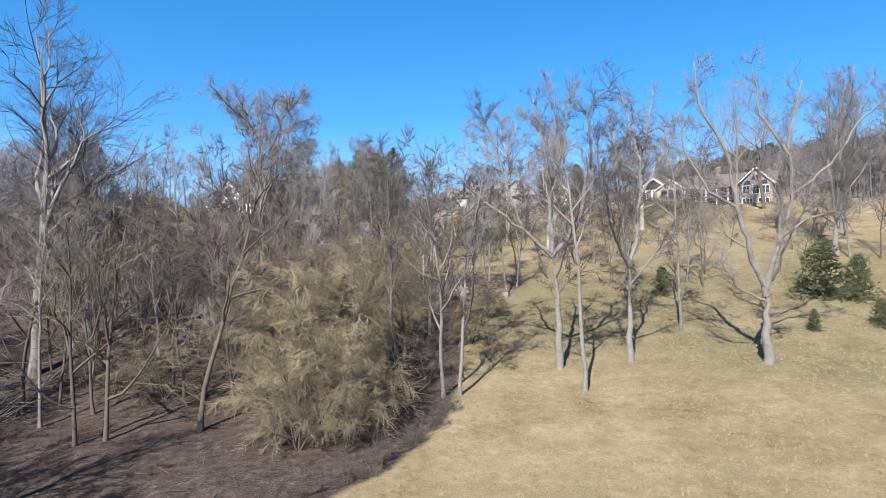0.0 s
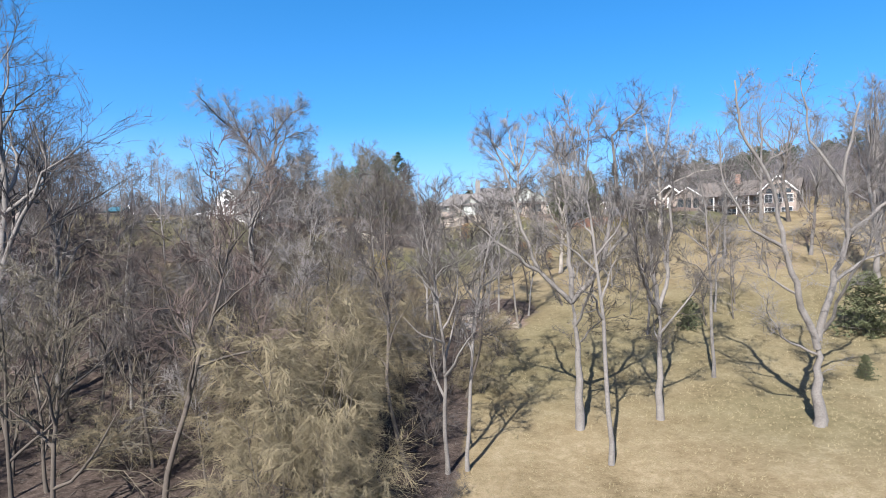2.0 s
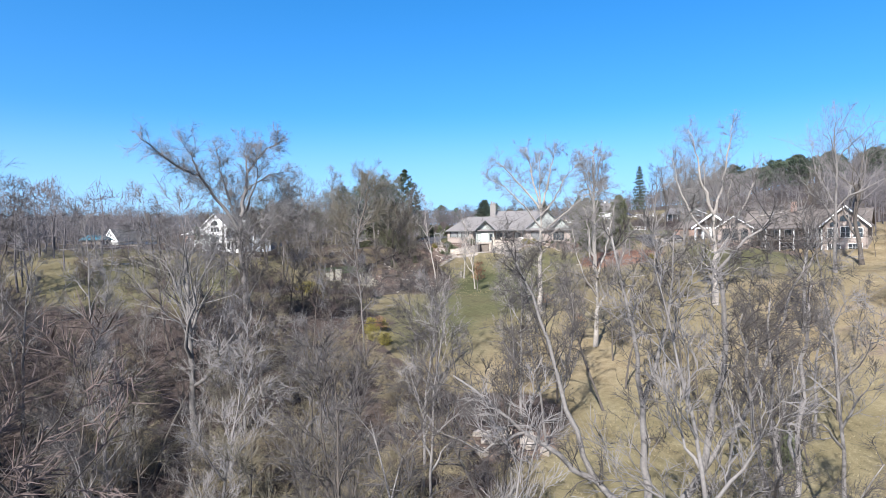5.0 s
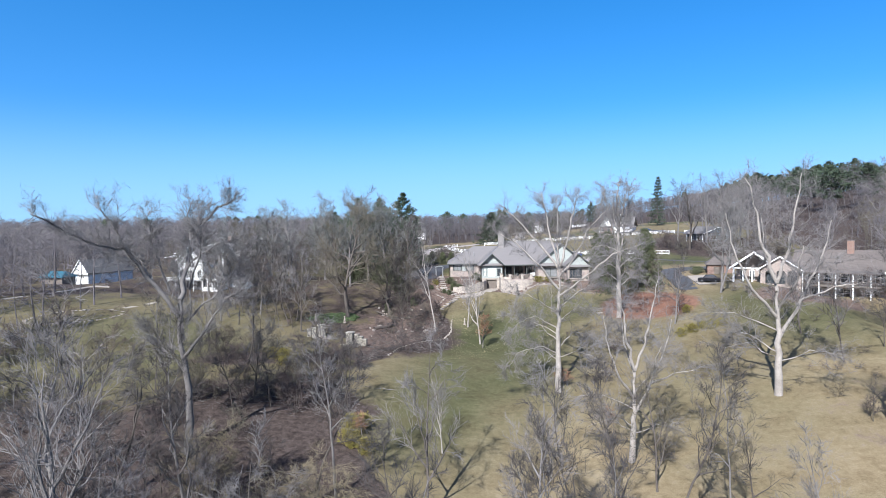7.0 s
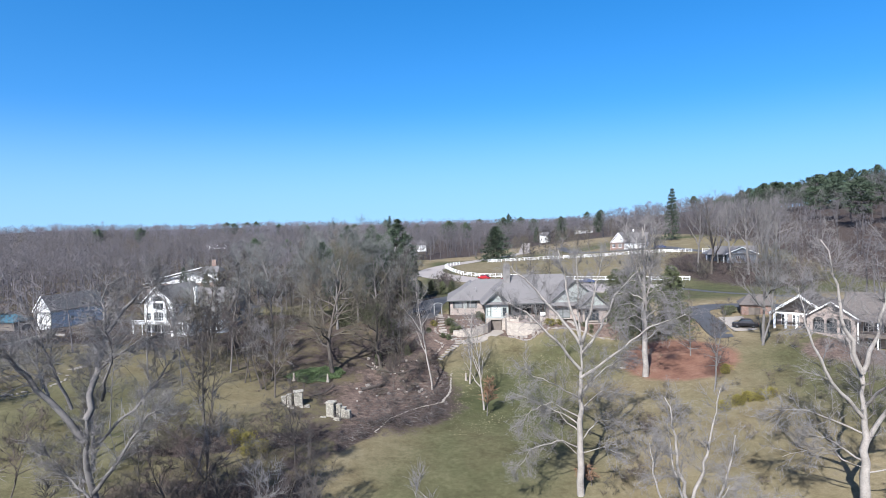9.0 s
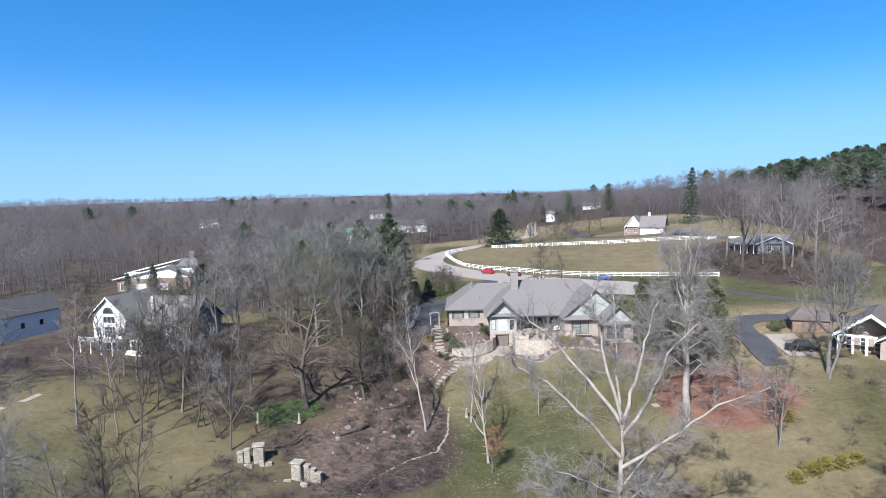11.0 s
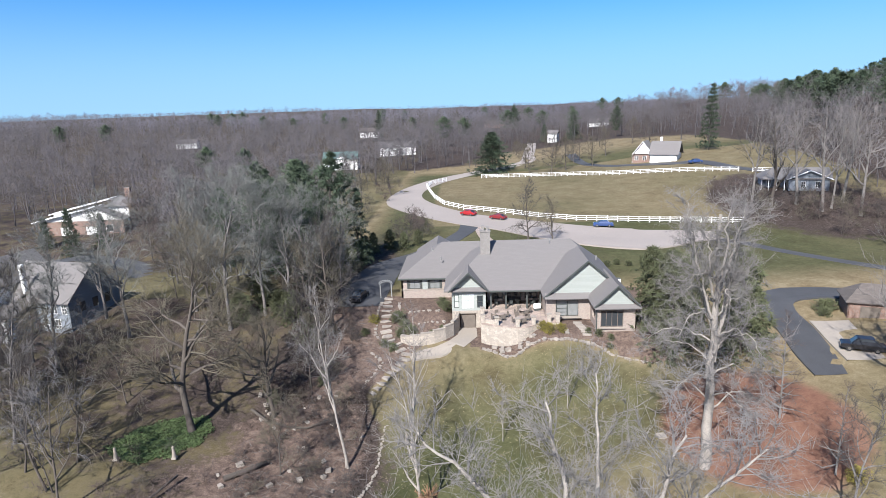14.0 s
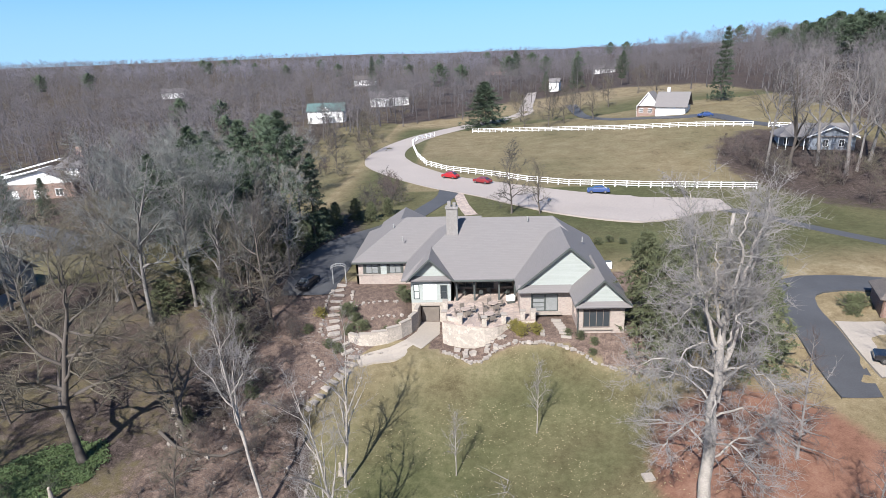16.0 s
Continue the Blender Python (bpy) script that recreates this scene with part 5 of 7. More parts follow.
settle(terrace, 19, 160, 25.0)
for x, y in ((15.0, 160.9), (17.0, 159.8), (20.0, 159.0), (22.4, 159.8), (24.8, 160.8), (26.1, 160.95), (15.0, 164.2)):
    pillar = thing("stone_pillar", x, y, FLOOR, 0, "square limestone pillar with a flat cap", "pillar", "pillars round the terrace")
    part("shaft", box(-0.3, 0.3, -0.3, 0.3, 0, 1.15, 0.03), LIME, pillar)
    part("cap", box(-0.38, 0.38, -0.38, 0.38, 1.15, 1.27, 0.02), CONCRETE, pillar)
for (ax, ay), (bx, by) in (((15.3, 160.75), (16.7, 159.95)),):
    low = thing("parapet", 0, 0, 0, 0, "low limestone parapet between terrace pillars", "wall", "parapets round the terrace", "structure")
    part("wall", wall_bm((ax, ay), (bx, by), FLOOR, FLOOR + 0.55, 0.3), LIME, low)
    settle(low, ax, ay, FLOOR)


def patio_chair(x, y, spin, mat=WOOD):
    c = thing("patio_chair", x, y, FLOOR, spin, "brown wicker patio chair with a high back", "chair", "chairs on the terrace")
    part("seat", box(-0.3, 0.3, -0.3, 0.3, 0.34, 0.44, 0.03), mat, c)
    part("backrest", box(-0.3, 0.3, 0.24, 0.32, 0.44, 0.98, 0.03), mat, c)
    for sx in (-0.29, 0.23):
        part("armrest", box(sx, sx + 0.06, -0.28, 0.24, 0.62, 0.67, 0.01), mat, c)
        for sy in (-0.28, 0.22):
            part("leg", box(sx, sx + 0.06, sy, sy + 0.06, 0, 0.34), mat, c)


def patio_table(x, y):
    t = thing("patio_table", x, y, FLOOR, 20, "round tan stone-topped patio table", "table")
    bm = bmesh.new()
    bmesh.ops.create_cone(bm, cap_ends=True, segments=16, radius1=0.62, radius2=0.62, depth=0.06, matrix=Matrix.Translation((0, 0, 0.72)))
    part("tabletop", bm, FLAG, t)
    bm = bmesh.new()
    bmesh.ops.create_cone(bm, cap_ends=True, segments=10, radius1=0.3, radius2=0.09, depth=0.69, matrix=Matrix.Translation((0, 0, 0.345)))
    part("pedestal", bm, WOOD, t)


for tx, ty in ((17.6, 162.6), (20.6, 161.0), (21.2, 164.4)):
    patio_table(tx, ty)
    for a in (20, 110, 200, 290):
        patio_chair(tx + 1.05 * math.cos(radians(a)), ty + 1.05 * math.sin(radians(a)), a - 90)
for cx, cy, a in ((19.6, 168.6, 200), (20.8, 169.3, 160), (23.2, 168.7, 220), (17.4, 168.9, 150)):
    patio_chair(cx, cy, a, TRIM)
grill = thing("grill", 23.6, 166.0, FLOOR, 15, "white covered barbecue grill on the terrace", "grill")
part("cover", box(-0.6, 0.6, -0.3, 0.3, 0.3, 1.1, 0.12), WHITE, grill)
part("base", box(-0.5, 0.5, -0.25, 0.25, 0.0, 0.3, 0.02), TRIM, grill)
# steps from the terrace's end down to the lawn
for i in range(7):
    x, y = 29.0 + 0.12 * i, 161.0 - 0.62 * i
    st = thing("stone_step", x, y, max(FLOOR - 0.2 * (i + 1), ground_z(x, y) + 0.06), -8, "narrow limestone garden step", "step", "steps from the terrace")
    part("tread", box(-0.62, 0.62, -0.28, 0.28, -0.5, 0.0, 0.03), STONE, st)

# the curved wall of the sunken court, in short straight lengths
court_line = [(11.4, 167.0), (11.2, 165.2), (10.5, 163.4), (9.3, 162.0), (7.6, 161.0), (5.6, 160.5), (3.9, 160.6), (2.4, 161.4)]
court_wall = thing("retaining_wall", 0, 0, 0, 0, "curved dry-laid limestone retaining wall", "wall", kind="structure")
for i, (a, b) in enumerate(zip(court_line, court_line[1:])):
    top = 28.2 - 0.26 * i
    part("wall_length", wall_bm(b, a, 24.2 - 0.1 * i, top, 0.45), LIME, court_wall)
    mid = ((a[0] + b[0]) / 2, (a[1] + b[1]) / 2)
    part("coping", wall_bm((b[0], b[1] - 0.05), (a[0], a[1] - 0.05), top + 0.003, top + 0.1, 0.56), CONCRETE, court_wall)
settle(court_wall, 9, 162, 24.5)

# ---- roads, drives and paths ----
ribbon("road", [(68, 209), (60, 209), (50, 207.5), (38, 213), (24, 224), (8, 238), (-6, 262), (-8, 285), (-2, 310), (8, 329), (20, 342), (33, 350), (40.5, 362), (43, 385), (48, 425), (53, 466)],
       [7, 11, 19, 17, 13, 12, 13, 10, 9, 8.5, 8, 7.5, 7, 6, 6, 5], ROAD, label="pale worn residential street curving round the meadow", category="road")
ribbon("driveway", [(-5.6, 171.0), (-5.4, 180), (-3.4, 190.5), (2.0, 198), (6.8, 205.5), (10.2, 213.5), (12.4, 219.5), (13.2, 226)], [7.5, 9.0, 7.5, 4.8, 4, 4, 4.2, 5], ASPHALT, 0.06, label="dark blacktop drive beside the house", category="driveway")
ribbon("lane", [(66, 206), (70.6, 202.0), (74, 195.7), (77.8, 189), (82, 181.5), (90, 168)], [3.5, 3, 2.8, 2.8, 2.8, 2.8], ASPHALT, 0.05, label="narrow dark asphalt lane", category="lane")
ribbon("driveway", [(84, 161), (74, 165.6), (66.5, 168.1), (60.8, 167.4), (58.9, 163), (58.5, 157), (57.7, 151), (56.9, 145.2)], [4.5, 4.5, 4.6, 5.6, 5.0, 4.8, 4.7, 3.6], ASPHALT, 0.06, label="blacktop drive leading to the tan house", category="driveway")
ribbon("parking_pad", [(63.7, 158.2), (62.9, 153.0), (62.3, 147.4)], [5.0, 4.8, 4.4], CONCRETE, 0.09, label="pale concrete parking pad", category="pavement")
ribbon("court_path", [(12.7, 166.9), (12.6, 163.5), (11.0, 160.4), (8.4, 159.0), (6.0, 158.4), (4.2, 157.6)], [2.6, 3.2, 3.4, 2.8, 2.2, 1.8], CONCRETE, 0.07, label="pale concrete path to the lower garage", category="path")
ribbon("flagstone_path", [(18.2, 205.5), (16.6, 212), (15.6, 219), (14.6, 226)], [2.6, 2.4, 2.2, 2.2], FLAG, 0.06, label="pale flagstone path to the street", category="path")
ribbon("footpath", [(-92, 130), (-89, 137), (-87.6, 146), (-85, 151.5), (-78, 153)], [1.3, 1.3, 1.3, 1.4, 1.6], CONCRETE, 0.06, label="pale garden footpath across the grass", category="path")
ribbon("footpath", [(-66.5, 127.5), (-64.8, 131), (-63.4, 134.6), (-62.8, 138.5), (-63.8, 142.4)], [0.9, 1.0, 1.0, 1.0, 1.1], CONCRETE, 0.06, label="pale curved path below the white house", category="path")
ribbon("driveway", [(112, 262), (100, 276), (94, 292), (86, 296), (76, 304), (66, 313), (60, 330), (62, 372)], [4, 4, 6, 5, 4, 4, 4, 5], ASPHALT, 0.06, label="dark drive before the white house", category="driveway")
ribbon("driveway", [(-100, 215), (-80, 212), (-60, 200), (-50, 180), (-52, 165)], [7, 6, 5, 5, 6], ASPHALT, 0.06, label="dark drive between the white houses", category="driveway")

# ---- the neighbouring houses, each built about its own foot and then turned into place ----
def white_house():
    h = thing("house", 0, 0, 0, 0, "large white three-storey house, its wing's blue shade put into the siding", "house")
    part("wall", wall_bm((-4.6, 0), (4.6, 0), -1.0, 8.4, 0.3, [(1.0, 2.4, 0.3, 2.4), (3.2, 6.0, 0.2, 2.5), (6.8, 8.2, 0.3, 2.4), (0.8, 2.2, 3.4, 5.6), (3.0, 6.2, 3.2, 5.8), (7.0, 8.4, 3.4, 5.6), (2.9, 6.3, 6.6, 8.3)]), WHITE_SIDING, h)
    part("wall", wall_bm((4.6, 0), (4.6, 15), -1.0, 8.4, 0.3, [(9, 10.5, 3.4, 5.4), (11.5, 13, 3.4, 5.4)]), WHITE_SIDING, h)
    part("wall", wall_bm((4.6, 15), (-4.6, 15), -1.0, 8.4, 0.3), WHITE_SIDING, h)
    part("wall", wall_bm((-4.6, 15), (-4.6, 0), -1.0, 8.4, 0.3, [(3, 4.5, 3.4, 5.4), (9, 10.5, 3.4, 5.4)]), WHITE_SIDING, h)
    for x0, x1, z0, z1, c, r in ((-3.6, -2.2, 0.3, 2.4, 2, 2), (-1.4, 1.4, 0.2, 2.5, 3, 1), (2.2, 3.6, 0.3, 2.4, 2, 2), (-3.8, -2.4, 3.4, 5.6, 2, 3), (-1.6, 1.6, 3.2, 5.8, 4, 3), (2.4, 3.8, 3.4, 5.6, 2, 3), (-1.7, 1.7, 6.6, 8.3, 3, 1)):
        window(h, x0, x1, 0, z0, z1, c, r, WHITE, GLASS)
    gable_wall(h, -4.7, 4.7, -0.05, 8.35, 12.6, 0.3, WHITE_SIDING)
    gable_roof(h, -5.2, 5.2, -0.7, 15.6, 8.3, 12.9, SHINGLE, "y", 0.2)
    rake(h, -5.2, 5.2, -0.72, 8.32, 12.93, WHITE, 0.35)
    # the round-headed window high in the gable
    verts = [(1.5 * math.cos(math.pi * i / 12), -0.12, 8.9 + 1.5 * math.sin(math.pi * i / 12)) for i in range(13)]
    n = len(verts)
    ring = verts + [(x * 1.18, -0.14, 8.9 + (z - 8.9) * 1.18) for x, _, z in verts]
    linked("arched_window", [(x, y, z) for x, y, z in verts] + [(x, y + 0.05, z) for x, y, z in verts], [tuple(range(n)), tuple(range(2 * n - 1, n - 1, -1))], GLASS, h)
    linked("arch_frame", ring + [(x, y + 0.1, z) for x, y, z in ring], [(i, i + 1, n + i + 1, n + i) for i in range(n - 1)] + [(n + i, n + i + 1, 3 * n + i + 1, 3 * n + i) for i in range(n - 1)], WHITE, h)
    # long wing to the side, with its own gable end; siding colour carries its blue shade
    part("wall", wall_bm((4.95, 4.5), (18.5, 4.5), -1.0, 5.6, 0.3, [(7.0, 8.4, 3.2, 5.0), (9.4, 10.8, 3.2, 5.0), (11.8, 13.0, 3.2, 5.0), (7.0, 8.4, 0.3, 2.2), (9.8, 11.2, 0.3, 2.2)]), BLUE_SIDING, h)
    part("wall", wall_bm((18.5, 4.5), (18.5, 17), -1.0, 5.6, 0.3), BLUE_SIDING, h)
    part("wall", wall_bm((18.5, 17), (4.95, 17), -1.0, 5.6, 0.3), BLUE_SIDING, h)
    for x0, z0, z1 in ((11.95, 3.2, 5.0), (14.35, 3.2, 5.0), (16.75, 3.2, 5.0), (11.95, 0.3, 2.2), (14.75, 0.3, 2.2)):
        window(h, x0, x0 + (1.2 if x0 > 16 else 1.4), 4.5, z0, z1, 2, 3, WHITE, GLASS)
    gable_roof(h, 3.2, 19.1, 3.9, 17.6, 5.5, 11.6, SHINGLE, "x", 0.2)
    linked("gable", [(18.52, 4.5, 5.6), (18.52, 17, 5.6), (18.52, 10.75, 11.2), (18.25, 4.5, 5.6), (18.25, 17, 5.6), (18.25, 10.75, 11.2)], [(0, 1, 2), (5, 4, 3), (0, 3, 4, 1), (1, 4, 5, 2), (2, 5, 3, 0)], BLUE_SIDING, h)
    for y0 in (7.0, 10.0, 13.0):
        part("side_window", box(18.44, 18.56, y0, y0 + 1.3, 3.0, 4.8), GLASS, h)
    # glazed garden room before the wing
    part("wall", wall_bm((5.0, -1.6), (10.4, -1.6), -1.0, 3.6, 0.25, [(0.5, 1.9, 0.6, 2.9), (2.1, 3.5, 0.6, 2.9), (3.7, 5.0, 0.6, 2.9)]), WHITE_SIDING, h)
    for x0 in (5.5, 7.1, 8.7):
        window(h, x0, x0 + 1.35, -1.6, 0.6, 2.9, 2, 2, WHITE, GLASS)
    part("wall", wall_bm((10.4, -1.6), (10.4, 4.45), -1.0, 3.6, 0.25), WHITE_SIDING, h)
    part("room_roof", slab([(4.7, -2.0, 3.75), (10.8, -2.0, 3.75), (10.8, 4.45, 5.2), (4.7, 4.45, 5.2)], 0.15), SHINGLE, h)
    part("chimney", box(7.5, 8.2, 5.2, 6.0, 5.0, 12.2, 0.05), WHITE, h, "slim white painted chimney")
    # deck with its rail
    part("deck", box(-6.0, 6.5, -3.2, -0.05, 2.75, 2.95), GREY_WOOD, h)
    for x in (-5.8, -2.9, 0, 3.1, 6.3):
        part("deck_post", box(x - 0.1, x + 0.1, -3.1, -2.9, -1.2, 2.75), WHITE, h)
    part("rail", box(-6.0, 6.5, -3.2, -3.1, 3.85, 3.95), WHITE, h)
    for i in range(43):
        part("baluster", box(-5.95 + 0.295 * i, -5.89 + 0.295 * i, -3.18, -3.12, 2.95, 3.85), WHITE, h)
    return h


home = settle(white_house(), -67.2, 163.8, 27.2, -12, (0, 0, 0))
home.scale = (0.86, 0.86, 0.86)


def garage_house():
    h = thing("garage", 0, 0, 0, 0, "tall white garage with a long grey roof", "garage")
    part("wall", wall_bm((-2.9, 0), (2.9, 0), -1.5, 4.6, 0.25, [(0.7, 5.1, -1.5, 2.4)]), WHITE_SIDING, h)
    part("garage_door", box(-2.2, 2.2, 0.08, 0.16, -1.4, 2.4), WHITE, h)
    part("wall", wall_bm((2.9, 0), (2.9, 17), -1.5, 4.6, 0.25, [(6, 7.2, 1.0, 2.4), (11, 12.2, 1.0, 2.4)]), WHITE_SIDING, h)
    part("wall", wall_bm((2.9, 17), (-2.9, 17), -1.5, 4.6, 0.25), WHITE_SIDING, h)
    part("wall", wall_bm((-2.9, 17), (-2.9, 0), -1.5, 4.6, 0.25), WHITE_SIDING, h)
    gable_wall(h, -2.95, 2.95, -0.03, 4.55, 8.4, 0.25, WHITE_SIDING)
    gable_roof(h, -3.3, 3.3, -0.4, 17.5, 4.5, 8.7, DARK_SHINGLE, "y", 0.15)
    rake(h, -3.3, 3.3, -0.42, 4.52, 8.73, WHITE, 0.35)
    part("eave_board", box(-3.3, 3.3, -0.55, -0.1, 4.1, 4.35, 0.02), GREY_WOOD, h)
    return h


settle(garage_house(), -109.4, 183.9, 25.8, -16, (0, 0, 0))

bin_shed = thing("wood_shed", -102.0, 160.0, ground_z(-102.0, 160.0) - 0.2, -10, "low dark log shed under a teal roof", "shed")
part("wall", box(-3.2, 3.2, 0, 4.5, 0, 2.4, 0.05), WOOD, bin_shed)
part("roof", slab([(-3.6, -0.5, 2.45), (3.6, -0.5, 2.45), (2.4, 2.2, 3.9), (-2.4, 2.2, 3.9)], 0.12), TEAL, bin_shed, "teal roof slope")
part("roof", slab([(3.6, -0.5, 2.45), (3.6, 5.0, 2.45), (2.4, 2.2, 3.9)], 0.12), TEAL, bin_shed)
part("roof", slab([(-3.6, 5.0, 2.45), (-3.6, -0.5, 2.45), (-2.4, 2.2, 3.9)], 0.12), TEAL, bin_shed)
part("roof", slab([(3.6, 5.0, 2.45), (-3.6, 5.0, 2.45), (-2.4, 2.2, 3.9), (2.4, 2.2, 3.9)], 0.12), TEAL, bin_shed)


def metal_roof_house():
    """A brick house under broad, low white roofs that step up towards the back, with a grey-roofed wing."""
    h = thing("house", 0, 0, 0, 0, "brick house with broad white gable and white metal roofs", "house")
    part("wall", wall_bm((0, 0), (23.6, 0), -2, 3.95, 0.3, [(1.0, 2.6, 0.4, 2.6), (6.0, 9.2, -2, 2.3), (13.0, 16.2, -2, 2.3), (18.6, 20.6, 0.6, 2.6)]), BRICK, h)
    part("garage_door", box(6.0, 9.2, 0.08, 0.16, -1.9, 2.3), WHITE, h)
    part("garage_door", box(13.0, 16.2, 0.08, 0.16, -1.9, 2.3), WHITE, h)
    window(h, 1.0, 2.6, 0, 0.4, 2.6, 2, 2, WHITE, GLASS)
    window(h, 18.6, 20.6, 0, 0.6, 2.6, 2, 2, WHITE, GLASS)
    part("wall", wall_bm((23.6, 0), (23.6, 13), -2, 3.95, 0.3), BRICK, h)
    part("wall", wall_bm((23.6, 13), (0, 13), -2, 3.95, 0.3), BRICK, h)
    part("wall", wall_bm((0, 13), (0, 0), -2, 3.95, 0.3), BRICK, h)
    front = [(0, 3.98), (23.6, 3.98), (16.2, 7.5)]
    n = len(front)
    linked("gable", [(x, -0.05, z) for x, z in front] + [(x, 0.28, z) for x, z in front], [tuple(range(n)), tuple(range(2 * n - 1, n - 1, -1))] + [(i, n + i, n + (i + 1) % n, (i + 1) % n) for i in range(n)], WHITE_SIDING, h)
    part("roof", slab([(-1.2, -1.0, 4.1), (16.2, -1.0, 7.9), (16.2, 5.4, 7.9), (-1.2, 5.4, 4.1)], 0.2), WHITE, h, "white metal roof slope")
    part("roof", slab([(16.2, -1.0, 7.9), (24.6, -1.0, 4.2), (24.6, 5.4, 4.2), (16.2, 5.4, 7.9)], 0.2), SHINGLE, h)
    part("upper_wall", wall_bm((1.6, 5.6), (17.6, 5.6), 3.95, 5.6, 0.3), WHITE_SIDING, h)
    part("roof", slab([(0.2, 5.45, 5.35), (17.8, 5.45, 9.3), (17.8, 13.5, 9.3), (0.2, 13.5, 5.35)], 0.25), WHITE, h, "white metal roof slope")
    part("roof", slab([(17.8, 5.45, 9.3), (24.6, 5.45, 6.4), (24.6, 13.5, 6.4), (17.8, 13.5, 9.3)], 0.2), SHINGLE, h)
    # the grey-roofed wing with its white wall
    part("wall", wall_bm((18.4, 3.0), (24.4, 3.0), 3.0, 7.6, 0.3), WHITE_SIDING, h)
    part("wall", wall_bm((24.4, 3.0), (24.4, 12.0), -2, 7.6, 0.3), BRICK, h)
    gable_roof(h, 17.8, 25.2, 2.3, 12.6, 7.5, 9.4, SHINGLE, "x", 0.15, 1.8, 1.8)
    part("chimney", box(19.6, 21.2, 12.0, 13.2, 6.0, 11.6, 0.05), BRICK, h, "dark brick chimney")
    return h


settle(metal_roof_house(), -109.0, 238.2, 28.2, 6, (0, 0, 0))


def tan_house():
    h = thing("house", 0, 0, 0, 0, "tan house with brown roofs, pale gables and arched porch", "house")
    # low wing at the near end: a broad front gable over a shaded porch with posts
    part("wall", wall_bm((1.6, 1.2), (10.4, 1.2), -1.5, 3.1, 0.3, [(0.8, 2.0, 0.2, 2.4), (2.8, 4.0, 0.2, 2.4), (4.8, 6.0, 0.2, 2.4)]), STUCCO, h)
    for x in (2.4, 4.4, 6.4):
        window(h, x, x + 1.2, 1.2, 0.2, 2.4, 1, 3, WHITE, GLASS)
    for x in (1.7, 3.7, 5.6):
        part("porch_post", box(x - 0.2, x + 0.2, -1.6, -1.2, -1.5, 2.9, 0.03), WHITE, h)
    part("porch_beam", box(1.3, 7.0, -1.65, -1.15, 2.9, 3.2), WHITE, h)
    part("porch_floor", box(1.3, 7.4, -1.7, 1.15, -1.5, -0.2), CONCRETE, h)
    part("wall", wall_bm((1.6, 9.4), (1.6, 1.5), -1.5, 3.1, 0.3), STUCCO, h)
    part("wall", wall_bm((39.3, 9.4), (1.9, 9.4), -1.5, 3.0, 0.3), STUCCO, h)
    gable_wall(h, 1.5, 10.9, 1.0, 3.15, 6.5, 0.3, STUCCO)
    gable_roof(h, 0.8, 11.4, -2.0, 10.0, 3.15, 6.95, BROWN_SHINGLE, "y", 0.2)
    rake(h, 0.8, 11.4, -2.02, 3.17, 6.98, WHITE, 0.55)
    # gabled porch with three arches
    part("wall", wall_bm((7.5, -2.4), (15.5, -2.4), -1.5, 3.0, 0.35, [(1.0, 2.9, -0.2, 2.3), (3.2, 5.0, -0.2, 2.3), (5.4, 7.2, -0.2, 2.3)]), STUCCO, h)
    # dark fill and panel stand in for the shade within each arch
    for c in (9.45, 11.6, 13.8):
        pts = [(c + 0.85 * math.cos(math.pi * i / 10), -2.44, 2.3 + 0.55 * math.sin(math.pi * i / 10)) for i in range(11)]
        linked("arch", pts + [(x, y + 0.3, z) for x, y, z in pts], [tuple(range(11)), tuple(range(21, 10, -1))] + [(i, i + 1, 12 + i, 11 + i) for i in range(10)], DARK, h, "near-black fill for the shade in the porch arch")
        part("arch_shade", box(c - 0.8, c + 0.8, -1.9, -1.8, -0.2, 2.3), GLASS, h)
    gable_wall(h, 7.4, 15.6, -2.45, 2.95, 5.7, 0.3, STUCCO)
    gable_roof(h, 6.9, 16.1, -3.0, 6.0, 2.95, 6.0, BROWN_SHINGLE, "y", 0.2)
    rake(h, 6.9, 16.1, -3.02, 2.97, 6.03, WHITE, 0.3)
    # long middle with the lower floor showing
    part("wall", wall_bm((15.5, 0), (30.8, 0), -3.2, 3.0, 0.3, [(0.8, 2.4, 0.3, 2.4), (3.8, 5.4, 0.3, 2.4), (6.8, 8.4, 0.3, 2.4), (9.8, 11.4, 0.3, 2.4), (12.8, 14.4, 0.3, 2.4), (1.5, 3.5, -2.8, -0.8), (6.0, 8.6, -2.8, -0.8), (11.0, 13.6, -2.8, -0.8)]), STUCCO, h)
    for x in (16.3, 19.3, 22.3, 25.3, 28.3):
        window(h, x, x + 1.6, 0, 0.3, 2.4, 2, 2, WHITE, GLASS)
    for x, w in ((17.0, 2.0), (21.5, 2.6), (26.5, 2.6)):
        window(h, x, x + w, 0, -2.8, -0.8, 2, 2, WHITE, GLASS)
    gable_roof(h, 13.0, 39.8, -0.7, 9.9, 3.0, 7.2, BROWN_SHINGLE, "x", 0.2)
    # tall gabled end with round-headed windows
    part("wall", wall_bm((30.8, -3.0), (39.3, -3.0), -3.4, 3.2, 0.35, [(0.8, 2.8, 0.3, 2.6), (3.3, 5.2, 0.3, 2.9), (5.7, 7.7, 0.3, 2.6), (0.8, 3.4, -3.0, -0.9), (4.8, 7.6, -3.0, -0.9)]), STUCCO, h)
    for x, t in ((31.6, 2.6), (34.1, 2.9), (36.5, 2.6)):
        window(h, x, x + 1.95, -3.0, 0.3, t, 2, 2, WHITE, GLASS)
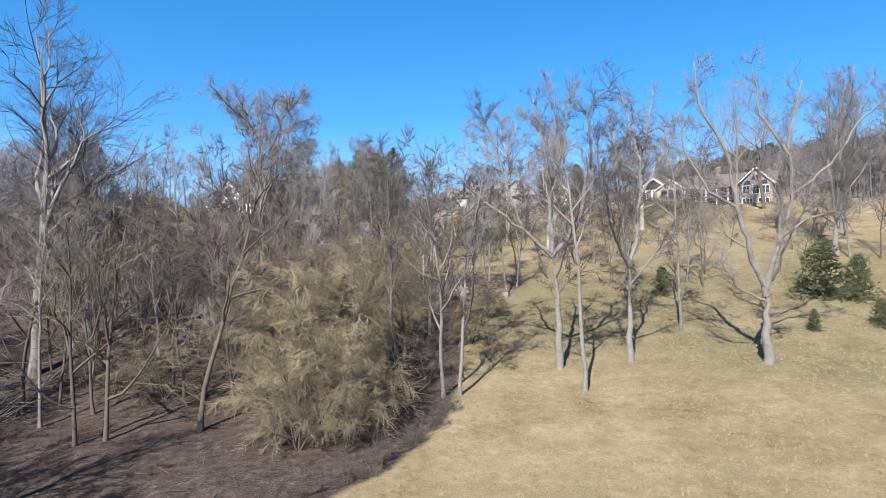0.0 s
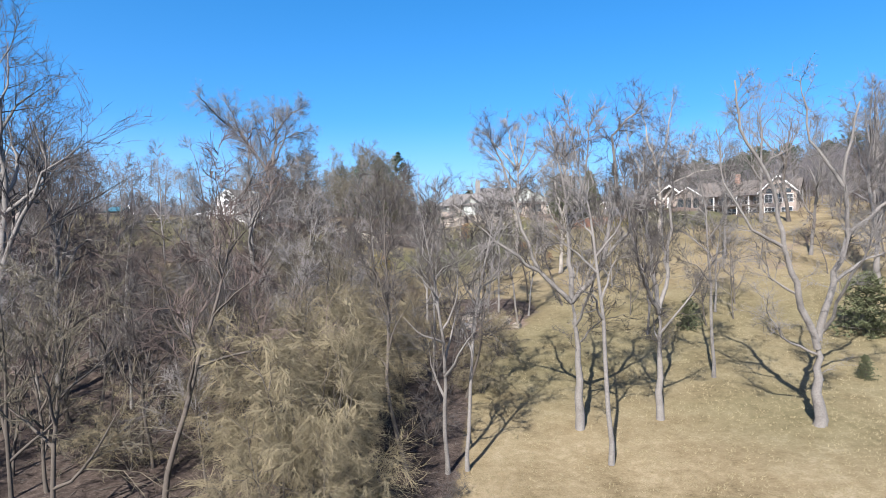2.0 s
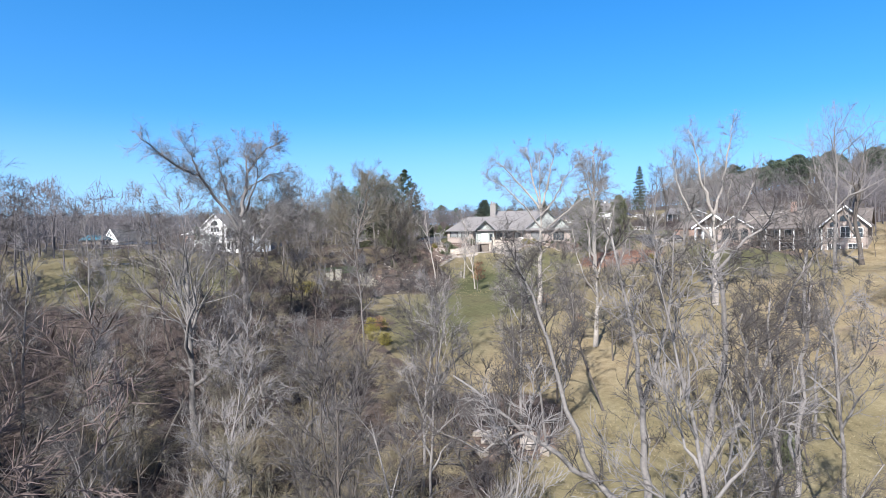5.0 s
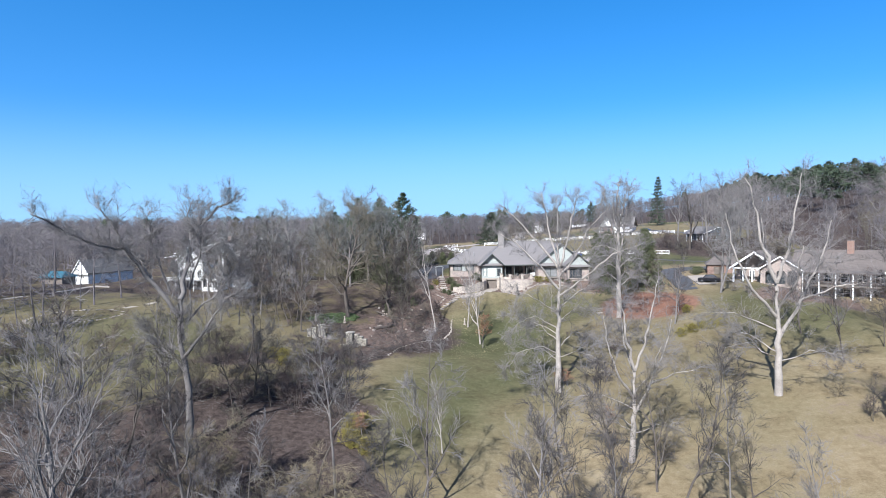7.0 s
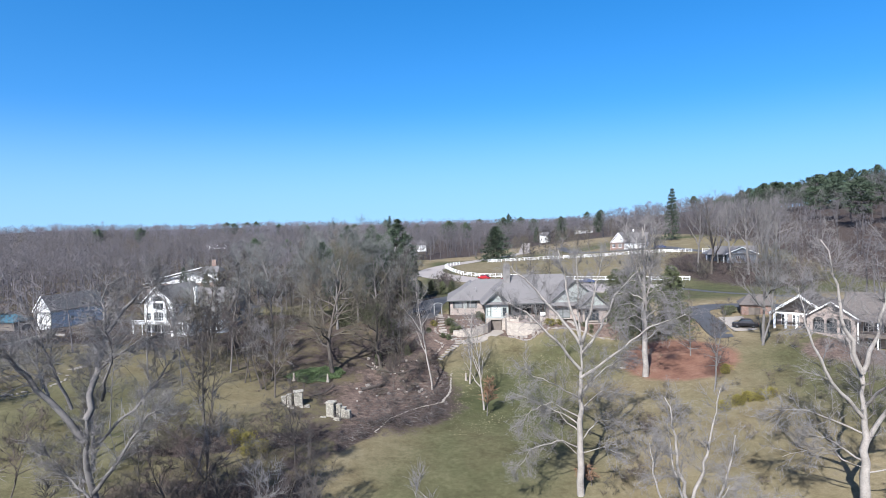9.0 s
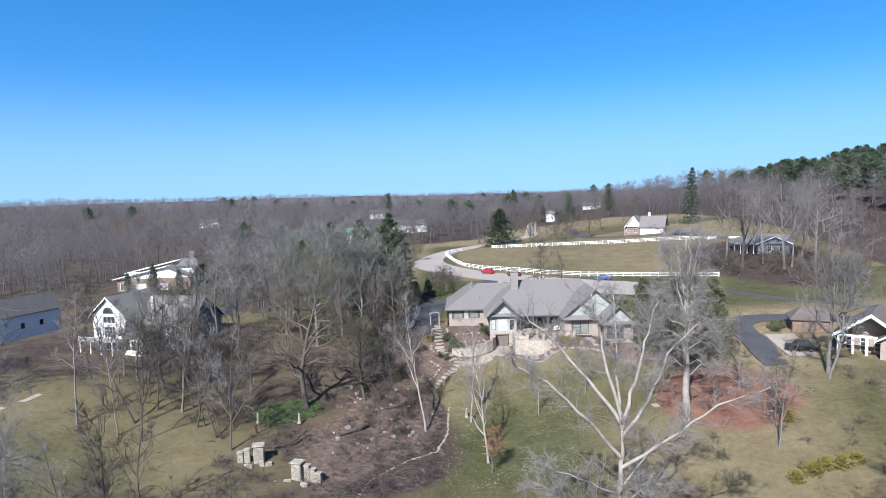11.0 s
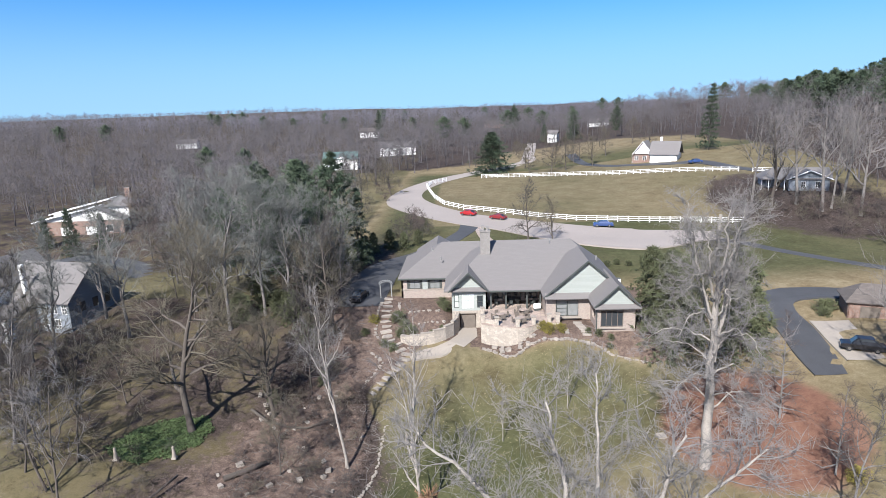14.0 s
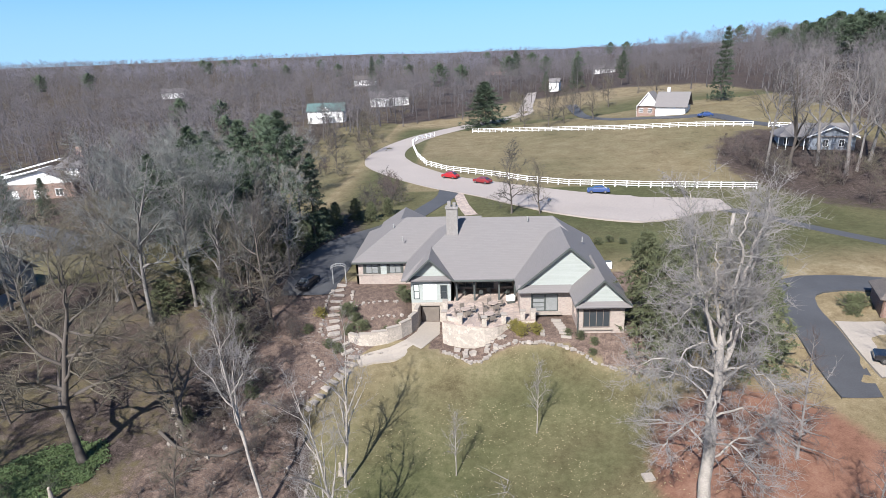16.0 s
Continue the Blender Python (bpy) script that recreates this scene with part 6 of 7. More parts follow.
    window(h, 31.6, 34.2, -3.0, -3.0, -0.9, 3, 2, WHITE, GLASS)
    window(h, 35.6, 38.4, -3.0, -3.0, -0.9, 3, 2, WHITE, GLASS)
    part("wall", wall_bm((30.8, 0), (30.8, -2.7), -3.4, 3.2, 0.3), STUCCO, h)
    part("wall", wall_bm((39.3, -3.0), (39.3, 9), -3.4, 3.2, 0.3), STUCCO, h)
    gable_wall(h, 30.7, 39.4, -3.05, 3.15, 7.3, 0.3, STUCCO)
    # arched lights in the gable: a tall one between two low ones
    for c, z, r in ((35.05, 4.6, 1.0), (32.9, 3.3, 0.8), (37.2, 3.3, 0.8)):
        pts = [(c + r * math.cos(math.pi * i / 12), -3.12, z + r * math.sin(math.pi * i / 12)) for i in range(13)]
        pts += [(c - r, -3.12, z - 0.5 * r), (c + r, -3.12, z - 0.5 * r)]
        k = len(pts)
        linked("arched_window", pts + [(x, y + 0.05, zz) for x, y, zz in pts], [tuple(range(k)), tuple(range(2 * k - 1, k - 1, -1))] + [(i, k + i, k + (i + 1) % k, (i + 1) % k) for i in range(k)], GLASS, h)
    gable_roof(h, 30.1, 40.0, -3.7, 6.0, 3.1, 7.8, BROWN_SHINGLE, "y", 0.2)
    rake(h, 30.1, 40.0, -3.72, 3.12, 7.83, WHITE, 0.45)
    part("chimney", box(23.0, 24.3, 3.6, 4.7, 5.0, 9.2, 0.05), BRICK, h, "tall red brick chimney")
    part("deck", box(15.6, 30.7, -3.0, -0.05, -0.25, -0.05), WOOD, h)
    for x in (15.8, 18.8, 21.8, 24.8, 27.8, 30.5):
        part("deck_post", box(x - 0.12, x + 0.12, -2.95, -2.71, -3.4, -0.25), WHITE, h)
        part("porch_post", box(x - 0.1, x + 0.1, -2.9, -2.7, -0.05, 2.6), WHITE, h)
    part("porch_roof", slab([(15.4, -3.2, 2.7), (30.7, -3.2, 2.7), (30.7, -0.72, 3.1), (15.4, -0.72, 3.1)], 0.12), BROWN_SHINGLE, h)
    part("rail", box(15.6, 30.7, -3.0, -2.92, 0.8, 0.9), WOOD, h)
    for i in range(50):
        part("baluster", box(15.65 + 0.3 * i, 15.71 + 0.3 * i, -2.98, -2.94, -0.05, 0.8), WOOD, h)
    return h


settle(tan_house(), 66.95, 148.5, 28.7, -39, (0, 0, 0))


def brick_garage():
    h = thing("garage", 0, 0, 0, 0, "low red-brown brick garage beside the parking pad", "garage")
    part("wall", wall_bm((0, 0), (8, 0), -1, 3.0, 0.3, [(2.0, 5.0, -1, 2.2)]), BRICK, h)
    part("garage_door", box(2.0, 5.0, 0.08, 0.16, -0.9, 2.2), WOOD, h)
    part("wall", wall_bm((8, 0), (8, 7), -1, 3.0, 0.3), BRICK, h)
    part("wall", wall_bm((8, 7), (0, 7), -1, 3.0, 0.3), BRICK, h)
    part("wall", wall_bm((0, 7), (0, 0), -1, 3.0, 0.3), BRICK, h)
    gable_roof(h, -0.5, 8.5, -0.5, 7.5, 2.95, 5.4, BROWN_SHINGLE, "x", 0.15, 3.0, 0)
    return h


shelter = settle(brick_garage(), 66.4, 158.8, 29.2, -20, (0, 0, 0))
shelter.scale = (0.78, 0.78, 0.85)


def blue_house():
    h = thing("house", 0, 0, 0, 0, "grey-blue house with a columned porch behind trees", "house")
    part("wall", wall_bm((-2, 0), (8, 0), -1, 3.2, 0.3, [(3, 4.2, 0.6, 2.4), (6.5, 7.7, 0.6, 2.4)]), BLUE_SIDING, h)
    window(h, 1.0, 2.2, 0, 0.6, 2.4, 2, 2, WHITE, GLASS)
    window(h, 4.5, 5.7, 0, 0.6, 2.4, 2, 2, WHITE, GLASS)
    part("wall", wall_bm((8, 0), (8, 9), -1, 3.2, 0.3), BLUE_SIDING, h)
    part("wall", wall_bm((8, 9), (-8, 9), -1, 3.2, 0.3), BLUE_SIDING, h)
    part("wall", wall_bm((-8, 9), (-8, 3), -1, 3.2, 0.3), BLUE_SIDING, h)
    part("wall", wall_bm((-8, 3), (-2.35, 3), -1, 3.2, 0.3, [(1, 2.2, 0.6, 2.4), (3.2, 4.3, -0.8, 2.2)]), BLUE_SIDING, h)
    window(h, -7, -5.8, 3, 0.6, 2.4, 2, 2, WHITE, GLASS)
    part("wall", wall_bm((-2, 3), (-2, 0.3), -1, 3.2, 0.3), BLUE_SIDING, h)
    gable_wall(h, -2.1, 8.1, -0.05, 3.15, 5.3, 0.3, BLUE_SIDING)
    gable_roof(h, -2.7, 8.7, -0.7, 8, 3.1, 5.6, SHINGLE, "y", 0.15)
    rake(h, -2.7, 8.7, -0.72, 3.12, 5.63, WHITE, 0.3)
    gable_roof(h, -9.2, 8.7, -0.4, 9.6, 3.1, 5.9, SHINGLE, "x", 0.15, 4)
    for x in (-8.8, -7.0, -5.0, -3.0):
        part("porch_post", box(x - 0.1, x + 0.1, 0.0, 0.2, -0.6, 3.0), WHITE, h)
    return h


settle(blue_house(), 103.5, 245.5, 34.5, -14, (0, 0, 0))


def cape_house():
    h = thing("house", 0, 0, 0, 0, "white house with a grey gambrel roof beyond the meadow", "house")
    part("wall", wall_bm((0, 0), (9.5, 0), -1, 3.3, 0.3, [(1, 4.2, -1, 2.3), (5.2, 8.4, -1, 2.3)]), WHITE_SIDING, h)
    part("garage_door", box(1, 4.2, 0.08, 0.16, -0.9, 2.3), WHITE, h)
    part("garage_door", box(5.2, 8.4, 0.08, 0.16, -0.9, 2.3), WHITE, h)
    part("wall", wall_bm((9.5, 0), (9.5, 9), -1, 3.3, 0.3), WHITE_SIDING, h)
    part("wall", wall_bm((9.5, 9), (-7, 9), -1, 3.3, 0.3), WHITE_SIDING, h)
    part("wall", wall_bm((-7, 9), (-7, 2), -1, 3.3, 0.3), WHITE_SIDING, h)
    part("wall", wall_bm((-7, 2), (-0.05, 2), -1, 3.3, 0.3, [(1, 2.4, 0.8, 2.4), (4, 5.4, 0.8, 2.4)]), BRICK, h)
    window(h, -6, -4.6, 2, 0.8, 2.4, 2, 2, WHITE, GLASS)
    window(h, -3, -1.6, 2, 0.8, 2.4, 2, 2, WHITE, GLASS)
    gable_roof(h, -0.5, 10.2, -0.6, 9.6, 3.2, 7.8, SHINGLE, "x", 0.15)
    gable_wall(h, -6.0, 0.2, 1.4, 3.2, 7.2, 0.3, WHITE_SIDING)
    gable_roof(h, -6.6, 0.8, 0.8, 9.6, 3.2, 7.9, SHINGLE, "y", 0.15)
    rake(h, -6.6, 0.8, 0.78, 3.22, 7.93, WHITE, 0.35)
    part("chimney", box(2.4, 3.3, 5, 5.9, 6.0, 9.2, 0.04), WHITE, h)
    return h


settle(cape_house(), 80.2, 304.0, 37.3, -28, (0, 0, 0))


def cottage(x, y, spin, wide, deep, tall, ridge, wall_mat, roof_mat, label, porch=False):
    h = thing("house", 0, 0, 0, 0, label, "house", "far houses among the trees")
    part("wall", wall_bm((-wide / 2, 0), (wide / 2, 0), -1, tall, 0.3, [(1, 2.2, 0.8, 2.3), (wide - 2.4, wide - 1.2, 0.8, 2.3)]), wall_mat, h)
    window(h, -wide / 2 + 1, -wide / 2 + 2.2, 0, 0.8, 2.3, 2, 2, WHITE, GLASS)
    window(h, wide / 2 - 2.4, wide / 2 - 1.2, 0, 0.8, 2.3, 2, 2, WHITE, GLASS)
    part("wall", wall_bm((wide / 2, 0), (wide / 2, deep), -1, tall, 0.3), wall_mat, h)
    part("wall", wall_bm((wide / 2, deep), (-wide / 2, deep), -1, tall, 0.3), wall_mat, h)
    part("wall", wall_bm((-wide / 2, deep), (-wide / 2, 0), -1, tall, 0.3), wall_mat, h)
    gable_roof(h, -wide / 2 - 0.5, wide / 2 + 0.5, -0.5, deep + 0.5, tall, ridge, roof_mat, "x", 0.15)
    if porch:
        part("porch_roof", slab([(-3, -3, 2.6), (3.5, -3, 2.6), (3.5, -0.05, 3.3), (-3, -0.05, 3.3)], 0.12), WHITE, h)
        for x0 in (-2.8, 0.2, 3.2):
            part("porch_post", box(x0 - 0.12, x0 + 0.12, -2.9, -2.66, -1.0, 2.5), WHITE, h)
        gable_wall(h, -2.0, 2.6, -0.1, tall, tall + 1.8, 0.2, WHITE_SIDING)
    return settle(h, x, y, ground_z(x, y) + 0.3, spin, (0, 0, 0))


cottage(-51, 376, 4, 17, 10, 5.2, 8.6, WHITE_SIDING, GREEN_METAL, "white house with dark green metal roof", True)
cottage(-30, 444, 8, 22, 10, 4.2, 7.6, WHITE_SIDING, SHINGLE, "white house among far bare trees", True)
cottage(66, 468, -20, 6, 7, 4.6, 6.6, WHITE_SIDING, SHINGLE, "tall narrow white house front", False)
cottage(-215, 560, 10, 16, 9, 3.4, 6.5, WHITE_SIDING, SHINGLE, "pale far house among the woods")
cottage(40, 700, 10, 20, 9, 4.0, 7.5, BRICK, BROWN_SHINGLE, "far brick house on the ridge")
cottage(130, 640, -15, 18, 9, 4.0, 7.5, WHITE_SIDING, SHINGLE, "far white house on the ridge")
cottage(-75, 620, 5, 18, 9, 4.0, 7.5, WHITE_SIDING, BROWN_SHINGLE, "far pale house with a brown roof")


# ---- cars ----
def car(x, y, spin, paint, label, long=4.6, high=1.45):
    c = thing("car", x, y, ground_z(x, y) + 0.06, spin, label, "car", "parked cars")
    half = long / 2
    side = [(-half, 0.35), (-half, 0.78), (-half + 0.15, 0.92), (-0.28 * long, 0.98), (-0.14 * long, high - 0.03), (0.2 * long, high), (0.38 * long, 0.98), (half - 0.05, 0.9), (half, 0.6), (half, 0.35)]
    bm = bmesh.new()
    rings = []
    for yy, k in ((-0.88, 0.96), (-0.8, 1.0), (0.8, 1.0), (0.88, 0.96)):
        rings.append([bm.verts.new((px * k, yy * (0.82 if pz > 1.05 else 1.0), 0.35 + (pz - 0.35) * k)) for px, pz in side])
    for a, b in zip(rings, rings[1:]):
        for i in range(len(side)):
            j = (i + 1) % len(side)
            bm.faces.new((a[i], a[j], b[j], b[i]))
    bm.faces.new(rings[0])
    bm.faces.new(rings[-1][::-1])
    bmesh.ops.recalc_face_normals(bm, faces=bm.faces)
    body = part("body", bm, paint, c)
    for s in (-1, 1):
        verts = [(-0.24 * long, s * 0.80, 1.02), (0.33 * long, s * 0.80, 1.02), (0.19 * long, s * 0.735, high - 0.1), (-0.13 * long, s * 0.735, high - 0.1)]
        linked("side_window", [(px, py + s * 0.02, pz) for px, py, pz in verts] + verts, [(0, 1, 2, 3), (7, 6, 5, 4), (0, 4, 5, 1), (1, 5, 6, 2), (2, 6, 7, 3), (3, 7, 4, 0)], GLASS, body)
    for nm, x0, x1 in (("windscreen", -0.275, -0.15), ("rear_window", 0.365, 0.215)):
        verts = [(x0 * long, -0.66, 1.02), (x0 * long, 0.66, 1.02), (x1 * long, 0.6, high - 0.06), (x1 * long, -0.6, high - 0.06)]
        sx = -0.03 if x0 < 0 else 0.03
        linked(nm, [(px + sx, py, pz + 0.02) for px, py, pz in verts] + verts, [(0, 1, 2, 3), (7, 6, 5, 4), (0, 4, 5, 1), (1, 5, 6, 2), (2, 6, 7, 3), (3, 7, 4, 0)], GLASS, body)
    for s in (-0.62, 0.62):
        part("headlight", box(-half - 0.02, -half + 0.06, s - 0.16, s + 0.16, 0.66, 0.78, 0.01), CHROME, body)
        part("tail_light", box(half - 0.06, half + 0.02, s - 0.16, s + 0.16, 0.68, 0.82, 0.01), LAMP_RED, body)
    for wx in (-0.31 * long, 0.3 * long):
        for s in (-0.82, 0.82):
            bm = bmesh.new()
            bmesh.ops.create_cone(bm, cap_ends=True, segments=14, radius1=0.33, radius2=0.33, depth=0.22, matrix=Matrix.Translation((wx, s, 0.33)) @ Matrix.Rotation(math.pi / 2, 4, "X"))
            tyre = part("tyre", bm, RUBBER, c)
            bm = bmesh.new()
            bmesh.ops.create_cone(bm, cap_ends=True, segments=10, radius1=0.19, radius2=0.19, depth=0.24, matrix=Matrix.Translation((wx, s, 0.33)) @ Matrix.Rotation(math.pi / 2, 4, "X"))
            part("rim", bm, CHROME, tyre)
    return c


car(12.8, 238.2, -32, RED_CAR, "bright red car parked on the street", 4.4, 1.6)
car(20.6, 231.4, -34, MAROON_CAR, "dark red car parked on the street", 4.5, 1.45)
car(45.2, 219.4, -8, BLUE_CAR, "dark blue car parked beside the white fence", 4.7, 1.45)
car(63.2, 149.8, -24, BLACK_CAR, "black car parked beside the tan house", 4.9, 1.75)
car(92.0, 290.6, 10, BLUE_CAR, "dark blue car on the drive of the white house", 4.7, 1.5)
car(-6.0, 174.0, 75, BLACK_CAR, "black car standing under trees on the drive", 4.6, 1.5)

# ---- the white board fence round the meadow ----
def fence(line, label):
    ob = thing("fence", 0, 0, 0, 0, label, "fence", "white fences round the meadow")
    pts, step = [], 2.45
    for a, b in zip(line, line[1:]):
        a, b = Vector(a), Vector(b)
        n = max(round((b - a).length / step), 1)
        pts += [a.lerp(b, i / n) for i in range(n)]
    pts.append(Vector(line[-1]))
    post_mesh = rail_mesh = None
    for i, p in enumerate(pts):
        z = ground_z(p.x, p.y)
        q = pts[i + 1] if i + 1 < len(pts) else pts[i - 1]
        turn = math.degrees(math.atan2(q.y - p.y, q.x - p.x))
        if post_mesh is None:
            post = part("post", box(-0.09, 0.09, -0.09, 0.09, -0.4, 1.5, 0.015), WHITE, ob)
            post_mesh = post.data
        else:
            post = new("post", post_mesh)
            post.parent = ob
        post.matrix_basis = pose(p.x, p.y, z, 0, 0, turn)
        if i + 1 < len(pts):
            zq = ground_z(q.x, q.y)
            run = (q - p).length
            for h in (0.42, 0.88, 1.34):
                if rail_mesh is None:
                    rail = part("rail", box(0, 1, -0.025, 0.025, -0.065, 0.065), WHITE, ob)
                    rail_mesh = rail.data
                else:
                    rail = new("rail", rail_mesh)
                    rail.parent = ob
                rail.matrix_basis = pose(p.x, p.y, z + h, 0, -math.degrees(math.atan2(zq - z, run)), turn) @ Matrix.Diagonal((run, 1, 1, 1))
    return settle(ob, pts[0].x, pts[0].y, ground_z(pts[0].x, pts[0].y))


fence([(4.0, 314.5), (-1.5, 307), (-2.6, 298), (-1.0, 287), (1.8, 270), (5.5, 256), (11.4, 247.4), (22.9, 238.4), (31, 231), (40, 226.3), (57, 222.2), (78, 219.0)], "white three-board fence curving along the street")
fence([(18, 318.5), (45, 301), (72, 286), (98.5, 271)], "white three-board fence behind the meadow")
fence([(102, 269), (118, 260)], "white three-board fence beside the grey-blue house")

# ---- garden stones, steps and small things ----
stones = random.Random(5)


def stone_edging(line, label, size=0.46, gap=0.42):
    ob = thing("stone_edging", 0, 0, 0, 0, label, "edging", kind="structure")
    shapes = []
    for k in range(5):
        bm = bmesh.new()
        rubble(bm, 0, 0, 0, 1, 0.75, 0.6, stones, 0)
        o = part("stone", bm, STONE, ob)
        shapes.append(o.data)
        o.location = (line[0][0], line[0][1], ground_z(*line[0]) + 0.1)
        o.scale = (size, size, size)
    for a, b in zip(line, line[1:]):
        a, b = Vector(a), Vector(b)
        n = max(int((b - a).length / gap), 1)
        for i in range(n):
            p = a.lerp(b, (i + stones.uniform(0, 0.5)) / n)
            s = size * stones.uniform(0.7, 1.35)
            o = new("stone", stones.choice(shapes))
            o.parent = ob
            o.matrix_basis = pose(p.x + stones.uniform(-0.15, 0.15), p.y + stones.uniform(-0.15, 0.15), ground_z(p.x, p.y) + 0.1 * s, 0, 0, stones.uniform(0, 360)) @ Matrix.Diagonal((s, s, s, 1))
    return settle(ob, line[0][0], line[0][1], ground_z(*line[0]))


stone_edging([(15.0, 158.0), (16.8, 157.1), (18.0, 156.4), (19.4, 156.2), (21.5, 156.9), (23.2, 156.9), (24.8, 156.6), (26.8, 156.6), (28.8, 156.2), (30.4, 155.7), (31.9, 154.9), (32.9, 154.2), (34.3, 153.8), (36.1, 153.1), (38.5, 152.2)], "pale rough stones edging the lawn", 0.4, 0.3)
stone_edging([(5.0, 155.0), (2.2, 147.5), (2.0, 142), (1.9, 136.5), (0.5, 131.4), (-3.6, 128.2), (-7.9, 122.6), (-9.6, 116.5)], "low pale stones edging the leaf-covered bed", 0.25, 0.26)
stone_edging([(-1.8, 172), (-2.0, 167), (-1.6, 163), (0.2, 160.5)], "stones along the garden steps", 0.4, 0.7)
stone_edging([(1.2, 171.5), (1.6, 167.5), (4.0, 168.5), (8.5, 168.8)], "stones round the upper garden bed", 0.38, 0.6)
stone_edging([(3.0, 164.5), (5.5, 165.8), (9.5, 166.0)], "stones round the lower garden bed", 0.35, 0.8)
for x, y, s in [(stones.uniform(-16, 0), stones.uniform(128, 150), stones.uniform(0.25, 0.7)) for _ in range(30)] + [(stones.uniform(15, 27), stones.uniform(157.2, 158.6), stones.uniform(0.4, 0.8)) for _ in range(14)] + [(stones.uniform(4.5, 12), stones.uniform(48.5, 53.5), stones.uniform(0.4, 1.1)) for _ in range(26)]:
    bm = bmesh.new()
    rubble(bm, 0, 0, 0, s, s * 0.8, s * 0.6, stones)
    o = part("stone", bm, STONE)
    o.location = (x, y, ground_z(x, y) + 0.12 * s)
    tagged(o, "rough pale field stone lying in leaf litter", "stone", "scattered field stones")

stone_edging([(-1.6, 158.4), (0.4, 156.6), (-1.2, 153.0), (-2.4, 150.2)], "rough stones along the lower garden walk", 0.36, 0.55)
stone_edging([(9.9, 160.2), (7.2, 159.4), (4.8, 158.9), (3.6, 160.2)], "pale stones at the foot of the curved wall", 0.32, 0.5)


ring = []
for k in range(25):
    a, c, d = 2 * math.pi * k / 24, math.cos(radians(48)), math.sin(radians(48))
    u, v = 8.4 * math.cos(a), 4.4 * math.sin(a)
    ring.append((-69.8 + u * c - v * d, 119.5 + u * d + v * c))
stone_edging(ring, "grey stones ringing a planting bed on the lower lawn", 0.5, 0.6)


def fallen_log(line, r, label):
    v, f = [], []
    tube(v, f, [Vector((x, y, ground_z(x, y) + h)) for x, y, h in line], [r * (1 - 0.1 * k) for k in range(len(line))], 7)
    return tagged(linked("fallen_log", v, f, BARK, smooth=True), label, "log", "fallen logs on the bank")


fallen_log([(-15.4, 145.6, 0.5), (-13.0, 144.0, 0.35), (-10.2, 143.2, 0.3), (-7.6, 143.2, 0.35), (-5.0, 144.4, 0.9)], 0.2, "long curved fallen trunk lying in leaf litter")
fallen_log([(-14.4, 133.4, 0.3), (-12.6, 134.8, 0.35), (-10.6, 136.6, 0.4)], 0.34, "short thick log lying in leaf litter")
fallen_log([(-22.5, 127.6, 0.3), (-20.4, 129.6, 0.5), (-19.0, 132.5, 0.9)], 0.16, "thin fallen branch beside the ruined pier")

walk_line = [(-1.0, 174.0), (-0.9, 172.2), (-0.7, 170.3), (-0.6, 168.6), (-0.5, 167.2), (-0.4, 166.0), (-0.3, 164.9), (-0.1, 163.8), (0.3, 162.6), (0.9, 161.5), (1.8, 160.4), (2.7, 159.4), (3.6, 158.4), (3.4, 157.2), (2.9, 156.1), (2.3, 155.2), (1.7, 154.3), (1.1, 153.3), (0.5, 152.3), (0.0, 151.4), (-0.6, 150.5)]
for (x, y), (u, v) in zip(walk_line, walk_line[1:] + [(-1.2, 149.6)]):
    st = thing("stone_step", x, y, ground_z(x, y) + 0.1, math.degrees(math.atan2(v - y, u - x)) + 90, "flat limestone step in the garden walk", "step", "steps of the garden walk")
    bm = bmesh.new()
    rubble(bm, 0, 0, 0, 1.5, 0.62, 0.3, stones, 0)
    part("tread", bm, STONE, st)

arbor = thing("arbor", -1.5, 175.2, ground_z(-1.5, 175.2), 12, "weathered grey wooden garden arbor with an arched top", "arbor")
for x in (-0.95, 0.95):
    for y in (-0.45, 0.45):
        part("post", box(x - 0.06, x + 0.06, y - 0.06, y + 0.06, -0.2, 2.3), GREY_WOOD, arbor)
for y in (-0.45, 0.45):
    pts = [(1.15 * math.cos(math.pi * i / 10), 2.25 + 0.55 * math.sin(math.pi * i / 10)) for i in range(11)]
    verts = [(px, y + d, pz + e) for d in (-0.05, 0.05) for e in (0, 0.14) for px, pz in pts]
    linked("arch", verts, [(i + a, i + a + 1, i + b + 1, i + b) for a, b in ((0, 11), (11, 33), (33, 22), (22, 0)) for i in range(10)], GREY_WOOD, arbor)
for i in range(9):
    a = math.pi * (i + 0.5) / 9
    part("slat", box(1.15 * math.cos(a) - 0.04, 1.15 * math.cos(a) + 0.04, -0.65, 0.65, 2.36 + 0.55 * math.sin(a), 2.42 + 0.55 * math.sin(a)), GREY_WOOD, arbor)

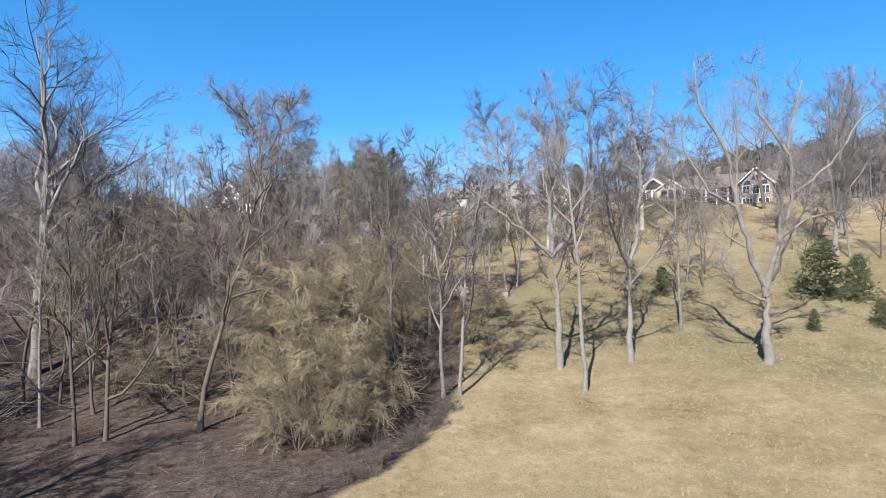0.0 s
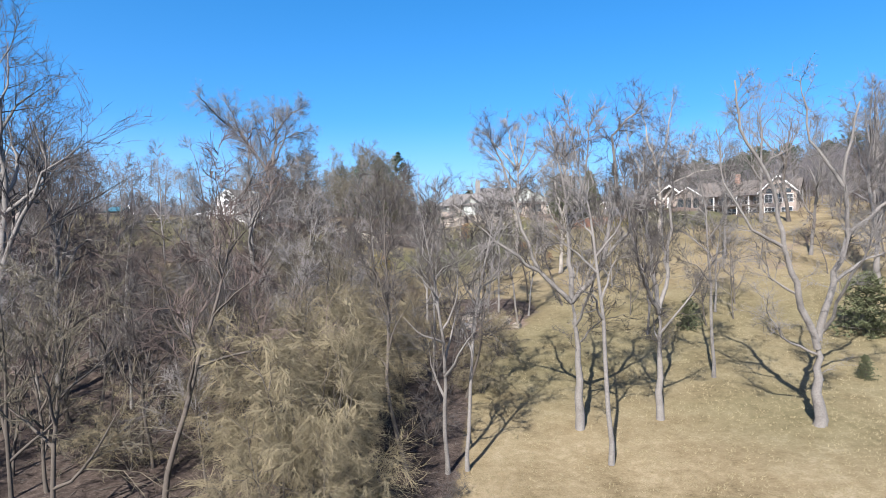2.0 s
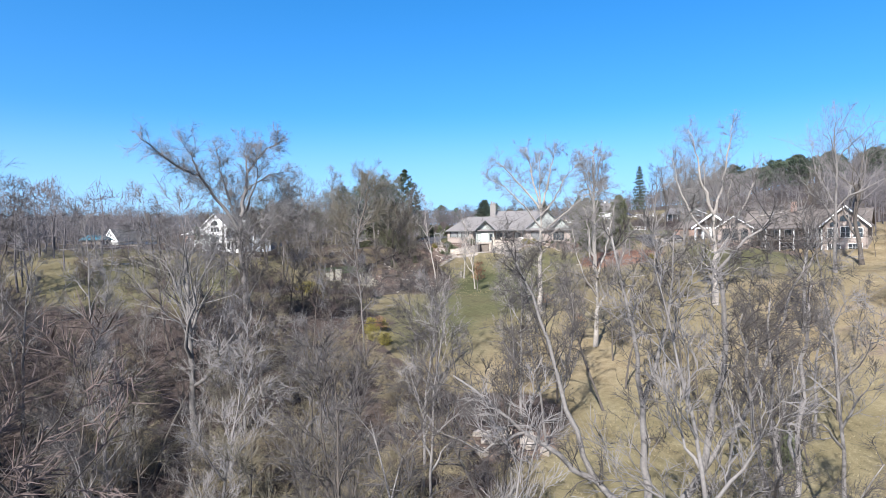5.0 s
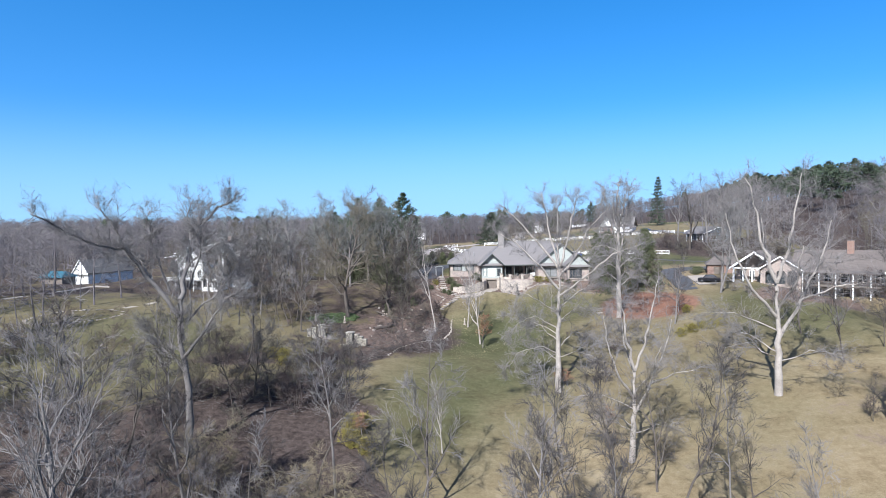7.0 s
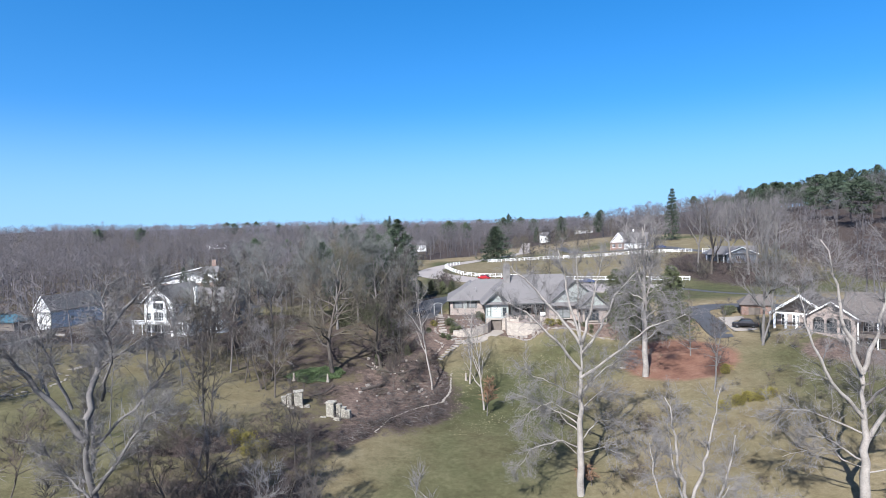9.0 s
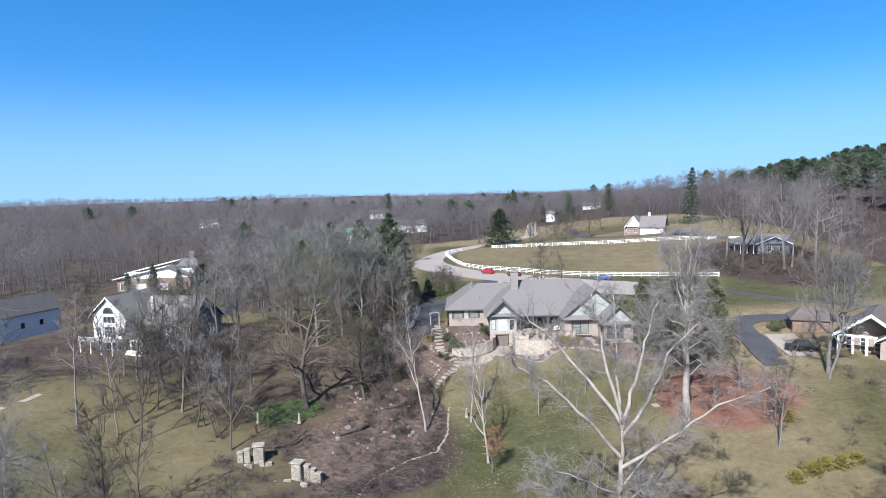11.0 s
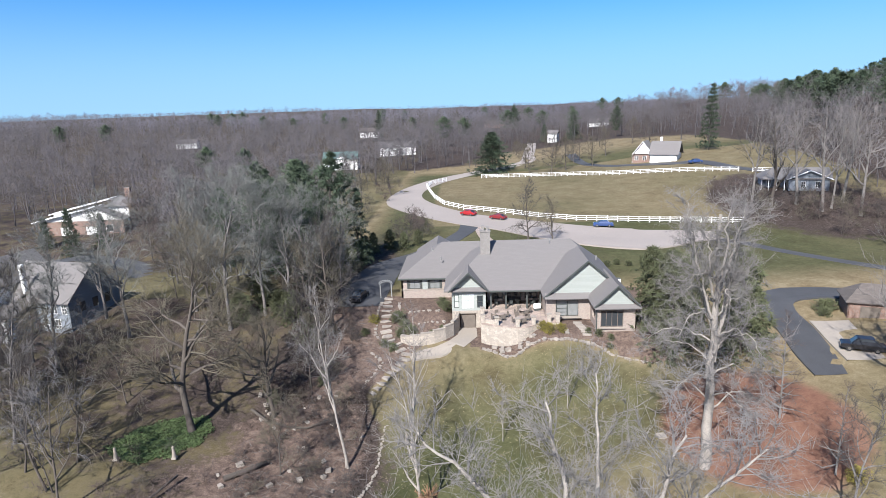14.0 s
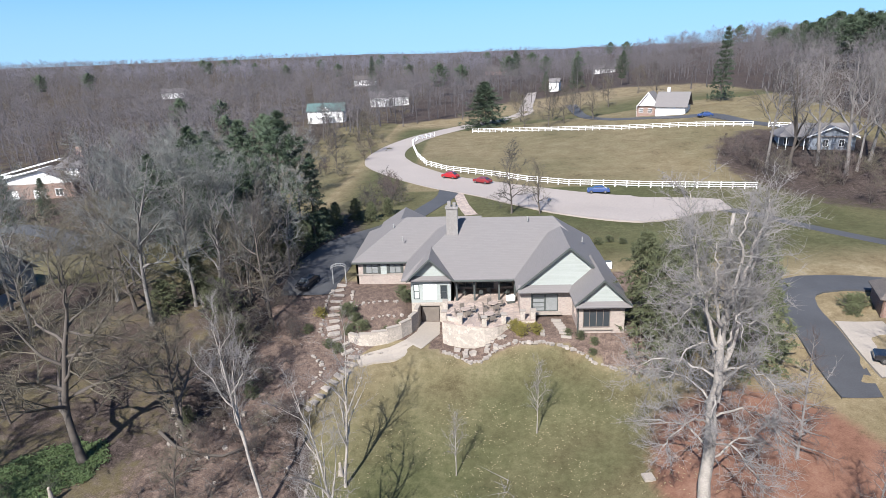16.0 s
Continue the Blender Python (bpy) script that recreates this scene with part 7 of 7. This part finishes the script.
# two ruined stone gate piers in the woods
for x, y, spin, steps in ((-23.6, 124.4, 14, ((-2.4, 1.7), (-1.5, 2.0))), (-17.4, 121.2, -14, ((1.5, 2.1), (2.3, 1.7), (3.1, 1.2)))):
    pier = thing("stone_pier", x, y, ground_z(x, y) - 0.2, spin, "ruined pale limestone gate pier with a broken wall", "ruin", "ruined gate piers")
    part("pier", box(-0.7, 0.7, -0.6, 0.6, 0, 2.4, 0.12), RUIN, pier)
    part("cap", box(-0.85, 0.85, -0.75, 0.75, 2.4, 2.62, 0.08), RUIN, pier)
    for px, h in steps:
        part("wall_stub", box(px - 0.42, px + 0.36, -0.35, 0.35, 0, h, 0.07), RUIN, pier)
        part("coping", box(px - 0.5, px + 0.36, -0.45, 0.45, h + 0.004, h + 0.16, 0.05), RUIN, pier)
    for k in range(6):
        bm = bmesh.new()
        rubble(bm, stones.uniform(-3, 3), stones.uniform(-1.6, -0.9), 0.2, 0.6, 0.45, 0.4, stones, 0)
        part("stone", bm, RUIN, pier)
for x, y in ((5.0, 142.2), (-21.2, 136.2), (-27.3, 135.0)):
    bm = bmesh.new()
    bmesh.ops.create_cone(bm, cap_ends=True, segments=10, radius1=0.26, radius2=0.14, depth=1.1, matrix=Matrix.Translation((0, 0, 0.75)))
    put_box(bm, -0.28, 0.28, -0.28, 0.28, 0, 0.22, 0.02)
    bmesh.ops.create_uvsphere(bm, u_segments=8, v_segments=6, radius=0.17, matrix=Matrix.Translation((0, 0, 1.42)))
    o = part("garden_statue", bm, CONCRETE)
    o.location = (x, y, ground_z(x, y) - 0.02)
    tagged(o, "small pale stone garden statue on a plinth", "statue", "garden statues")
cap = thing("utility_cover", 34.7, 138.5, ground_z(34.7, 138.5), 8, "square pale concrete cover in the lawn", "cover")
part("slab", box(-0.5, 0.5, -0.5, 0.5, -0.1, 0.15, 0.02), CONCRETE, cap)
ac = thing("air_conditioner", 38.6, 177.0, ground_z(38.6, 177.0), 0, "white outdoor air conditioner beside the house", "air conditioner")
part("casing", box(-0.5, 0.5, -0.5, 0.5, 0, 1.0, 0.04), WHITE, ac)
part("grille", box(-0.42, 0.42, -0.42, 0.42, 1.0, 1.04), TRIM, ac)

for x, y, s in ((23.8, 158.9, 1.5), (24.5, 157.9, 1.5), (26.2, 158.0, 1.35), (-2.2, 165.9, 1.5)):
    plant("gold", x, y, s, group="golden shrubs by the terrace")
for x, y, s in ((1.6, 166.2, 1.9), (2.8, 164.8, 1.6), (3.9, 163.6, 1.5), (2.2, 162.9, 1.4), (1.4, 159.4, 1.3), (0.0, 160.3, 1.2), (31.4, 157.0, 1.0), (32.9, 156.3, 0.9), (32.5, 155.2, 0.8), (30.0, 157.6, 0.8), (-3.3, 163.0, 1.2),
                (39.0, 187.0, 1.3), (41.0, 188.0, 1.3), (43.0, 187.0, 1.2), (8.6, 170.5, 1.6), (9.2, 169.4, 1.5), (7.0, 163.6, 0.7), (8.6, 164.6, 0.7), (5.0, 162.2, 0.6)):
    plant("yew", x, y, s, group="clipped evergreen shrubs round the house")
for x, y, s in ((-11.0, 85.5, 2.6), (-9.6, 87.0, 2.0), (49.5, 127.6, 1.6), (43.6, 114.6, 1.6), (45.8, 115.2, 1.9), (47.6, 115.8, 1.8), (49.4, 115.4, 1.9), (51.4, 116.0, 1.6), (-26.5, 108.0, 2.2), (-24.2, 107.2, 1.8), (-28.6, 108.6, 2.0), (-26.0, 105.6, 1.7), (-10.6, 82.0, 2.4), (-8.4, 80.6, 2.0)):
    plant("gold", x, y, s, label="yellow-green evergreen shrub on the slope")
for x, y, s in ((64.6, 161.6, 2.0), (65.8, 162.0, 1.8), (64.2, 160.2, 1.5)):
    plant("yew", x, y, s, label="dark clipped evergreen hedge by the parking pad", group="hedge by the parking pad")
for x, y, s in ((-4.6, 205.5, 4.2), (-1.2, 203.5, 4.0), (-7.6, 201.5, 4.6), (1.6, 207.0, 3.6), (-9.5, 193.0, 5.2), (-8.6, 197.0, 5.0), (-10.4, 188.0, 5.6), (-11.4, 180.5, 6.0)):
    plant("cedar", x, y, s, label="dark green evergreen hedge bush along the drive", group="hedge along the drive")

# ---- the woods ----
seed_rng = random.Random(77)


def merged(name, label, spots):
    """Trees that stand too deep in the woods to tell apart, in one mesh with the bark and twigs of their kinds."""
    vs, fs, slots, mats, base = [], [], [], [], 0
    for meshes, m in spots:
        for me in meshes:
            n = len(me.vertices)
            co = np.empty(n * 3, np.float32)
            me.vertices.foreach_get("co", co)
            me.calc_loop_triangles()
            tri = np.empty(len(me.loop_triangles) * 3, np.int32)
            me.loop_triangles.foreach_get("vertices", tri)
            m4 = np.array(m)
            vs.append(co.reshape(-1, 3) @ m4[:3, :3].T + m4[:3, 3])
            fs.append(tri.reshape(-1, 3) + base)
            if me.materials[0] not in mats:
                mats.append(me.materials[0])
            slots.append(np.full(len(tri) // 3, mats.index(me.materials[0]), np.int32))
            base += n
    return mesh_of(name, label, np.concatenate(vs), np.concatenate(fs), mats, np.concatenate(slots))


def mesh_of(name, label, v, f, mats, slots=None):
    me = bpy.data.meshes.new(name)
    me.vertices.add(len(v))
    me.vertices.foreach_set("co", v.astype(np.float32).ravel())
    me.loops.add(f.size)
    me.loops.foreach_set("vertex_index", f.astype(np.int32).ravel())
    me.polygons.add(len(f))
    me.polygons.foreach_set("loop_start", np.arange(0, f.size, 3, dtype=np.int32))
    for mat in mats:
        me.materials.append(mat)
    if slots is not None:
        me.polygons.foreach_set("material_index", slots)
    me.update(calc_edges=True)
    return tagged(new(name, me), label, "woodland", kind="stuff")


def scatter(kind, count, area, heights, keep, gap, group, wide=1.0, into=None):
    """Plants trees at random over a stretch of plan (x0, x1, y0, y1), where keep(x, y) holds, no closer than gap."""
    x0, x1, y0, y1 = area
    done, tries = [], 0
    while len(done) < count and tries < count * 30:
        tries += 1
        x, y = seed_rng.uniform(x0, x1), seed_rng.uniform(y0, y1)
        if keep(x, y) and all((x - a) ** 2 + (y - b) ** 2 > gap * gap for a, b in done):
            done.append((x, y))
            if into is not None:
                meshes, tall = seed_rng.choice(STORE[kind])[:2]
                s = seed_rng.uniform(*heights) / tall
                into.append((meshes, pose(x, y, ground_z(x, y) - 0.05, seed_rng.uniform(-4, 4), seed_rng.uniform(-4, 4), seed_rng.uniform(0, 360)) @ Matrix.Diagonal((s * wide, s * wide, s, 1))))
                continue
            plant(kind, x, y, seed_rng.uniform(*heights), seed_rng.uniform(0, 360), group=group, lean=(seed_rng.uniform(-4, 4), seed_rng.uniform(-4, 4)), wide=wide * seed_rng.uniform(0.85, 1.15))


def near_wood(x, y):
    return masks(x, y)[1] > 0.6 and not (-3 < x - 1.5 * (y + 43) * 0.02 < 6 and y < 0)


HILL_WOOD = "trees of the hillside wood"
deep = []
scatter("wood", 34, (-50, -6, 8, 50), (12, 20), near_wood, 4.6, HILL_WOOD)
scatter("wood", 26, (-64, -14, 34, 66), (10, 16), near_wood, 5.0, HILL_WOOD)
scatter("wood", 44, (-100, -48, -2, 60), (12, 20), near_wood, 4.5, HILL_WOOD, into=deep)
scatter("slim", 22, (-60, -12, 5, 60), (17, 24), near_wood, 5.5, HILL_WOOD)
scatter("old", 6, (-100, -20, 30, 78), (22, 28), near_wood, 14.0, HILL_WOOD)
for x, y, h in ((-15, 15, 9), (-3.5, 30, 9), (-22, 27, 8), (-11, 44, 9), (1, 44, 7), (-30, 42, 9), (-16, 58, 8), (5, 27, 5.5), (8, 38, 6), (-38, 55, 8), (-4, 56, 7), (-9, 22, 9), (-5, 37, 8), (-17, 38, 9), (-25, 14, 7), (-12, 66, 8), (-24, 70, 8)):
    plant("tangle", x, y, h, wide=1.3, group="tangles of vines in the wood")
# unseen trees left of the view, added to throw shade across the litter
scatter("wood", 64, (-62, -6, -45, 0), (14, 22), lambda x, y: x < -0.74 * (y + 43) - 5, 3.6, "trees beside the field at the wood's foot")
scatter("brush", 46, (-75, 3, 12, 84), (3.0, 6.5), near_wood, 3.2, "thickets under the hillside wood")
def bank(x, y):
    """The wooded bank, but for the glade round the ruined piers and the ivy."""
    return masks(x, y)[1] > 0.6 and not (spot(x, y, -19, 120, 14, 17) > 0.5 or spot(x, y, -6, 136, 10, 13) > 0.5)


scatter("wood", 13, (-60, -6, 92, 172), (8, 15), bank, 6.0, "trees on the bank below the house")
scatter("round", 6, (-50, -9, 148, 172), (8, 13), bank, 8.0, "trees on the bank below the house")
scatter("wood", 12, (-60, -30, 112, 148), (9, 15), lambda x, y: masks(x, y)[1] > 0.4, 4.5, "trees below the white house")
scatter("brush", 30, (-58, 0, 88, 172), (1.2, 2.8), lambda x, y: masks(x, y)[1] > 0.6, 3.0, "thickets on the bank")
scatter("ash", 12, (-42, -12, 172, 225), (13, 19), lambda x, y: True, 5.0, "trees beside the drive")
scatter("wood", 22, (-70, -30, 150, 225), (12, 18), lambda x, y: not (-76 < x < -46 and 146 < y < 184) and abs(x + 40 + 0.7 * (y - 155)) > 14, 6.0, "trees by the white house", into=deep)
scatter("brush", 18, (-11, 0, 138, 170), (1.8, 4.2), lambda x, y: x < -1.5 - 0.2 * (y - 150) or y < 150, 1.8, "twiggy shrubs beside the garden walk")
scatter("round", 16, (-42, -13, 228, 335), (8, 14), lambda x, y: True, 6.0, "small bare trees along the street")
scatter("brush", 26, (-40, -13, 226, 330), (2.5, 5), lambda x, y: True, 4.0, "bare shrubs along the street")
scatter("round", 16, (18, 112, 342, 412), (7, 12), lambda x, y: True, 7.0, "small bare trees beyond the meadow")
scatter("brush", 12, (-4, 4, 206, 230), (3, 5), lambda x, y: True, 2.4, "bare shrubs by the street")
scatter("brush", 34, (80, 118, 195, 245), (3, 7), lambda x, y: masks(x, y)[1] > 0.5 and not (93 < x < 114 and y > 238), 2.6, "thickets beside the meadow")
scatter("old", 7, (86, 118, 214, 238), (22, 26), lambda x, y: True, 4.0, "tall trees beside the meadow")
scatter("old", 8, (72, 125, 60, 128), (22, 29), lambda x, y: not (60 < x < 92 and 112 < y < 150), 9.0, "tall trees round the tan house")
scatter("wood", 14, (78, 125, 40, 190), (13, 20), lambda x, y: not (58 < x < 94 and 110 < y < 170), 6.0, "trees round the tan house")
scatter("brush", 14, (56, 84, 116, 136), (1.2, 2.4), lambda x, y: True, 3.0, "low bare shrubs before the tan house")
scatter("wood", 9, (58, 94, 90, 116), (8, 13), lambda x, y: True, 5.0, "trees below the tan house")
scatter("round", 7, (36, 72, 310, 345), (8, 13), lambda x, y: True, 7.0, "small bare trees beyond the meadow")
scatter("old", 3, (50, 84, 56, 84), (18, 24), lambda x, y: True, 9.0, "tall trees on the dry slope")
scatter("wood", 14, (20, 86, 36, 66), (9, 16), lambda x, y: True, 4.5, "scattered trees on the dry slope")
scatter("slim", 8, (24, 90, 40, 66), (16, 21), lambda x, y: True, 7.0, "scattered trees on the dry slope")
scatter("brush", 8, (18, 76, 42, 90), (2.0, 4.0), lambda x, y: True, 4.0, "bushes on the dry slope")
scatter("brush", 8, (22, 62, 96, 124), (1.5, 3.5), lambda x, y: True, 5.0, "bushes on the dry slope")
scatter("far_pine", 90, (170, 430, 270, 560), (14, 21), lambda x, y: 0.44 * (y - 30) < x < 0.95 * (y - 30), 7.0, "pines along the hilltop", 1.25)


def forest(name, label, count, place, shape_count, heights, mat, thick, per_tree, lean_in=1.0):
    """Far woodland in one mesh: bare trees, each a stem with limbs and twigs of its own."""
    rng = np.random.default_rng(9)
    r = random.Random(13)
    shapes = []
    for s in range(shape_count):
        v, f = [], []
        tube(v, f, limb_line(r, Vector((0, 0, 0)), Vector((r.gauss(0, .05), r.gauss(0, .05), 1)), 0.72, 3, 0.05, 0.05), [0.014, 0.011, 0.008, 0.003], 3)
        for k in range(per_tree):
            a, up = r.uniform(0, 6.28), r.random() ** 0.7
            out = math.sqrt(max(1 - (2 * up - 0.9) ** 2, 0.05)) * r.uniform(0.25, 1.0)
            q = Vector((math.cos(a) * out * 0.34, math.sin(a) * out * 0.34, 0.28 + 0.72 * up))
            way = Vector((math.cos(a) * out + r.gauss(0, 0.6), math.sin(a) * out + r.gauss(0, 0.6), 0.75 * up + 0.25 + r.gauss(0, 0.35)))
            start = q - way.normalized() * r.uniform(0.08, 0.2)
            spike(v, f, start, q + Vector([r.gauss(0, 0.03) for _ in range(3)]), thick * r.uniform(0.6, 1.3))
        tri = []
        for face in f:
            tri += [(face[0], face[i], face[i + 1]) for i in range(1, len(face) - 1)]
        shapes.append((np.array([tuple(p) for p in v]), np.array(tri)))
    vs, fs, base = [], [], 0
    for x, y in place(rng, count):
        v, f = shapes[rng.integers(shape_count)]
        h, w, a = rng.uniform(*heights), rng.uniform(0.85, 1.3), rng.uniform(0, 6.28)
        c, s = math.cos(a) * h * w, math.sin(a) * h * w
        z = ground_z(x, y) - 0.3
        far = ease(y, 350, 900) * 11 * noise.noise((x * 0.0035, y * 0.0035, 7))
        vs.append(np.stack([v[:, 0] * c - v[:, 1] * s + x, v[:, 0] * s + v[:, 1] * c + y, v[:, 2] * h + z + far], 1))
        fs.append(f + base)
        base += len(v)
    v, f = np.concatenate(vs), np.concatenate(fs)
    return mesh_of(name, label, v, f, [mat])


def open_land(x, y):
    """Land near the houses and the meadow that stays clear of forest."""
    if y < 175:
        return -70 < x < 100
    if y < 380:
        return -40 < x < 122 - 0.05 * (y - 200) and not (y > 300 and x < -22) and not (y > 346 and x < 20)
    return spot(x, y, 75, 390, 60, 60) > 0.5 or spot(x, y, -50, 372, 14, 12) > 0.4


def mid_places(rng, count):
    n = 0
    while n < count:
        y = rng.uniform(60, 760)
        x = rng.uniform(-0.85, 0.95) * (y + 60)
        if not open_land(x, y) and not (-124 < x < -70 and 140 < y < 206) and not (-117 < x < -76 and 214 < y < 258) and not (150 < y < 240 and abs(x + 40 + 0.70 * (y - 155)) < 17):
            n += 1
            yield x, y


def far_places(rng, count):
    n = 0
    while n < count:
        y = 700 + 2300 * rng.random() ** 1.4
        x = rng.uniform(-0.85, 0.95) * (y + 100)
        n += 1
        yield x, y


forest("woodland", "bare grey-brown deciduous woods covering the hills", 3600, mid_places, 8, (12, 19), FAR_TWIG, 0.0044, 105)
# the ridges' haze is only the tint of their twigs
forest("far_woodland", "bare woods along the far ridges, haze put into the twig colour", 4000, far_places, 6, (14, 21), HAZE_TINT_TWIG, 0.012, 34)
scatter("slim", 4, (-85, -36, 84, 140), (14, 22), lambda x, y: True, 5.5, "thin trees on the lower lawn")
scatter("brush", 18, (-80, -30, 82, 112), (3, 6), lambda x, y: True, 3.5, "thickets on the lower lawn")


def strewn(name, label, category, count, area, keep, mat, blades, seed):
    """Small things in one mesh, strewn over the ground where keep(x, y) holds; blades(rng, foot) yields (start, end, radius)."""
    rng = random.Random(seed)
    v, f, n = [], [], 0
    while n < count:
        x, y = rng.uniform(area[0], area[1]), rng.uniform(area[2], area[3])
        if not keep(x, y):
            continue
        n += 1
        rough = 0.12 * noise.noise((x * 0.35, y * 0.35, 0)) + 0.35 * noise.noise((x * 0.07, y * 0.07, 3))
        for p, q, r in blades(rng, Vector((x, y, ground_z(x, y) + rough))):
            spike(v, f, p, q, r)
    me = bpy.data.meshes.new(name)
    me.from_pydata([tuple(p) for p in v], [], f)
    me.materials.append(mat)
    return tagged(new(name, me), label, category, kind="stuff")


def tuft_blades(rng, p):
    for _ in range(4):
        yield p - Vector((0, 0, 0.04)), p + Vector((rng.gauss(0, 0.14), rng.gauss(0, 0.14), rng.uniform(0.1, 0.28))), 0.02


def sticks(rng, p):
    a, h = rng.uniform(0, 6.28), rng.uniform(0.4, 1.6)
    d = Vector((math.cos(a), math.sin(a), rng.uniform(0.02, 0.2)))
    yield p + Vector((0, 0, 0.04)) - d * h * 0.5, p + Vector((0, 0, 0.05)) + d * h, rng.uniform(0.012, 0.05)


def ivy_leaves(rng, p):
    for _ in range(5):
        q = p + Vector((rng.gauss(0, 0.25), rng.gauss(0, 0.25), rng.uniform(0.02, 0.2)))
        yield q, q + Vector((rng.gauss(0, 0.2), rng.gauss(0, 0.2), rng.uniform(0, 0.15))), 0.09


strewn("dry_grass", "tufts of dry golden grass on the field", "grass", 14000, (-12, 62, -36, 60), lambda x, y: masks(x, y)[1] < 0.35, STRAW, tuft_blades, 3)
strewn("fallen_sticks", "fallen sticks on the leaf litter of the wood", "branches", 3800, (-60, 14, -20, 84), lambda x, y: masks(x, y)[1] > 0.6, BARK, sticks, 4)
strewn("fallen_sticks", "fallen sticks on the leaf litter below the garden", "branches", 1800, (-58, 2, 88, 168), lambda x, y: masks(x, y)[1] > 0.6, PALE_BARK, sticks, 5)
strewn("ivy_patch", "patch of green ivy under the trees", "ivy", 1300, (-31, -17, 132, 147), lambda x, y: spot(x, y, -24.2, 139.4, 5.6, 3.4, 40) + 0.35 * noise.noise((x * 0.5, y * 0.5, 1)) > 0.5, IVY, ivy_leaves, 6)
def leaf_flakes(rng, p):
    q = p + Vector((0, 0, 0.03))
    yield q, q + Vector((rng.gauss(0, 0.13), rng.gauss(0, 0.13), 0.03)), rng.uniform(0.03, 0.07)


strewn("fallen_leaves", "dry tan leaves blown over the lawn", "leaves", 2600, (2, 44, 118, 157), lambda x, y: masks(x, y)[0] > 0.3 and noise.noise((x * 0.14, y * 0.14, 5)) > -0.1, STRAW, leaf_flakes, 8)
low = []
scatter("scrub", 130, (-30, 1, 104, 152), (0.9, 2.4), lambda x, y: masks(x, y)[1] > 0.6, 0.9, "", into=low)
scatter("scrub", 60, (-62, -14, 92, 140), (1.2, 2.8), lambda x, y: masks(x, y)[1] > 0.4, 1.2, "", into=low)
scatter("scrub", 60, (18, 66, 88, 126), (0.8, 1.8), lambda x, y: True, 1.5, "", into=low)
scatter("scrub", 16, (-77, -62, 113, 127), (0.8, 1.5), lambda x, y: spot(x, y, -69.8, 119.5, 7.2, 3.6, 48) > 0.5, 1.2, "", into=low)
merged("low_thicket", "low bare brown thicket over the leaf litter", low)
dark = []
scatter("far_pine", 34, (-420, 330, 420, 1000), (14, 22), lambda x, y: not open_land(x, y), 14.0, "", 1.1, into=dark)
scatter("far_pine", 5, (-130, -40, 260, 380), (12, 17), lambda x, y: not open_land(x, y) and not (x < -60 and y < 262), 12.0, "", into=dark)
merged("far_pines", "dark green pines dotted through the bare woods", dark)
merged("deep_wood", "bare grey-brown trees deep in the hillside wood", deep)
